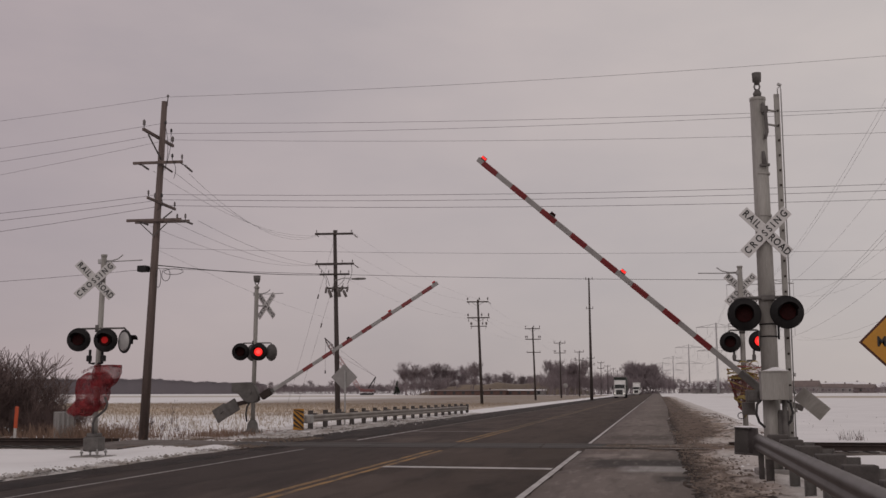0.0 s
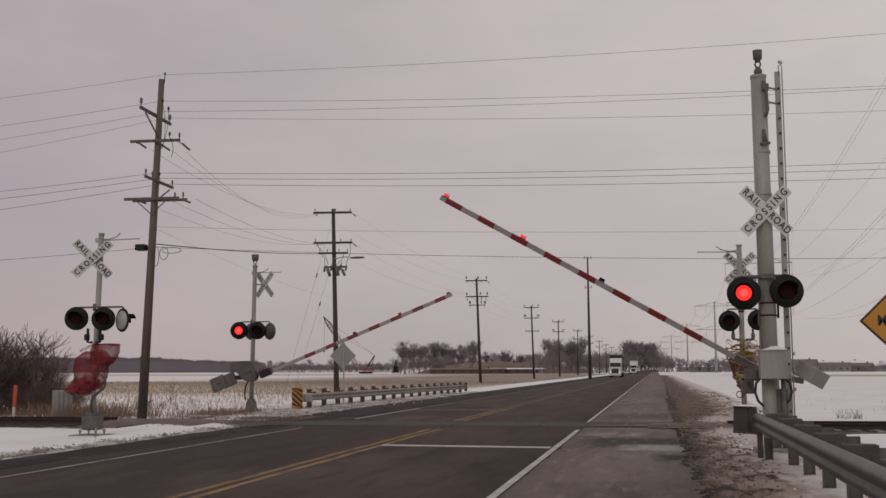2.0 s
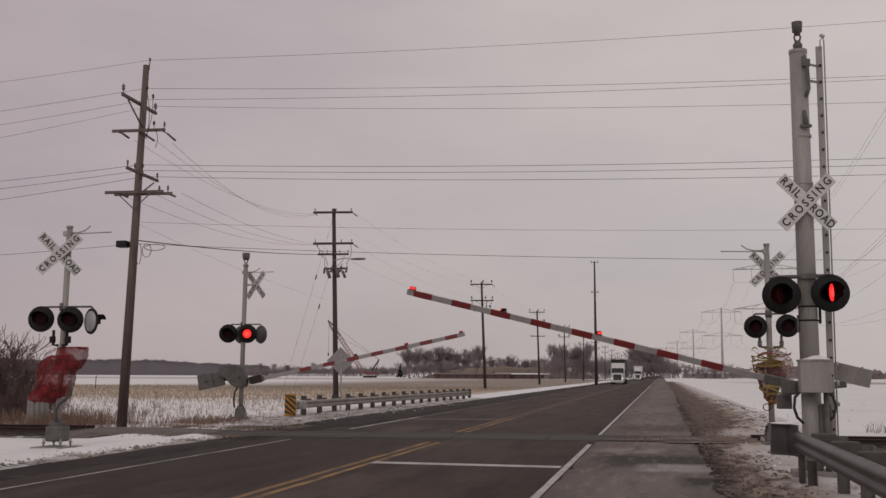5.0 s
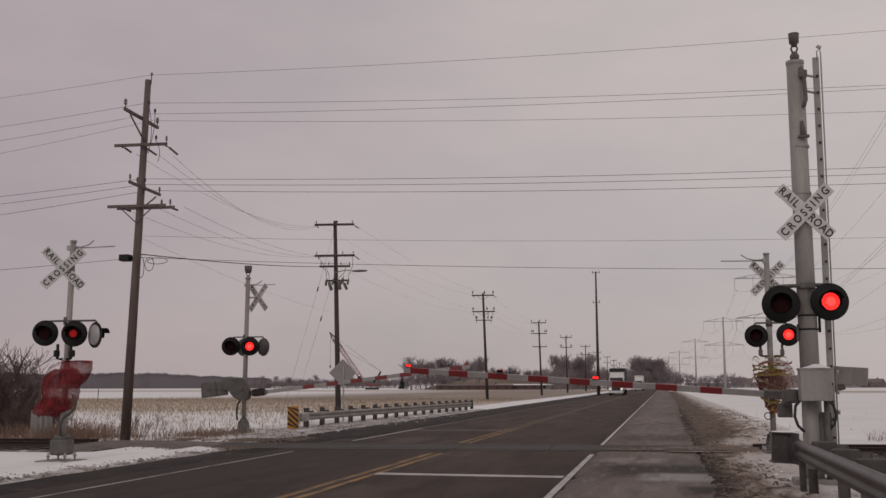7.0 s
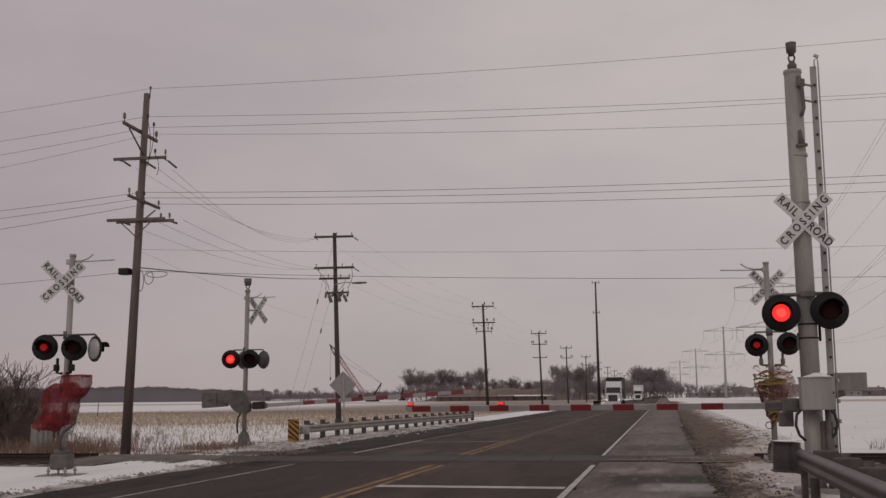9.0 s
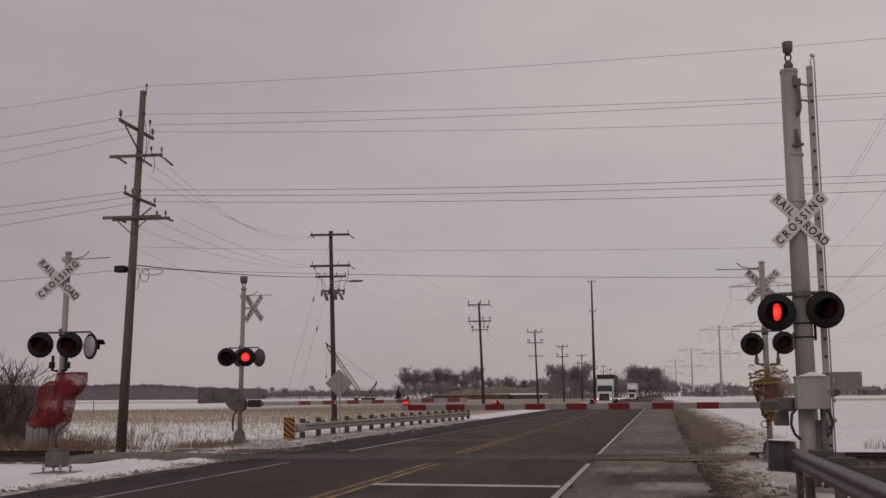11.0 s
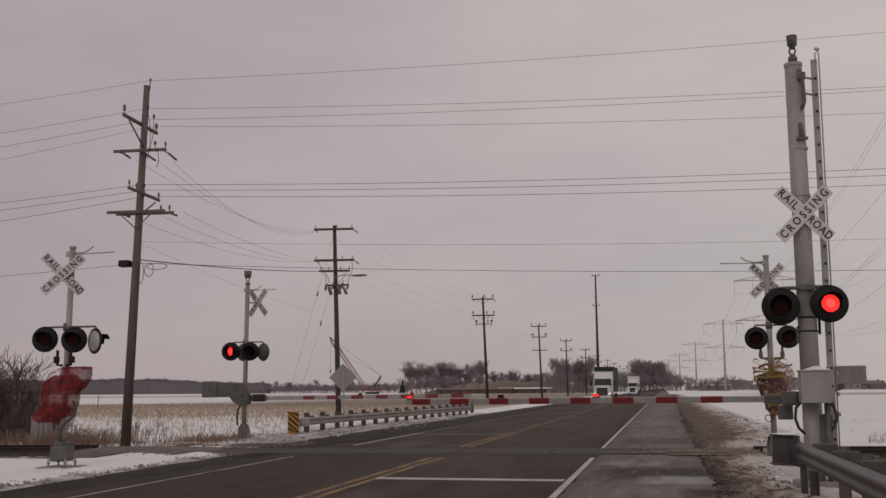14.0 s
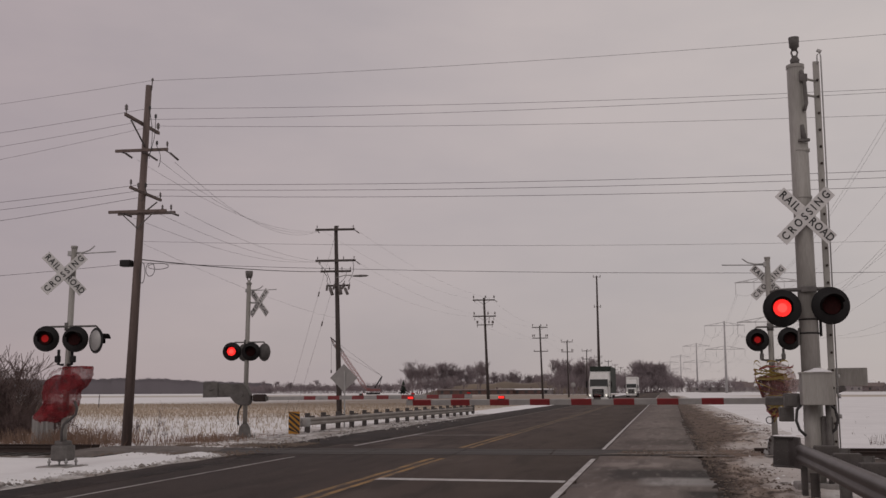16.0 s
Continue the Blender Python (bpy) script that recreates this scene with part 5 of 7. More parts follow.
signal_head(rsig, (-0.34, -0.22, 2.93), -3, "L", dim=True, size=0.93, kind="beat")
signal_head(rsig, (0.42, -0.22, 2.95), 3, "R", size=0.93, kind="beat")
for dx in (-0.24, 0.28):
    bm = bmesh.new()
    pipe(bm, [(dx * 0.3, -0.05, 2.42), (dx, -0.1, 2.44), (dx, -0.1, 2.72)], 0.035, 8)
    box(bm, (0.1, 0.1, 0.16), (dx, -0.1, 2.52), bevel=0.03)
    part("lower_bracket", bm, M["cast"], rsig)
signal_base(rsig, 0.22)
sack(rsig, [(1.02, 0.02, 0.05), (1.15, -0.01, 0.13), (1.32, -0.03, 0.20), (1.50, -0.02, 0.29), (1.66, 0.0, 0.37), (1.80, 0.02, 0.41), (1.92, 0.02, 0.40), (2.00, -0.01, 0.36), (2.06, 0.0, 0.14)], 0.26, [M["bag_orange"]], "dull red plastic sack", 5, 0.0, 0.10)
sack(rsig, [(1.42, 0.30, 0.12), (1.60, 0.36, 0.20), (1.85, 0.35, 0.25), (2.10, 0.26, 0.26), (2.28, 0.16, 0.20), (2.36, 0.10, 0.06)], 0.30, [M["bag_clear"]], "pale translucent plastic sack", 9, 0.0, 0.09)
trng = random.Random(12)


def strand(z, tilt, u0, u1, wide, mat, i):
    """A twisted strip of tape wound part of the way round the sacks."""
    bm = bmesh.new()
    rows = []
    for j in range(15):
        u = u0 + (u1 - u0) * j / 14
        a = math.pi * (1.0 + u)
        zz = z + tilt * (u - 0.5) + 0.035 * math.sin(9 * u + i)
        hw = 0.10 + 0.36 * max(0.0, min(1.0, (zz - 1.0) / 0.75))
        x, y = (hw + 0.02) * math.cos(a) + 0.02, 0.30 * math.sin(a) - 0.13
        wd = wide * (0.35 + 0.65 * math.sin(4.3 * u + i * 1.7) ** 2)
        rows.append([(x, y, zz - wd), (x, y + 0.03 * math.sin(7 * u + i), zz + wd)])
    quad_sheet(bm, rows)
    part("tape_strand", bm, mat, rsig)


for i in range(22):
    z = trng.uniform(1.05, 2.16) if i > 4 else 2.0 + 0.06 * i
    tilt = trng.choice((trng.uniform(0.25, 0.85), trng.uniform(0.05, 0.35), trng.uniform(-0.75, -0.1)))
    u0 = trng.uniform(0.0, 0.35)
    strand(z, tilt if i > 4 else tilt * 0.4, u0, trng.uniform(0.6, 1.0), trng.choice((0.010, 0.016, 0.026, 0.038)), M["red_tape"] if i % 5 == 4 else M["tape"], i)
# loose loops that stand up from the top of the wrapping, and one strip down its edge
for cx, cz, rx, rz, tilt in ((-0.36, 2.26, 0.09, 0.16, 12), (0.02, 2.30, 0.17, 0.10, -18), (0.26, 2.30, 0.13, 0.11, 30), (-0.14, 2.22, 0.14, 0.07, 8)):
    bm = bmesh.new()
    rows = []
    for j in range(17):
        a = 2 * math.pi * j / 16
        x, z = rx * math.cos(a), rz * math.sin(a)
        k = radians(tilt)
        rows.append([(cx + x * math.cos(k) - z * math.sin(k), -0.24 - 0.03 * math.sin(a), cz + x * math.sin(k) + z * math.cos(k) - 0.018), (cx + x * math.cos(k) - z * math.sin(k), -0.19 + 0.03 * math.cos(a), cz + x * math.sin(k) + z * math.cos(k) + 0.020)])
    quad_sheet(bm, rows)
    part("tape_loop", bm, M["tape"], rsig)
bm = bmesh.new()
quad_sheet(bm, [[(-0.46 + 0.44 * u ** 1.6 + 0.02 * math.sin(20 * u), -0.2, 2.2 - 1.15 * u), (-0.43 + 0.44 * u ** 1.6 + 0.02 * math.sin(20 * u + 1), -0.22, 2.2 - 1.15 * u)] for u in [j / 20 for j in range(21)]])
part("tape_strand", bm, M["red_tape"], rsig)
bm = bmesh.new()
lathe(bm, [(0.085, -0.012), (0.097, 0.0), (0.085, 0.012), (0.073, 0.0), (0.085, -0.012)], 16, pose(-0.12, -0.1, 0.95, 80, 0, 0))
part("pull_ring", bm, M["cable"], rsig)
for i in range(4):
    bm = bmesh.new()
    rod(bm, (-0.16, -0.1, 0.50 - 0.1 * i), (-0.10, -0.1, 0.42 - 0.1 * i), 0.03, n=6)
    part("anchor_nut", bm, M["rust"], rsig)


# ---- guardrails ----
def w_beam(bm, x, y0, y1, z, sgn, bend=0.0, valley=0.01):
    """A W-beam along y at height z of its middle; sgn: the side that its face turns to."""
    prof = [(-0.155, 0.0), (-0.14, 0.045), (-0.095, 0.08), (-0.05, 0.075), (-0.01, valley), (0.01, valley), (0.05, 0.075), (0.095, 0.08), (0.14, 0.045), (0.155, 0.0)]
    prof = prof + [(a, b - 0.006) for a, b in prof[::-1]]
    ys = [y0 + (y1 - y0) * i / 24 for i in range(25)]
    quad_sheet(bm, [[(x + sgn * b + bend * (y - y0) / (y1 - y0), y, z + a) for a, b in prof + prof[:1]] for y in ys])


grail = thing("guardrail", pose(0, 0, 0), "weathered grey steel guardrail on posts with dark timber blocks", "guardrail", "guardrails")
bm = bmesh.new()
w_beam(bm, 2.10, -18, 18.35, 0.69, -1, valley=0.058)
part("beam", bm, M["rail_steel"], grail)
for i in range(17):
    y = 16.9 - 1.905 * i
    bm = bmesh.new()
    box(bm, (0.34, 0.20, 0.36), (2.31, y, 0.70), bevel=0.018)
    part("block", bm, M["block"], grail)
    bm = bmesh.new()
    box(bm, (0.15, 0.010, 1.0), (2.56, y, 0.345))
    box(bm, (0.012, 0.11, 1.0), (2.485, y, 0.345))
    box(bm, (0.012, 0.11, 1.0), (2.635, y, 0.345))
    part("post", bm, M["cast"], grail)
bm = bmesh.new()
box(bm, (0.36, 0.03, 0.50), (1.88, 18.46, 0.70), (0, 3, 0), 0.008)
box(bm, (0.03, 0.42, 0.50), (2.04, 18.28, 0.70), (0, 0, 12), 0.008)
box(bm, (0.36, 0.10, 0.024), (1.88, 18.42, 0.94), (0, 3, 0), 0.006)
box(bm, (0.36, 0.10, 0.024), (1.88, 18.42, 0.47), (0, 3, 0), 0.006)
for k in range(2):
    for j in range(3):
        rod(bm, (1.78 + 0.16 * k, 18.42, 0.56 + 0.14 * j), (1.78 + 0.16 * k, 18.45, 0.56 + 0.14 * j), 0.022, n=8)
part("end_plate", bm, M["rail_steel"], grail, "bent steel end plate of the guardrail")
# the beam's end is folded open towards the plate
bm = bmesh.new()
fold = []
for i in range(9):
    u = i / 8
    spread = 0.155 + 0.085 * u ** 1.5
    fold.append([(2.10 - 0.07 * math.sin(math.pi * k / 6) * (1 - 0.6 * u) - 0.14 * u * u, 18.0 + 0.46 * u, 0.69 + spread * (2 * k / 6 - 1)) for k in range(7)] + [(2.112 - 0.07 * math.sin(math.pi * k / 6) * (1 - 0.6 * u) - 0.14 * u * u, 18.0 + 0.46 * u, 0.69 + spread * (2 * k / 6 - 1)) for k in range(6, -1, -1)])
quad_sheet(bm, fold)
part("flared_beam_end", bm, M["rail_steel"], grail, "crumpled flared end of the steel beam")
bm = bmesh.new()
box(bm, (0.09, 0.16, 1.0), (2.14, 18.2, 0.30), bevel=0.01)
box(bm, (0.14, 0.014, 0.5), (2.27, 18.0, 0.15), bevel=0.004)
box(bm, (0.014, 0.14, 0.5), (2.33, 18.0, 0.15), bevel=0.004)
part("end_post", bm, M["block"], grail)
bm = bmesh.new()
rows = []
for i in range(9):
    u = i / 8
    rows.append([(1.70 + 0.36 * u, 18.38, 0.952), (1.70 + 0.36 * u, 18.40, 0.962 + 0.012 * math.sin(2.6 * u + 0.3)), (1.70 + 0.36 * u, 18.45, 0.964 + 0.016 * math.sin(2.6 * u + 0.3)), (1.70 + 0.36 * u, 18.47, 0.952)])
quad_sheet(bm, rows)
part("snow_cap", bm, M["clean_snow"], grail, "thin snow on the end plate")

# the guardrail on the other roadside, beyond the track
grail2 = thing("guardrail", pose(0, 0, 0), "steel guardrail on dark timber posts along a snowy roadside", "guardrail", "guardrails")


def grx(y):
    return -14.25 + (y - 40.6) * 0.037


def grz(y):
    """The rail sinks a little towards its far end."""
    return -0.12 - 0.0022 * (y - 41)


bm = bmesh.new()
prof = [(-0.155, 0.0), (-0.14, 0.045), (-0.095, 0.08), (-0.05, 0.075), (-0.01, 0.01), (0.01, 0.01), (0.05, 0.075), (0.095, 0.08), (0.14, 0.045), (0.155, 0.0)]
prof = prof + [(a, b - 0.006) for a, b in prof[::-1]]
quad_sheet(bm, [[(grx(y) + b, y, 0.62 + grz(y) + a) for a, b in prof + prof[:1]] for y in np.linspace(41.0, 73.5, 30)])
part("beam", bm, M["old_steel"], grail2)
for i in range(17):
    y = 42.6 + 1.905 * i
    bm = bmesh.new()
    box(bm, (0.2, 0.30, 0.34), (grx(y) - 0.13, y, 0.66 + grz(y)), bevel=0.012)
    part("block", bm, M["block"], grail2)
    bm = bmesh.new()
    box(bm, (0.18, 0.20, 1.05), (grx(y) - 0.30, y, 0.42 + grz(y)), bevel=0.012)
    part("post", bm, M["block"], grail2)
bm = bmesh.new()
box(bm, (0.62, 0.5, 0.36), (grx(41.2) - 0.05, 41.3, 0.49), (0, 0, 0), 0.06)
part("end_terminal", bm, M["steel"], grail2)
bm = bmesh.new()
box(bm, (0.16, 0.5, 0.62), (grx(73.5), 73.6, 0.42), (0, 0, 0), 0.06)
part("end_terminal", bm, M["block"], grail2)

marker = thing("object_marker", pose(-14.2, 40.2, 0), "black and yellow diagonally striped object marker board", "road sign")
bm = bmesh.new()
box(bm, (0.46, 0.02, 0.86), (0, 0, 0.50), bevel=0.008)
part("board", bm, M["yellow_sign"], marker)
for i in range(6):
    z = 0.05 + i * 0.22
    bm = bmesh.new()
    pts = [(-0.225, z + 0.17), (-0.225, z + 0.28), (0.225, z - 0.10), (0.225, z - 0.21)]
    pts = [(x, min(0.92, max(0.08, zz))) for x, zz in pts]
    if abs(pts[0][1] - pts[1][1]) < 0.01 and abs(pts[2][1] - pts[3][1]) < 0.01:
        continue
    f = bm.faces.new([bm.verts.new((x, -0.014, zz)) for x, zz in pts])
    r = bmesh.ops.extrude_face_region(bm, geom=[f])
    bmesh.ops.translate(bm, vec=(0, 0.003, 0), verts=[v for v in r["geom"] if isinstance(v, bmesh.types.BMVert)])
    part("black_stripe", bm, M["letter"], marker)
bm = bmesh.new()
box(bm, (0.10, 0.06, 1.3), (0.05, 0.06, 0.25), bevel=0.008)
part("post", bm, M["steel"], marker)


def diamond(parent, half, z, mats, name, y=0.0, thick=0.012):
    bm = bmesh.new()
    box(bm, (half * 1.4142, thick, half * 1.4142), (0, 0, 0), (0, 45, 0), 0.0)
    bmesh.ops.translate(bm, vec=(0, y, z), verts=bm.verts)
    return part(name, bm, mats, parent)


dsign = thing("road_sign", pose(-14.75, 48.6, 0, 0, 0, 8), "bare grey back of a diamond-shaped road sign on a post", "road sign")
diamond(dsign, 0.65, 2.33, M["sign_back"], "sign_plate")
bm = bmesh.new()
box(bm, (0.07, 0.05, 2.9), (0.05, -0.035, 1.2), bevel=0.006)
part("post", bm, M["steel"], dsign)

wsign = thing("road_sign", pose(3.36, 11.3, 0), "amber diamond warning sign with dark border and black letters", "road sign")
diamond(wsign, 0.64, 2.20, M["sign_edge"], "border_plate", 0.012)
diamond(wsign, 0.605, 2.20, M["yellow_sign"], "sign_plate", -0.002)
o = new("lettering", letters("MA", 0.17, 1.1))
o.parent = wsign
o.matrix_basis = pose(-0.33, -0.012, 2.20)
bm = bmesh.new()
box(bm, (0.40, 0.004, 0.12), (0.07, -0.011, 2.20))
part("unreadable_line", bm, M["letter"], wsign)
bm = bmesh.new()
box(bm, (0.07, 0.06, 3.0), (0.0, 0.06, 1.35), bevel=0.006)
part("post", bm, M["steel"], wsign)


# ---- utility poles and wires ----
def wire(name, pts, r, mat, label, group="overhead wires"):
    """A thin hanging line through points."""
    bm = bmesh.new()
    pts = [Vector(p) for p in pts]
    rings = []
    for i, p in enumerate(pts):
        d = (pts[min(i + 1, len(pts) - 1)] - pts[max(i - 1, 0)]).normalized()
        u = d.cross(Vector((0, 0, 1))).normalized()
        w = u.cross(d)
        ring = [p + (u * math.cos(k) + w * math.sin(k)) * r for k in (0.5, 2.6, 4.7)]
        rings.append(ring + ring[:1])
    quad_sheet(bm, rings)
    return solid(name, bm, mat, label, "wire", group=group)


def sagging(a, b, sag, n=14):
    a, b = Vector(a), Vector(b)
    return [a.lerp(b, i / n) - Vector((0, 0, 4 * sag * (i / n) * (1 - i / n))) for i in range(n + 1)]


def insulator(bm, at, h=0.22, r=0.05):
    lathe(bm, [(0.012, 0), (0.02, h * 0.3), (r, h * 0.42), (r * 0.6, h * 0.55), (r * 0.95, h * 0.7), (r * 0.5, h * 0.9), (0.0, h)], 8, Matrix.Translation(at))


def cross_bar(parent, at, direction, length, thick=0.09, mats=None, pins=(), drops=(), brace=True, name="crossarm", pin=(0.24, 0.045)):
    d = Vector(direction).normalized()
    bm = bmesh.new()
    a = math.degrees(math.atan2(d.y, d.x))
    box(bm, (length, thick, thick * 1.2), at, (0, 0, a), 0.012)
    arm = part(name, bm, mats or M["pole_wood"], parent)
    if brace:
        for s in (-1, 1):
            bm = bmesh.new()
            rod(bm, Vector(at) + d * s * length * 0.28 - Vector((0, 0, 0.05)), Vector(at) - Vector((0, 0, 0.55)), 0.02, n=5)
            part("brace", bm, M["cast"], parent)
    for u in pins:
        bm = bmesh.new()
        insulator(bm, Vector(at) + d * u * length / 2 + Vector((0, 0, thick * 0.5)), *pin)
        part("insulator", bm, M["porcelain"], arm)
    for u, v in drops:
        p = Vector(at) + d * u * length / 2
        bm = bmesh.new()
        q = p + Vector(v)
        rod(bm, p - Vector((0, 0, 0.05)), p.lerp(q, 0.35), 0.02, n=5)
        rod(bm, p.lerp(q, 0.35), q, 0.036, 0.036, 8)
        part("strain_insulator", bm, M["porcelain"], arm)
    return arm


LP = Vector((-16.95, 32.0, 0))
LEAN = Vector((0.40, 0.0, 11.95))
lpole = thing("utility_pole", pose(*LP), "leaning weathered timber utility pole with four crossarms", "utility pole", "utility poles")


def on_pole(z):
    return LEAN * (z / LEAN.z)


bm = bmesh.new()
rod(bm, (0, 0, -0.2), LEAN * 0.992, 0.165, 0.10, 16)
part("pole", bm, M["pole_wood"], lpole)
bm = bmesh.new()
rod(bm, LEAN + Vector((0.10, 0, -0.25)), LEAN + Vector((0.12, 0, 0.10)), 0.02, n=6)
insulator(bm, LEAN + Vector((0.12, 0, 0.02)), 0.14, 0.05)
part("top_pin", bm, M["porcelain"], lpole)
SK = (0.05, -1.0, 0)
cross_bar(lpole, on_pole(10.55) + Vector((-0.14, 0.0, 0)), SK, 2.6, 0.085, pins=(-0.95, 0.95), brace=False, pin=(0.32, 0.065))
bm = bmesh.new()
rod(bm, on_pole(10.50) + Vector((-0.16, -0.75, 0)), on_pole(9.75) + Vector((0.05, -0.1, 0)), 0.03, n=6)
part("brace", bm, M["cast"], lpole)
cross_bar(lpole, on_pole(9.61) + Vector((-0.01, -0.2, 0)), (1, 0.06, 0), 1.82, 0.08, pins=(0.97,), drops=((-0.75, (0.22, 0.3, -0.18)), (0.02, (0.3, 0.5, -0.25)), (0.92, (0.25, 0.42, -0.28))), brace=False)
cross_bar(lpole, on_pole(8.18) + Vector((0.14, 0.0, 0)), SK, 2.4, 0.075, pins=(-0.95, 0.95, 0.5), brace=False)
bm = bmesh.new()
rod(bm, on_pole(7.97) + Vector((0.35, 0.4, 0)), on_pole(7.47), 0.025, n=6)
part("brace", bm, M["cast"], lpole)
for dy in (-0.2, 0.2):
    cross_bar(lpole, on_pole(7.57) + Vector((-0.02 if dy < 0 else 0.1, dy, 0)), (1, 0.05, 0), 2.0, thick=0.080, pins=(0.55, 0.85) if dy > 0 else (), drops=((-0.6, (0.26, 0.3, -0.12)), (0.95, (0.32, 0.35, -0.12))) if dy < 0 else (), brace=dy < 0)
bm = bmesh.new()
box(bm, (0.36, 0.30, 0.22), on_pole(5.88) + Vector((-0.34, -0.1, 0)), (0, 0, 0), 0.04)
rod(bm, on_pole(5.88) + Vector((-0.2, -0.05, 0)), on_pole(5.88), 0.04, n=6)
part("splice_box", bm, M["black"], lpole, "black splice case")
for k in range(3):
    bm = bmesh.new()
    pts = []
    for i in range(15):
        a = math.pi * 2 * i / 14
        pts.append(on_pole(5.85) + Vector((0.25 + 0.28 * k + (0.16 + 0.1 * k) * math.sin(a) * (0.6 if k < 2 else 1), -0.15, -0.3 + 0.1 * k + (0.34 - 0.12 * k) * math.cos(a))))
    pipe(bm, pts, 0.011, 5)
    part("slack_loop", bm, M["cable"], lpole)
for x0, z0, x1, z1 in ((0.22, 10.9, 0.30, 9.3), (0.45, 10.6, 0.2, 9.2), (0.55, 9.7, 0.65, 9.0), (0.25, 8.3, 0.10, 7.9)):
    bm = bmesh.new()
    pts = [on_pole(z0 + (z1 - z0) * i / 8) + Vector((x0 + (x1 - x0) * i / 8 + 0.10 * math.sin(3.1 * i / 8), -0.25, 0)) for i in range(9)]
    pipe(bm, pts, 0.010, 5)
    insulator(bm, pts[0], 0.2, 0.05)
    part("jumper_lead", bm, M["cable"], lpole)

# long wires that follow the track; (height at the pole, rise over 24 m to one side, height loss to the other side)
for dx, dy, zl, zr, zleft, r, mat in (
        (0.45, 0.0, 12.02, 12.07, 11.74, 0.006, "thin_wire"),
        (0.4, 0.0, 11.07, 10.42, 10.70, 0.0062, "wire"),
        (0.5, 0.0, 10.69, 10.32, 10.22, 0.0062, "wire"),
        (0.6, 0.0, 10.46, 9.63, 9.78, 0.0058, "thin_wire"),
        (0.3, 0.0, 8.51, 7.98, 8.22, 0.0078, "wire"),
        (0.4, 0.0, 8.32, 7.78, 7.96, 0.0078, "wire"),
        (0.5, 0.0, 8.11, 7.50, 7.59, 0.0078, "wire"),
        (0.3, 0.0, 6.61, 5.92, None, 0.005, "thin_wire"),
        (0.3, 0.0, 5.90, 5.02, 5.67, 0.008, "wire")):
    a = LP + Vector((dx, dy, zl))
    slope = (zr - zl) / 23.2
    c = 0.0010
    pts = [a + Vector((u, 0.02 * u, slope * u + c * u * (u - 23.2))) for u in np.linspace(0, 62, 26)]
    wire("overhead_wire", pts, r, M[mat], "thin dull overhead wire along the track")
    if zleft:
        s2 = (zleft - zl) / 5.7
        pts = [a + Vector((-u, 0.10 * u, s2 * u + 0.0016 * u * (u - 5.7))) for u in np.linspace(0, 30, 14)]
        wire("overhead_wire", pts, r, M[mat], "thin dull overhead wire along the track")

# the row of poles on the left roadside
PX = -21.4
pole_ys = [69.0, 128, 187, 246, 305, 364, 424, 484, 545, 606, 668, 730]


def line_pole(x, y, h, lean, wood):
    p = thing("utility_pole", pose(x, y, 0), "dark timber roadside utility pole with crossarms", "utility pole", "utility poles")
    bm = bmesh.new()
    rod(bm, (0, 0, -0.2), (lean, 0, h), 0.19, 0.12, 10)
    part("pole", bm, wood, p)
    return p


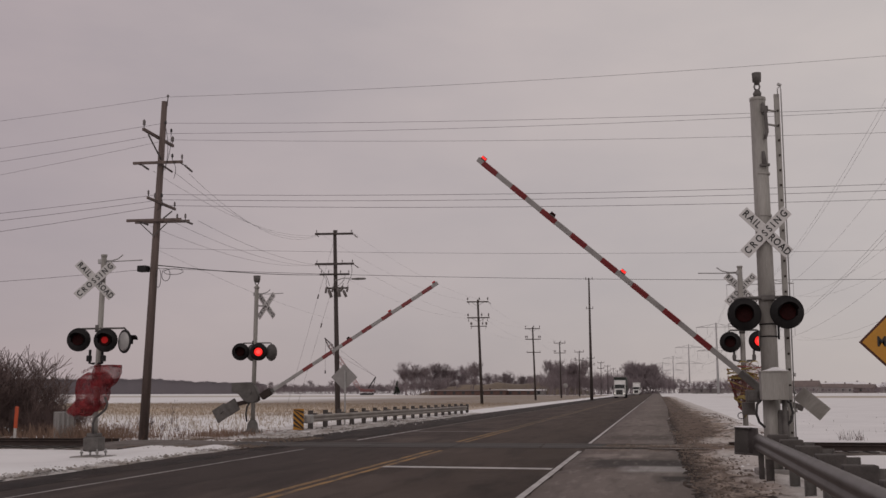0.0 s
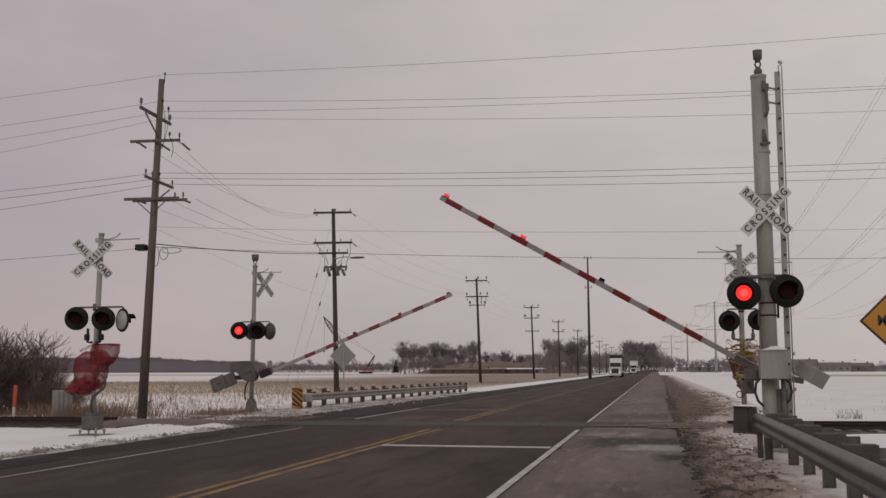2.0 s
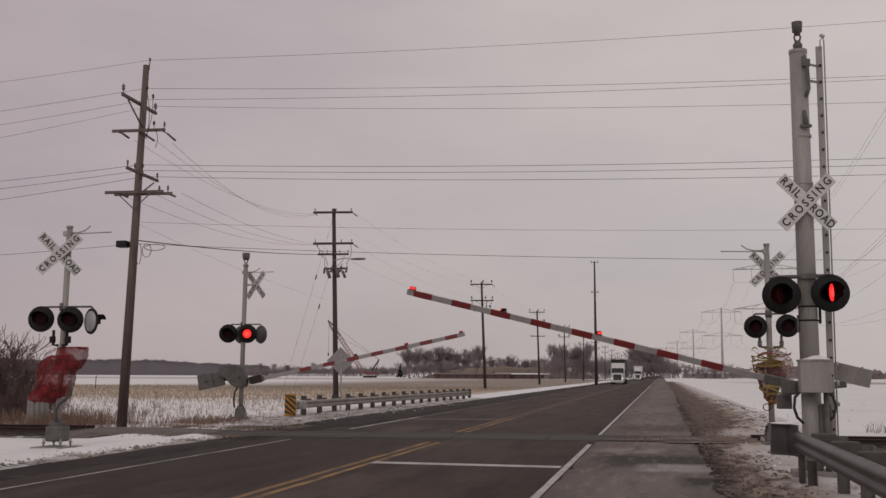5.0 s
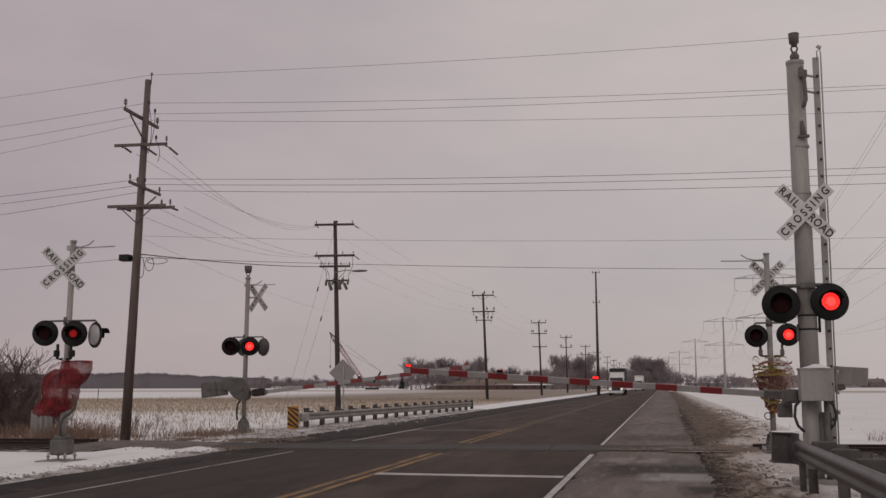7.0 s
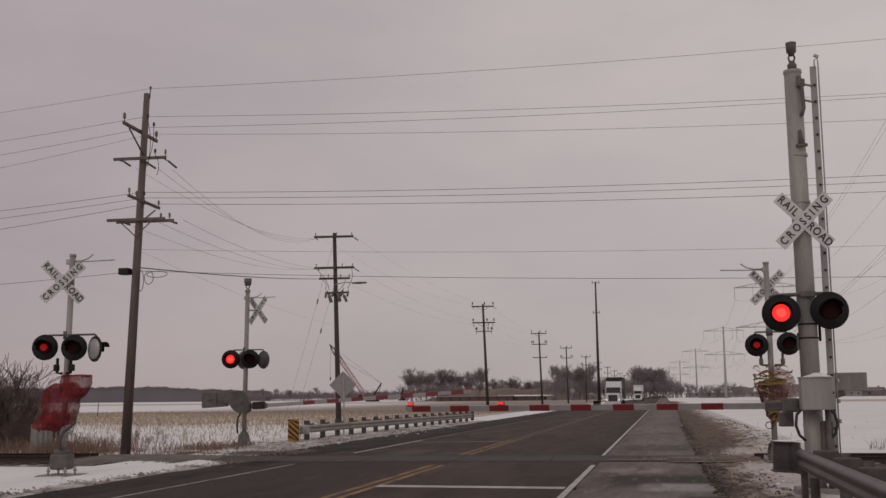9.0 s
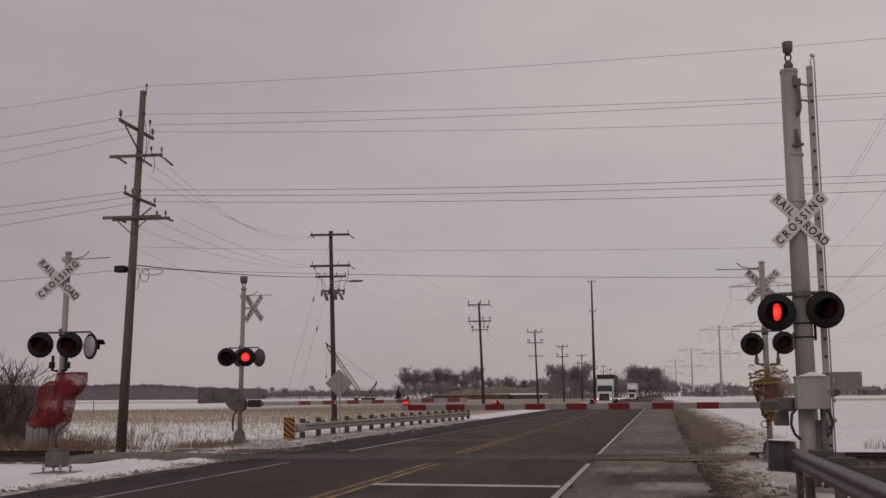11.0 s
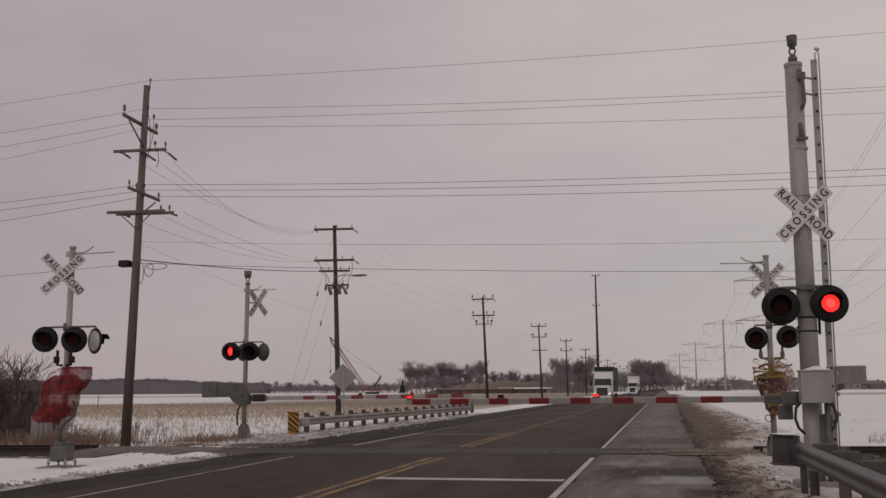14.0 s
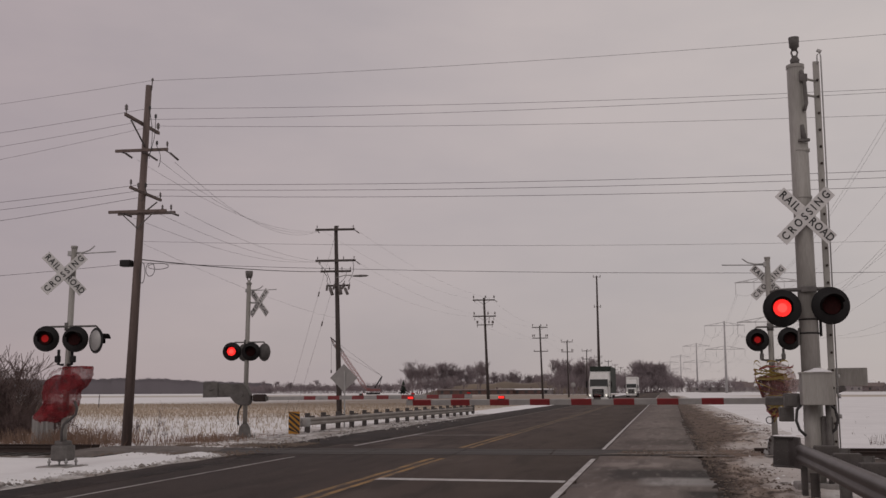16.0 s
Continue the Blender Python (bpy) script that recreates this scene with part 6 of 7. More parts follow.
for i, y in enumerate(pole_ys):
    h = 12.85
    lean = (-0.36, -0.45, -0.38, -0.2, 0.1, -0.2, 0.1, 0.0, 0.1, 0, 0, 0)[i]
    p = line_pole(PX + (0.18 if i == 0 else 0.65 if i == 1 else 0.65 if i == 2 else 0), y, h, lean, M["far_pole"])
    cross_bar(p, (lean * 0.96, -0.2, h - 0.28), (1, 0.12, 0.0), 2.7, 0.12, M["far_pole"], pins=(-0.92, 0.15, 0.92), drops=((-0.95, (0.3, -0.3, -0.25)), (0.95, (0.3, 0.3, -0.25))) if i < 2 else (), brace=i > 0, pin=(0.24, 0.045) if i == 0 else (0.52, 0.11))
    if i == 0:
        cross_bar(p, (lean * 0.83, -0.2, 10.45), (1, 0.1, 0), 2.75, 0.12, M["far_pole"], pins=(-0.9, 0.4, 0.92), drops=((-0.9, (0.3, -0.3, -0.2)), (0.95, (0.3, 0.3, -0.25))), brace=False)
        cross_bar(p, (lean * 0.77, -0.2, 9.72), (1, 0.1, 0), 2.1, 0.11, M["far_pole"], pins=(-0.9, -0.4, 0.4, 0.95), brace=False)
        for dx, dz, k in ((-0.62, 0.05, 0.75), (-0.36, -0.16, 1.1), (-0.12, 0.1, 0.7), (0.28, -0.1, 1.15), (0.52, 0.14, 0.8), (0.70, -0.2, 0.95), (0.92, 0.08, 0.7)):
            bm = bmesh.new()
            lathe(bm, [(0.0, -0.36), (0.10, -0.34), (0.11, 0.1), (0.08, 0.18), (0.03, 0.2), (0.03, 0.4), (0.0, 0.42)], 10, Matrix.Translation((lean * 0.68 + dx, -0.25, 8.62 + dz)) @ pose(0, 0, 0, 0, 25 * dz / 0.1 * 0.5, 0) @ Matrix.Scale(k, 4))
            part("cutout", bm, M["porcelain"], p)
        for x0, z0, x1, z1 in ((-0.62, 9.0, -0.95, 9.75), (0.28, 8.9, 0.75, 9.75), (0.92, 9.0, 1.2, 10.4), (-0.36, 8.9, -1.2, 10.3)):
            bm = bmesh.new()
            pipe(bm, [(lean * 0.7 + x0 + (x1 - x0) * u + 0.18 * math.sin(3.14 * u), -0.3, z0 + (z1 - z0) * u) for u in (0, 0.25, 0.5, 0.75, 1)], 0.018, 5)
            part("jumper_lead", bm, M["cable"], p)
        bm = bmesh.new()
        box(bm, (1.5, 0.1, 0.12), (lean * 0.68 + 0.1, -0.2, 8.75), bevel=0.01)
        part("equipment_arm", bm, M["far_pole"], p)
        bm = bmesh.new()
        pipe(bm, [(lean * 0.75, -0.1, 9.3), (0.4, -0.3, 9.42), (0.9, -0.4, 9.40)], 0.035, 8)
        part("lamp_bracket", bm, M["steel"], p)
        bm = bmesh.new()
        lathe(bm, [(0.0, -0.55), (0.09, -0.45), (0.14, 0.0), (0.11, 0.45), (0.0, 0.6)], 12, pose(1.5, -0.45, 9.34, 0, 90, 0) @ Matrix.Scale(0.6, 4, (1, 0, 0)))
        part("street_lamp", bm, M["cast"], p, "grey cobra-head street lamp")
        for gx0, gz, gx1 in ((-0.4, 12.2, -1.75), (-0.35, 9.3, -1.1)):
            bm = bmesh.new()
            rod(bm, (gx0, 0, gz), (gx1, -6, 0.0), 0.007, n=4)
            part("guy_wire", bm, M["wire"], p)
            bm = bmesh.new()
            q = Vector((gx0, 0, gz)).lerp(Vector((gx1, -6, 0)), 0.33)
            rod(bm, q, q - Vector((0.05, 0.05, 0.3)), 0.05, n=6)
            part("guy_strain", bm, M["porcelain"], p)
    elif i == 1:
        cross_bar(p, (lean * 0.8, -0.2, 10.6), (1, 0.1, 0), 2.8, 0.12, M["far_pole"], pins=(-0.9, 0.3, 0.9), drops=((-0.85, (0, 0, -0.5)), (0.4, (0, 0, -0.5)), (0.8, (0, 0, -0.45))), brace=True, pin=(0.5, 0.11))
        cross_bar(p, (lean * 0.74, -0.2, 9.55), (1, 0.1, 0), 2.0, 0.08, M["far_pole"], pins=(-0.95, -0.85, 0.5, 0.9, 1.0), drops=((-0.9, (0, 0, -0.3)), (0.9, (0, 0, -0.3))), brace=False, pin=(0.5, 0.10))
    else:
        cross_bar(p, (lean * 0.8, -0.2, 10.7 if i == 2 else 10.3), (1, 0.1, 0), 2.7, 0.12, M["far_pole"], pins=(-0.95, -0.75, 0.75, 0.95), brace=False, pin=(0.62, 0.12))
        if i == 2:
            cross_bar(p, (lean * 0.6, -0.2, 8.4), (1, 0.1, 0), 2.5, 0.11, M["far_pole"], pins=(-0.9, 0.9), brace=False)
for i in range(7):
    y0, y1 = pole_ys[i], pole_ys[i + 1]
    for dx, z in ((-1.2, 12.8), (1.2, 12.8), (-1.2, 10.6), (1.2, 10.6)):
        wire("overhead_wire", sagging((PX + dx - 0.3, y0, z), (PX + dx - 0.3, y1, z), 0.8), 0.0045, M["thin_wire"], "thin wire between the roadside poles")
for (dx, z0), (ex, z1), s in (((-0.1, 9.42), (-1.45, 12.55), 0.75), ((0.70, 9.36), (-1.35, 12.55), 0.95), ((1.25, 9.28), (-1.25, 12.6), 1.15), ((-0.15, 7.45), (-1.2, 10.5), 0.6), ((0.7, 7.58), (0.3, 10.5), 0.7), ((1.65, 7.58), (1.1, 10.5), 0.7)):
    wire("overhead_wire", sagging(LP + Vector((dx, 0.3, z0)), (PX + ex, 69, z1), s), 0.006, M["thin_wire"], "thin wire slung between two utility poles")
wire("overhead_wire", sagging(LP + Vector((0.3, 0.1, 6.55)), (PX - 0.2, 69, 6.6), 0.25), 0.004, M["thin_wire"], "thin wire slung between two utility poles")
wire("overhead_cable", sagging(LP + Vector((0.3, 0.1, 6.02)), (PX - 0.1, 68.8, 9.72), 0.15), 0.022, M["cable"], "thick black communications cable between poles")

tall = thing("radio_pole", pose(-11.6, 190, 0), "tall slim dark pole with small antennas", "pole")
bm = bmesh.new()
rod(bm, (0.45, 0, 0), (0.37, 0, 21.7), 0.30, 0.13, 12)
part("pole", bm, M["far_pole"], tall)
for z, w in ((21.5, 1.3), (16.2, 1.2)):
    bm = bmesh.new()
    box(bm, (w, 0.1, 0.12), (0.4, 0, z), bevel=0.01)
    for s in (-1, 1):
        box(bm, (0.16, 0.16, 0.5), (0.4 + s * w * 0.45, 0, z + 0.1), bevel=0.02)
    part("antenna_arm", bm, M["tower"], tall)

# transmission line on the right
tower_ys = [86, 298, 500, 735, 980, 1180]
tower_xs = [28.9, 28.3, 27.2, 21.4, 14.5, 6.2]
tower0 = None
for TX, y in zip(tower_xs, tower_ys):
    if tower0 is None:
        tower0 = thing("transmission_tower", pose(TX, y, 0), "grey steel transmission pole with two wide crossarms", "transmission tower", "transmission towers")
        bm = bmesh.new()
        rod(bm, (0, 0, -0.3), (0, 0, 32.2), 0.65, 0.30, 10)
        part("shaft", bm, M["tower"], tower0)
        for z, w in ((30.2, 17.8), (19.5, 17.6)):
            bm = bmesh.new()
            rod(bm, (-w / 2, 0, z), (w / 2, 0, z), 0.11, n=6)
            for s in (-1, 1):
                rod(bm, (s * w / 2, 0, z), (0, 0, z + 1.6), 0.09, n=5)
                rod(bm, (s * w / 4, 0, z), (s * w / 8, 0, z + 1.2), 0.07, n=5)
                rod(bm, (s * w / 4, 0, z), (s * w / 2.6, 0, z + 0.37), 0.07, n=5)
            part("crossarm", bm, M["tower"], tower0)
            for u in (-0.49, 0.49, -0.22, 0.22):
                bm = bmesh.new()
                rod(bm, (u * w, 0, z), (u * w, 0, z - 3.2), 0.06, n=6)
                part("insulator_string", bm, M["tower"], tower0)
    else:
        copy_thing(tower0, pose(TX, y, 0))
for (x, z, s) in ((-8.7, 27.0, 6), (-8.3, 27.0, 6), (-3.9, 27.0, 6), (3.9, 27.0, 6), (8.7, 27.0, 6), (-8.6, 16.3, 5), (-8.2, 16.3, 5), (-3.9, 16.3, 5), (3.9, 16.3, 5), (8.6, 16.3, 5)):
    for k in range(5):
        y0, y1 = tower_ys[k], tower_ys[k + 1]
        wire("transmission_wire", sagging((tower_xs[k] + x, y0, z), (tower_xs[k + 1] + x, y1, z), s, 22), 0.014 if k == 0 else 0.02, M["thin_wire"], "pale high-voltage conductor between towers", "transmission wires")
    wire("transmission_wire", sagging((28.9 + x, 86, z), (29.5 + x, -120, z), s, 18), 0.02, M["thin_wire"], "pale high-voltage conductor between towers", "transmission wires")


# ---- trees, shrubs, dry plants ----
def branchy(seed, height, levels=4, spread=0.55, kids=(4, 4, 4, 3), r=0.16, trunk=0.25, stems=1, thin=0.012):
    """Vertices and faces of a bare tree: forked, tapered limbs down to twigs."""
    rg = random.Random(seed)
    vs, fs = [], []

    def limb(a, d, length, r0, r1, n):
        b = a + d * length
        u = d.orthogonal().normalized()
        w = d.cross(u)
        k = len(vs)
        for p, rr in ((a, r0), (b, r1)):
            for i in range(n):
                t = 6.2832 * i / n
                vs.append(p + (u * math.cos(t) + w * math.sin(t)) * rr)
        for i in range(n):
            fs.append((k + i, k + (i + 1) % n, k + n + (i + 1) % n, k + n + i))
        return b

    def grow(a, d, length, r0, level):
        r1 = max(thin, r0 * 0.62)
        segs = 2 if level < 2 else 1
        pts = [a]
        dd = d
        for s in range(segs):
            dd = (dd + Vector((rg.gauss(0, 0.12), rg.gauss(0, 0.12), 0.06))).normalized()
            pts.append(limb(pts[-1], dd, length / segs, r0 + (r1 - r0) * s / segs, r0 + (r1 - r0) * (s + 1) / segs, 5 if level == 0 else 3))
        if level >= levels:
            return
        for i in range(kids[min(level, len(kids) - 1)]):
            t = rg.uniform(0.35, 1.0)
            p = pts[0].lerp(pts[-1], t) if segs == 1 else (pts[1].lerp(pts[2], (t - 0.5) * 2) if t > 0.5 else pts[0].lerp(pts[1], t * 2))
            side = Vector((rg.gauss(0, 1), rg.gauss(0, 1), rg.gauss(0.15, 0.35))).normalized()
            nd = (dd * (1 - spread) + side * spread + Vector((0, 0, 0.18))).normalized()
            grow(p, nd, length * rg.uniform(0.5, 0.78), r1 * rg.uniform(0.55, 0.85), level + 1)

    for s in range(stems):
        lean = Vector((rg.gauss(0, 0.10 if stems == 1 else 0.40), rg.gauss(0, 0.10 if stems == 1 else 0.40), 1)).normalized()
        at = Vector((0, 0, 0)) if stems == 1 else Vector((rg.gauss(0, 0.35), rg.gauss(0, 0.35), 0))
        grow(at, lean, height * (0.42 if stems == 1 else rg.uniform(0.30, 0.5)), r * (1 if stems == 1 else rg.uniform(0.5, 1)), 0)
    zmax = max(v.z for v in vs)
    k = height / zmax
    return [(v.x * k, v.y * k, v.z * k) for v in vs], fs


def plant_mesh(name, mat, *a, **kw):
    vs, fs = branchy(*a, **kw)
    me = bpy.data.meshes.new(name)
    me.from_pydata(vs, [], fs)
    me.materials.append(mat)
    return me


# the thicket beyond the track
shrubs = [plant_mesh("shrub", M["shrub"], 40 + i, 1.0, levels=3, spread=0.5, kids=(4, 4, 3), r=0.012, stems=26, thin=0.0028) for i in range(3)]
srng = random.Random(9)
for i in range(26):
    x, y = -23.2 - 0.42 * i + srng.uniform(-0.3, 0.3), 33.0 + srng.uniform(0, 4.5) + 0.1 * i
    s = min(3.8, 1.5 + 0.30 * i) * srng.uniform(0.88, 1.08)
    o = new("shrub", shrubs[i % 3])
    o.matrix_basis = pose(x, y, -0.05, 0, 0, srng.uniform(0, 360)) @ Matrix.Diagonal((s * 1.05, s * 1.05, s, 1))
    tagged(o, "tall leafless dark shrub beside the track", "shrub", "thicket shrubs")
for i in range(5):
    x, y, s = -23.2 + 0.26 * i, 34.2 + srng.uniform(0, 2.2), srng.uniform(1.1, 1.6)
    o = new("shrub", shrubs[i % 3])
    o.matrix_basis = pose(x, y, -0.05, 0, 0, srng.uniform(0, 360)) @ Matrix.Diagonal((s * 1.1, s * 1.1, s, 1))
    tagged(o, "low leafless dark shrub at the thicket's edge", "shrub", "thicket shrubs")
sapling = plant_mesh("sapling", M["shrub"], 51, 1.0, levels=3, spread=0.42, kids=(4, 4, 3), r=0.010, stems=4, thin=0.0030)
for x, y, s in ((-18.25, 35.4, 1.45), (-17.95, 35.7, 0.95), (-17.2, 35.2, 0.7), (-19.3, 34.8, 0.8)):
    o = new("shrub", sapling)
    o.matrix_basis = pose(x, y, -0.03, 0, 0, 70 * s) @ Matrix.Diagonal((s * 0.8, s * 0.8, s, 1))
    tagged(o, "slim leafless sapling among dry grass", "shrub", "thicket shrubs")

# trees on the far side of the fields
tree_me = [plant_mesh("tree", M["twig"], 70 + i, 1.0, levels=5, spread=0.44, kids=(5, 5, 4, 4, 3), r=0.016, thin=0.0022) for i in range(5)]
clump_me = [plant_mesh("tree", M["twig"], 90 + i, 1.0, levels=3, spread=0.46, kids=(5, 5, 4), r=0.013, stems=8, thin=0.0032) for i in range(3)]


def tree(px, D, h, wide=1.0, clump=False):
    """px: sideways bearing as a slope against the road; D metres away along the road."""
    x = px * D
    o = new("tree", (clump_me if clump else tree_me)[srng.randrange(3 if clump else 5)])
    o.matrix_basis = pose(x, D, -0.1, 0, 0, srng.uniform(0, 360)) @ Matrix.Diagonal((h * wide * 0.8, h * wide * 0.8, h, 1))
    tagged(o, "bare winter tree at the far edge of the fields", "tree", "distant trees")


def bearings(a, b, n, D, h0, h1, wide=1.0, clump=False, depth=0.10):
    for i in range(n):
        u = (i + srng.uniform(0.1, 0.9)) / n
        tree(a + (b - a) * u, D * (1 + srng.uniform(-depth, depth)), srng.uniform(h0, h1), wide, clump)


def bear(px):
    """The slope x / y of a column of the reference view against the road's end."""
    return math.tan(radians(-11.574) + math.atan((px - 784) / 1893.0))


bearings(bear(722), bear(862), 20, 470, 12, 15, 1.25)
bearings(bear(728), bear(862), 14, 480, 7, 9.5, 1.5, True)
bearings(bear(868), bear(968), 16, 520, 8, 11.5, 1.3)
bearings(bear(870), bear(970), 10, 515, 5, 7, 1.5, True)
bearings(bear(980), bear(1042), 12, 430, 12.0, 15.0, 1.1)
bearings(bear(975), bear(1048), 10, 440, 9, 11.5, 1.4, True)
bearings(bear(1045), bear(1115), 16, 560, 9, 12, 1.3, True)
bearings(bear(1122), bear(1172), 14, 640, 16, 19, 1.2)
bearings(bear(1122), bear(1175), 12, 640, 11, 14, 1.6, True)
bearings(bear(1176), bear(1215), 8, 700, 7, 11, 1.2, True)
bearings(bear(1240), bear(1300), 8, 610, 6, 9, 1.4, True)
bearings(bear(1300), bear(1700), 34, 600, 2.5, 5.6, 1.7, True, 0.10)
bearings(bear(440), bear(722), 64, 760, 4.5, 8.5, 2.1, True, 0.06)
bearings(bear(450), bear(640), 6, 740, 9, 12, 1.2)

# conifer by the woods
bm = bmesh.new()
rg = random.Random(3)
rod(bm, (0, 0, 0), (0, 0, 6.5), 0.15, 0.03, 6)
for i in range(220):
    z = 0.6 + 6.0 * (i / 220)
    a, r = rg.uniform(0, 6.28), (1 - i / 225) * 2.4 * rg.uniform(0.6, 1.05)
    p, q = Vector((0, 0, z + 0.25)), Vector((r * math.cos(a), r * math.sin(a), z - 0.3))
    s = Vector((-math.sin(a), math.cos(a), 0)) * 0.28
    bm.faces.new([bm.verts.new(v) for v in (p, q - s, q + Vector((0, 0, -0.15)), q + s)])
solid("conifer", bm, M["conifer"], "small dark conifer at the edge of the woods", "tree", pose(bear(713) * 470, 470, 0))

# long woods on the left horizon
vs, fs = [], []
for i in range(26000):
    u = rg.random()
    D = 800 * (1 + rg.uniform(-0.002, 0.002))
    x = (bear(-260) + (bear(480) - bear(-260)) * u) * D
    h = (15.0 - 6.0 * max(0, (u - 0.72) / 0.28)) * (0.74 + 0.09 * noise.noise(Vector((u * 22, 0, 0))) + 0.07 * noise.noise(Vector((u * 75, 3, 0))) + 0.14 * rg.random() ** 2)
    k = len(vs)
    w = rg.uniform(0.15, 0.55)
    s = rg.gauss(0, 1.1)
    vs += [(x - w, D, 0), (x + w, D, 0), (x + s + w * 0.8, D, h * 0.75), (x + s, D, h), (x + s - w * 0.8, D, h * 0.7)]
    fs.append(tuple(range(k, k + 5)))
me = bpy.data.meshes.new("far_woods")
me.from_pydata(vs, [], fs)
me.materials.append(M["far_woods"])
tagged(new("far_woods", me), "long grey belt of bare woods on the horizon", "woods", kind="stuff")


def blades(name, count, place, h, w, mat, label, category, lean=0.3):
    vs, fs = [], []
    for _ in range(count):
        x, y, z = place()
        hh, a = rng.uniform(*h), rng.uniform(0, 3.14)
        dx, dy = math.cos(a) * w, math.sin(a) * w
        ex, ey = rng.gauss(0, lean) * hh, rng.gauss(0, lean) * hh
        k = len(vs)
        vs += [(x - dx, y - dy, z - 0.05), (x + dx, y + dy, z - 0.05), (x + ex + dx * 0.4, y + ey + dy * 0.4, z + hh), (x + ex - dx * 0.4, y + ey - dy * 0.4, z + hh)]
        fs.append((k, k + 1, k + 2, k + 3))
    me = bpy.data.meshes.new(name)
    me.from_pydata(vs, [], fs)
    me.materials.append(mat)
    return tagged(new(name, me), label, category, kind="stuff")


def field(y0, y1, x0, x1):
    y = rng.uniform(y0, y1)
    x = round(rng.uniform(x0, x1) / 0.76) * 0.76 + rng.gauss(0, 0.08)
    return x, y, 0.0


blades("corn_stubble", 9000, lambda: field(37, 82, -75, -16.4), (0.05, 0.30), 0.02, M["stubble"], "broken corn stubble standing out of the snow", "stubble")
blades("corn_stubble", 26000, lambda: field(66, 141, -125, -17), (0.06, 0.22), 0.035, M["stubble"], "dense tan corn stubble", "stubble")
blades("dry_grass", 1700, lambda: (-19.6 + rng.gauss(0, 1.2), 33.0 + rng.gauss(0, 0.9), 0.0), (0.12, 0.55), 0.012, M["grass"], "tall brown dry grass along the track", "grass", 0.35)
blades("dry_grass", 1000, lambda: (-26 + rng.gauss(0, 3), 32.4 + rng.gauss(0, 0.7), 0.0), (0.15, 0.6), 0.012, M["grass"], "tall brown dry grass along the track", "grass", 0.35)
blades("dry_grass", 1000, lambda: (-15.6 + rng.gauss(0, 0.8), 35.5 + rng.gauss(0, 1.6), 0.0), (0.06, 0.28), 0.012, M["grass"], "tufts of brown grass by the signal's foot", "grass", 0.4)
blades("dry_weeds", 130, lambda: (rng.choice((6.4, 6.9, 9.3, 9.8, 10.4)) + rng.gauss(0, 0.16), 36.5 + rng.gauss(0, 0.5), 0.0), (0.06, 0.30), 0.010, M["shrub"], "dark dry weeds poking through the snow", "weeds", 0.4)
blades("dry_weeds", 60, lambda: (rng.uniform(5, 14), rng.uniform(34, 70), 0.0), (0.04, 0.16), 0.010, M["shrub"], "dark dry weeds poking through the snow", "weeds", 0.4)

# small things by the thicket and the signal
mk = thing("marker_post", pose(-21.55, 31.6, 0, 4, 5, 0), "slim orange plastic marker post with a white foot", "marker post")
bm = bmesh.new()
box(bm, (0.13, 0.05, 0.75), (0, 0, 0.78), bevel=0.015)
part("upper_sleeve", bm, M["orange"], mk)
bm = bmesh.new()
box(bm, (0.10, 0.04, 0.55), (0, 0, 0.20), bevel=0.01)
part("foot", bm, M["white_sheet"], mk)
bm = bmesh.new()
rings = []
for i in range(25):
    z = -0.05 + 1.0 * i / 24
    rings.append([(0.30 * math.cos(a) * (1 + 0.16 * math.cos(12 * a)), 0.30 * math.sin(a) * (1 + 0.16 * math.cos(12 * a)), z) for a in [2 * math.pi * k / 64 for k in range(65)]])
quad_sheet(bm, rings)
bm.faces.new([v for v in bm.verts[-65:-1]]) if bm.verts.ensure_lookup_table() is None else None
solid("corrugated_casing", bm, M["sign_back"], "upright galvanised corrugated casing in the snow", "casing", pose(-20.3, 32.6, 0))


bm = bmesh.new()
box(bm, (0.07, 0.07, 1.5), (0, 0, 0.65), bevel=0.015)
rod(bm, (0, 0, 1.38), (0, 0, 1.46), 0.03, 0.015, 6)
solid("fence_post", bm, M["far_pole"], "lone weathered timber post in the snowy field", "post", pose(-60.6, 108, 0, 0, 2, 0))
rsign = thing("road_sign", pose(-16.6, 200, 0), "bare grey back of a round road sign on a thin post", "road sign")
bm = bmesh.new()
lathe(bm, [(0.0, -0.012), (0.44, -0.012), (0.455, 0.0), (0.44, 0.012), (0.0, 0.012)], 24, pose(0, 0, 2.6, 90, 0, 0))
part("sign_plate", bm, M["sign_back"], rsign)
bm = bmesh.new()
box(bm, (0.07, 0.05, 2.9), (0, 0.05, 1.4), bevel=0.006)
part("post", bm, M["steel"], rsign)


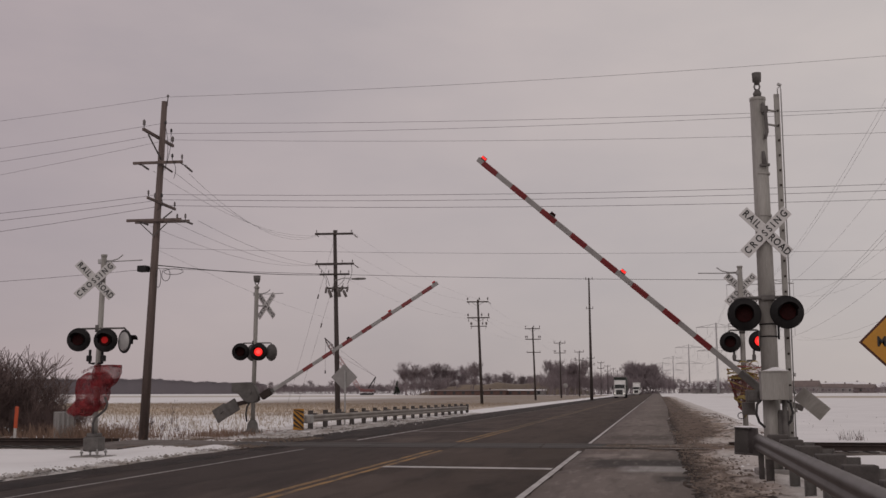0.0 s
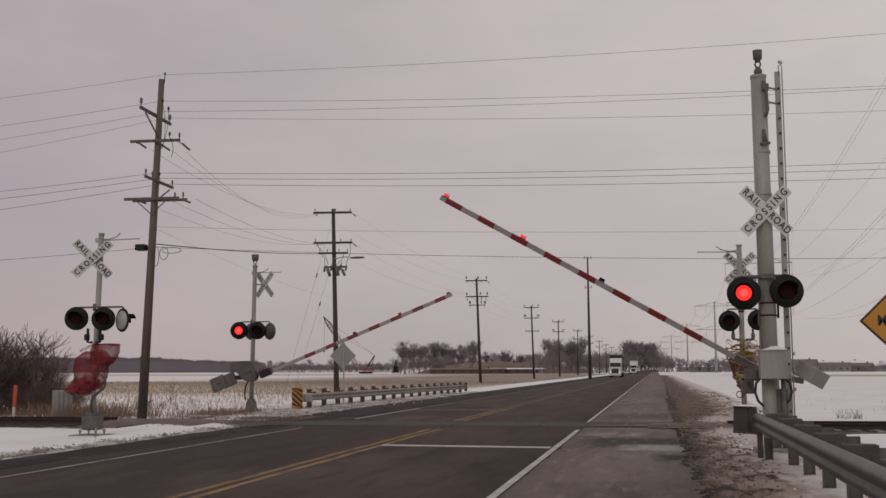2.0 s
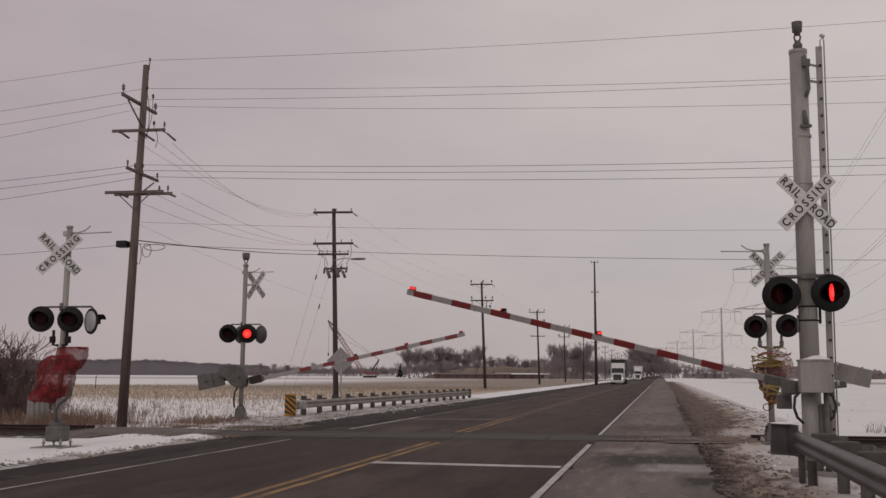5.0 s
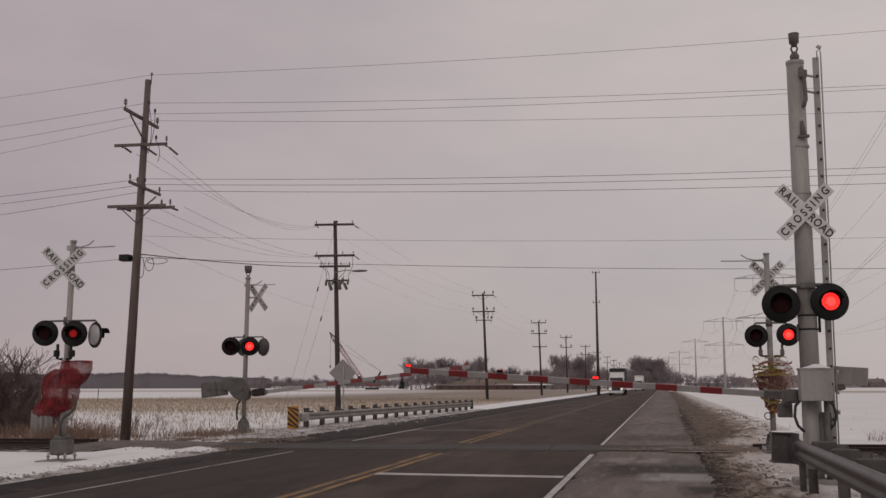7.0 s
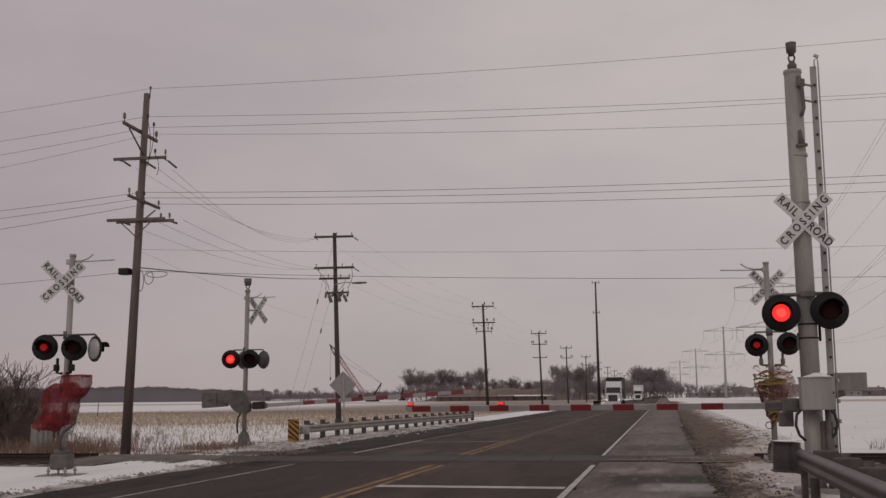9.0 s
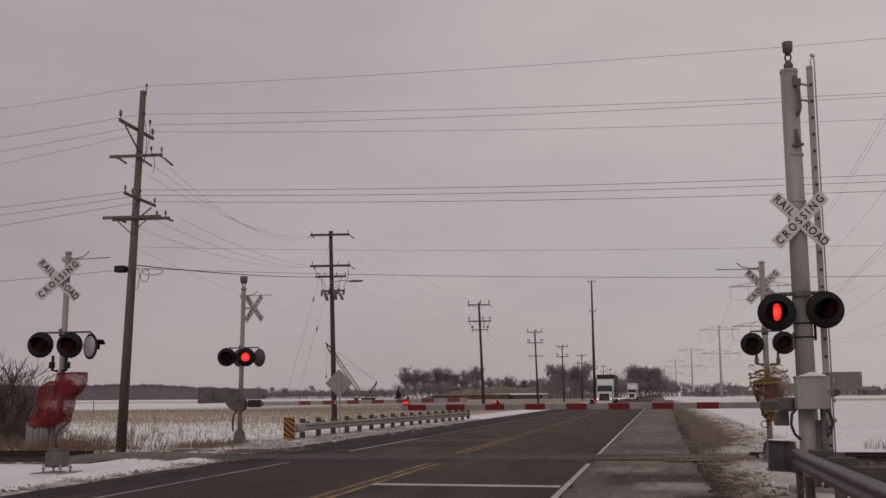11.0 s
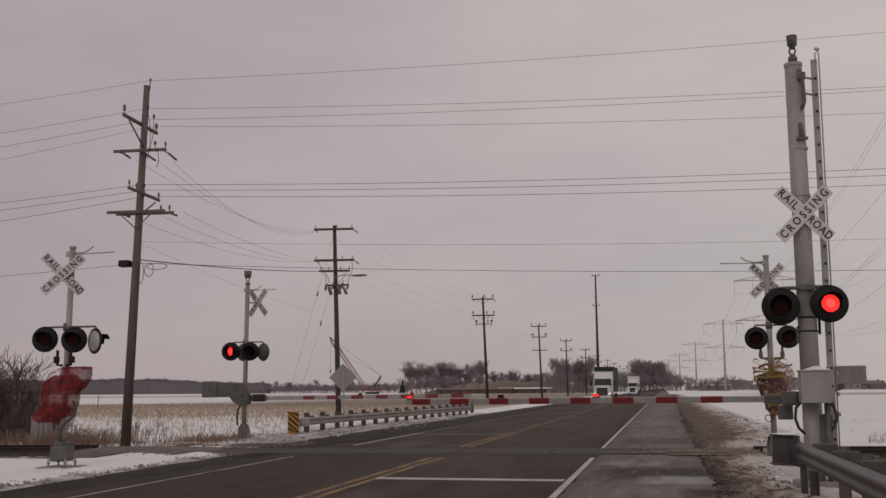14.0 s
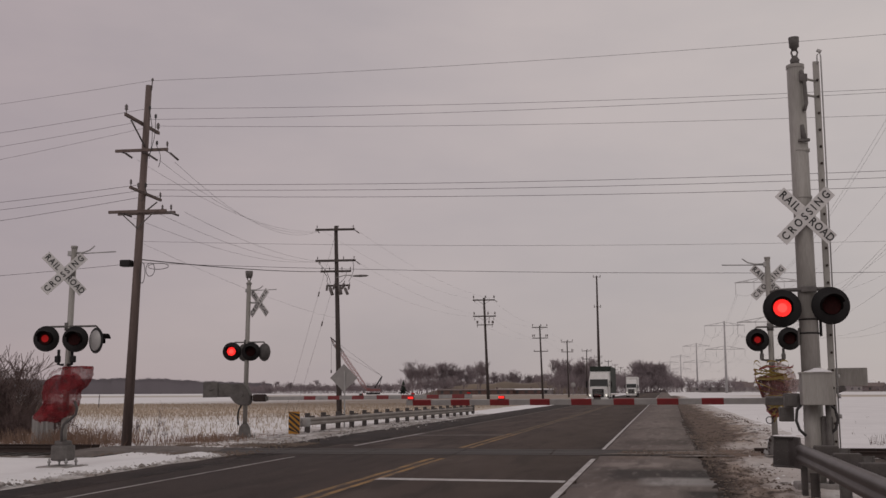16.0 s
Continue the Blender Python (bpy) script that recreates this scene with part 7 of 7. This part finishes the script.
# ---- far buildings, crane ----
def house(px, D, w, d, h, roof, wall, snow_roof=True, yaw=0.0, label="low house with a snowy roof far across the field"):
    t = thing("house", pose(bear(px) * D, D, 0, 0, 0, yaw), label, "house", "distant houses")
    bm = bmesh.new()
    box(bm, (w, d, h), (0, 0, h / 2))
    part("wall", bm, wall, t)
    bm = bmesh.new()
    q = [(-w / 2 - 0.4, -d / 2 - 0.5, h), (w / 2 + 0.4, -d / 2 - 0.5, h), (w / 2 + 0.4, 0, h + roof), (-w / 2 - 0.4, 0, h + roof), (-w / 2 - 0.4, d / 2 + 0.5, h), (w / 2 + 0.4, d / 2 + 0.5, h)]
    v = [bm.verts.new(p) for p in q]
    for f in ((0, 1, 2, 3), (3, 2, 5, 4), (0, 3, 4), (1, 5, 2), (0, 4, 5, 1)):
        bm.faces.new([v[i] for i in f])
    part("roof", bm, M["clean_snow"] if snow_roof else M["house_dark"], t)
    k = max(2, int(w / 3.5))
    for i in range(k):
        bm = bmesh.new()
        box(bm, (1.1, 0.06, 1.2), (-w / 2 + w * (i + 0.5) / k, -d / 2 - 0.02, h * 0.55))
        part("window", bm, M["window"], t)
    bm = bmesh.new()
    box(bm, (0.8, 0.8, 1.4), (w * 0.28, 0.5, h + roof))
    part("chimney", bm, M["house_dark"], t)


hr = random.Random(21)
for i in range(2, 17):
    px = 1185 + i * 27 + hr.uniform(-8, 8)
    house(px, 640 + hr.uniform(-60, 80), hr.uniform(10, 20), hr.uniform(9, 12), hr.uniform(2.6, 3.8), hr.uniform(2.0, 3.4), hr.choice((M["house_wall"], M["house_dark"], M["house_wall"])), hr.choice((True, True, True, False)), hr.uniform(-25, 25))
house(840, 425, 30, 8, 1.7, 0.5, M["barn_red"], False, 4, "long low brown-red shed across the field")
house(915, 430, 18, 8, 1.8, 0.5, M["barn_red"], True, 0, "long low brown-red shed across the field")
house(955, 440, 9, 8, 1.8, 0.5, M["house_wall"], True, 0, "low grey shed across the field")
bm = bmesh.new()
rows = []
for j in range(9):
    v = j / 8
    rows.append([(-38 + 76 * i / 24, -12 + 24 * v, 6.4 * math.sin(math.pi * i / 24) ** 0.6 * math.sin(math.pi * v) * (0.85 + 0.2 * noise.noise(Vector((i * 0.4, v * 3, 2)))) - 0.1) for i in range(25)])
quad_sheet(bm, rows)
tagged(solid("earth_mound", bm, M["mound"], "low bare earth mound behind the sheds", "mound", pose(bear(905) * 455, 455, 0)), kind="structure")
bm = bmesh.new()
for s in (-1, 1):
    rod(bm, (s * 0.6, 0, 0), (0, 0, 17), 0.12, 0.05, 4)
rod(bm, (0, 0.8, 0), (0, 0, 17), 0.12, 0.05, 4)
for k in range(9):
    rod(bm, (-0.55 + 0.06 * k, 0, 1.8 * k), (0.5 - 0.06 * k, 0, 1.8 * k + 1.6), 0.05, n=4)
solid("radio_mast", bm, M["tower"], "slim lattice radio mast above the far houses", "mast", pose(bear(1592) * 600, 600, 0))

crane = thing("crawler_crane", pose(bear(655) * 470, 470, 0), "faded red crawler crane with a lattice boom", "crane")
bm = bmesh.new()
box(bm, (5.6, 2.6, 1.2), (1.8, 0, 2.0), bevel=0.15)
box(bm, (1.5, 2.2, 1.5), (-0.8, -0.3, 2.2), bevel=0.15)
part("house", bm, M["crane_red"], crane)
for s in (-1, 1):
    bm = bmesh.new()
    box(bm, (5.5, 0.8, 0.9), (1.3, s * 1.7, 0.5), bevel=0.3)
    part("crawler_track", bm, M["tyre"], crane)
foot, tip = Vector((-2.0, 0, 2.6)), Vector((-18.5, 0, 25.5))
bm = bmesh.new()
d = (tip - foot).normalized()
u, w = d.orthogonal().normalized() * 1.05, d.cross(d.orthogonal()).normalized() * 1.05
cs = [u, w, -u, -w]
for c in cs:
    rod(bm, foot + c * 0.3, foot + c + d * 3, 0.11, n=4)
    rod(bm, foot + c + d * 3, tip - d * 3 + c, 0.11, n=4)
    rod(bm, tip - d * 3 + c, tip, 0.09, n=4)
L = (tip - foot).length
for i in range(14):
    a0, a1 = 3 + (L - 6) * i / 14, 3 + (L - 6) * (i + 1) / 14
    for k in range(4):
        rod(bm, foot + d * a0 + cs[k], foot + d * a1 + cs[(k + 1) % 4], 0.10, n=3)
part("boom", bm, M["crane_pale"], crane, "pale red lattice boom")
bm = bmesh.new()
for k in range(4):
    rod(bm, foot.lerp(tip, 0.70) + cs[k] * 1.04, tip - d * 3 + cs[k] * 1.04, 0.17, n=4)
    rod(bm, tip - d * 3 + cs[k] * 1.04, tip + d * 0.8, 0.17, n=4)
part("boom_head", bm, M["cable"], crane, "black boom head")
bm = bmesh.new()
pipe(bm, [(2.0, 0, 3.0), (5.4, 0, 8.2)], 0.34, 6)
pipe(bm, [(4.0, 0, 3.2), (5.4, 0, 8.2)], 0.15, 6)
part("gantry", bm, M["cable"], crane, "black gantry mast")
bm = bmesh.new()
rod(bm, (5.4, 0, 8.2), tip, 0.06, n=4)
rod(bm, (5.4, 0.3, 8.2), foot.lerp(tip, 0.72), 0.05, n=4)
part("pendant_rope", bm, M["wire"], crane)
bm = bmesh.new()
rod(bm, tip, tip - Vector((0, 0, 15)), 0.06, n=4)
box(bm, (0.6, 0.4, 1.4), tip - Vector((0, 0, 15)), bevel=0.1)
part("hoist_rope", bm, M["wire"], crane)


# ---- trucks ----
WHEELS = {}


def build_truck(x, y, label, trailer_mat):
    t = thing("truck", pose(x, y, 0), label, "truck", "oncoming trucks")
    t["lane"] = x
    bm = bmesh.new()
    # bonnet tapering to the nose, which points to -y
    q = [(-1.0, 0.0, 0.75), (1.0, 0.0, 0.75), (1.12, 2.0, 0.75), (-1.12, 2.0, 0.75), (-0.92, 0.12, 1.75), (0.92, 0.12, 1.75), (1.05, 2.0, 2.15), (-1.05, 2.0, 2.15)]
    v = [bm.verts.new(p) for p in q]
    for f in ((0, 1, 5, 4), (1, 2, 6, 5), (2, 3, 7, 6), (3, 0, 4, 7), (4, 5, 6, 7), (0, 3, 2, 1)):
        bm.faces.new([v[i] for i in f])
    bmesh.ops.bevel(bm, geom=list(bm.edges), offset=0.10, segments=2, affect="EDGES")
    part("bonnet", bm, M["truck_white"], t)
    bm = bmesh.new()
    box(bm, (2.45, 3.0, 2.0), (0, 3.5, 1.75), bevel=0.10)
    q = [(-1.2, 2.05, 2.7), (1.2, 2.05, 2.7), (1.2, 5.0, 2.7), (-1.2, 5.0, 2.7), (-1.08, 2.75, 3.78), (1.08, 2.75, 3.78), (1.15, 5.0, 3.95), (-1.15, 5.0, 3.95)]
    v = [bm.verts.new(p) for p in q]
    for f in ((0, 1, 5, 4), (1, 2, 6, 5), (2, 3, 7, 6), (3, 0, 4, 7), (4, 5, 6, 7), (0, 3, 2, 1)):
        bm.faces.new([v[i] for i in f])
    part("cab", bm, M["truck_white"], t)
    bm = bmesh.new()
    box(bm, (2.16, 0.05, 0.92), (0, 1.98, 2.52), (-12, 0, 0), 0.03)
    part("windscreen", bm, M["glass"], t)
    for s in (-1, 1):
        bm = bmesh.new()
        box(bm, (0.05, 0.9, 0.7), (s * 1.225, 2.7, 2.45), bevel=0.02)
        part("side_window", bm, M["glass"], t)
        bm = bmesh.new()
        box(bm, (0.20, 0.12, 0.75), (s * 1.48, 2.0, 2.35), bevel=0.04)
        rod(bm, (s * 1.2, 2.1, 2.6), (s * 1.45, 2.0, 2.6), 0.025, n=6)
        part("mirror", bm, M["black"], t)
        bm = bmesh.new()
        rod(bm, (s * 0.98, -0.06, 1.05), (s * 0.98, 0.1, 1.05), 0.10, n=12)
        part("headlight", bm, M["headlight"], t, "lit headlight")
        bm = bmesh.new()
        pipe(bm, [(s * 1.2, 5.1, 1.2), (s * 1.2, 5.1, 4.0)], 0.075, 8)
        part("exhaust_stack", bm, M["chrome"], t)
    bm = bmesh.new()
    box(bm, (1.35, 0.06, 1.0), (0, -0.03, 1.30), (0, 0, 0), 0.05)
    part("grille", bm, M["black"], t)
    for i in range(5):
        bm = bmesh.new()
        box(bm, (1.05, 0.03, 0.03), (0, -0.06, 0.95 + 0.16 * i))
        part("grille_bar", bm, M["chrome"], t)
    bm = bmesh.new()
    box(bm, (2.4, 0.30, 0.42), (0, -0.12, 0.58), bevel=0.08)
    part("bumper", bm, M["truck_white"], t)
    bm = bmesh.new()
    for i in range(5):
        box(bm, (0.10, 0.12, 0.06), (-0.8 + 0.4 * i, 2.9, 3.84), bevel=0.02)
    part("roof_marker", bm, M["chrome"], t)
    bm = bmesh.new()
    box(bm, (2.3, 5.0, 0.35), (0, 5.5, 0.95), bevel=0.03)
    part("chassis", bm, M["black"], t)
    bm = bmesh.new()
    box(bm, (2.6, 13.5, 3.35), (0, 12.4, 2.93), bevel=0.04)
    for i in range(4):
        box(bm, (0.06, 0.04, 2.9), (-1.05 + 0.7 * i, 5.64, 2.78))
    part("trailer", bm, trailer_mat, t, "tall box trailer")
    WHEELS[t.name] = []
    for wx in (-1.05, 1.05):
        for wy in (0.95, 6.4, 7.7, 16.4, 17.7):
            bm = bmesh.new()
            lathe(bm, [(0.28, -0.14), (0.46, -0.15), (0.51, -0.10), (0.51, 0.10), (0.46, 0.15), (0.28, 0.14)], 20, pose(0, 0, 0, 0, 90, 0))
            wheel = part("wheel", bm, M["tyre"], t, at=pose(wx, wy, 0.51))
            bm = bmesh.new()
            lathe(bm, [(0.0, -0.10), (0.12, -0.12), (0.24, -0.06), (0.285, -0.13), (0.285, 0.13), (0.24, 0.06), (0.0, 0.10)], 12, pose(0, 0, 0, 0, 90, 0))
            part("rim", bm, M["chrome"], wheel)
            WHEELS[t.name].append((wheel, (wx, wy, 0.51), 0.51))
    return t


truck_a = build_truck(-7.83, 226, "white long-nosed articulated truck with a dark tall trailer", M["trailer"])
truck_b = build_truck(-7.42, 398, "second white long-nosed truck with a pale trailer", M["truck_white"])


# ---- what moves: the gates come down, the lamps flash, the trucks drive up ----
def lit(t, phase, kind):
    n = math.floor((t - 0.2625 - (0.06 if t > 10 else 0.0)) / 0.5925)
    side = "L" if n % 2 == 0 else "R"
    on = side == phase
    if kind == "bulb":
        # the filament lamps beyond the track follow a little later, with a dark moment between
        u = (t - 0.3325 - (0.06 if t > 10 else 0.0)) / 0.5925
        return ("L" if math.floor(u) % 2 == 0 else "R") == phase and (u % 1.0 < 0.80 or t > 1.6)
    if kind == "led":
        return on and not (t < 0.25 or 2.92 < t < 3.24 or 11.6 < t < 11.82)
    if kind == "beat":
        return on and any(a <= t <= b for a, b in ((0, 0.86), (2.4, 3.3), (3.9, 4.6), (5.85, 6.2), (6.38, 6.72), (6.85, 7.62), (8.2, 9.1), (9.9, 10.6), (11.6, 12.12), (12.8, 13.3), (13.42, 13.75), (14.3, 14.98), (15.42, 15.66), (15.74, 16.1)))
    return on


def flash_rows(phase, kind, place):
    """A lens that turns its lit side out while the lamp is on."""
    f = 1.0 / FPS
    state = lit(0.0, phase, kind)
    ang = 0.0 if state else 180.0
    rows = [(0.0, pose(*place, 0, 0, ang))]
    for i in range(1, 16 * FPS - 3):
        t = i * f
        now = lit(t, phase, kind)
        if now != state and t - rows[-1][0] > 0.01:
            state = now
            for k in range(4):
                rows.append((t + (k - 2) * f, pose(*place, 0, 0, ang + 60 * k)))
            ang += 180
    rows.append((16.0, pose(*place, 0, 0, ang)))
    out = []
    for t, m in rows:
        if not out or t > out[-1][0] + 0.02:
            out.append((t, m))
    return out


NEAR_ANGLES = [(0, 42.4), (0.5, 39.6), (1, 36.7), (1.5, 33.8), (2, 31.0), (2.5, 28.2), (3.0, 25.6), (3.2, 24.6), (4.0, 20.2), (5.3, 13.0), (5.5, 12.0), (6, 9.4), (6.5, 6.8), (7, 4.4), (7.5, 2.0), (8, 0.05), (8.5, 0.35), (9, 0.28), (16, 0.18)]
FAR_ANGLES = [(0, 31.5), (0.5, 28.7), (1, 26.1), (1.5, 23.8), (2, 21.6), (2.5, 19.6), (3.0, 17.9), (3.2, 17.2), (4.0, 14.6), (5.5, 10.4), (6, 8.9), (6.5, 7.6), (7, 6.5), (7.5, 5.3), (8, 4.5), (8.5, 3.8), (9, 3.2), (10.2, 1.5), (11.3, 0.6), (12.5, 0.4), (16, 0.4)]
TRUCK_A = [(0, 234), (1.5, 223), (3.0, 212), (5.5, 194), (7, 183), (9, 169), (11.5, 153), (13, 145.5), (14.5, 138), (16, 130)]
TRUCK_B = [(0, 398), (3.0, 370), (5.5, 346), (9, 312), (11.5, 289), (14.5, 259), (16, 246)]


def motions():
    walk(near_arm, [(t, pose(*NEAR_HINGE) @ pose(0, 0, 0, 0, 0, -8.43) @ pose(0, 0, 0, 11.57) @ pose(0, 0, 0, 0, a - 0.4, 0)) for t, a in NEAR_ANGLES])
    walk(far_arm, [(t, pose(*FAR_HINGE) @ pose(0, 0, 0, 0, 0, -3.59) @ pose(0, 0, 0, -3.33) @ pose(0, 0, 0, 0, -a, 0)) for t, a in FAR_ANGLES])
    for lens, phase, kind in FLASH:
        walk(lens, flash_rows(phase, kind, (0, 0, 0.022) if kind == "arm" else (0, -0.10, 0)))
    for truck, rows in ((truck_a, TRUCK_A), (truck_b, TRUCK_B)):
        walk(truck, [(t, pose(truck["lane"], y, 0)) for t, y in rows])
        for wheel, at, r in WHEELS[truck.name]:
            y0 = rows[0][1]
            steps = []
            for (t0, a), (t1, b) in zip(rows[:-1], rows[1:]):
                m = max(1, math.ceil(abs(b - a) / r / radians(80)))
                steps += [(t0 + (t1 - t0) * i / m, a + (b - a) * i / m) for i in range(m)]
            steps.append(rows[-1])
            keep = []
            for t, y in steps:
                if not keep or t > keep[-1][0] + 0.03:
                    keep.append((t, y))
            walk(wheel, [(t, pose(*at) @ pose(0, 0, 0, math.degrees((y0 - y) / r))) for t, y in keep])


motions()
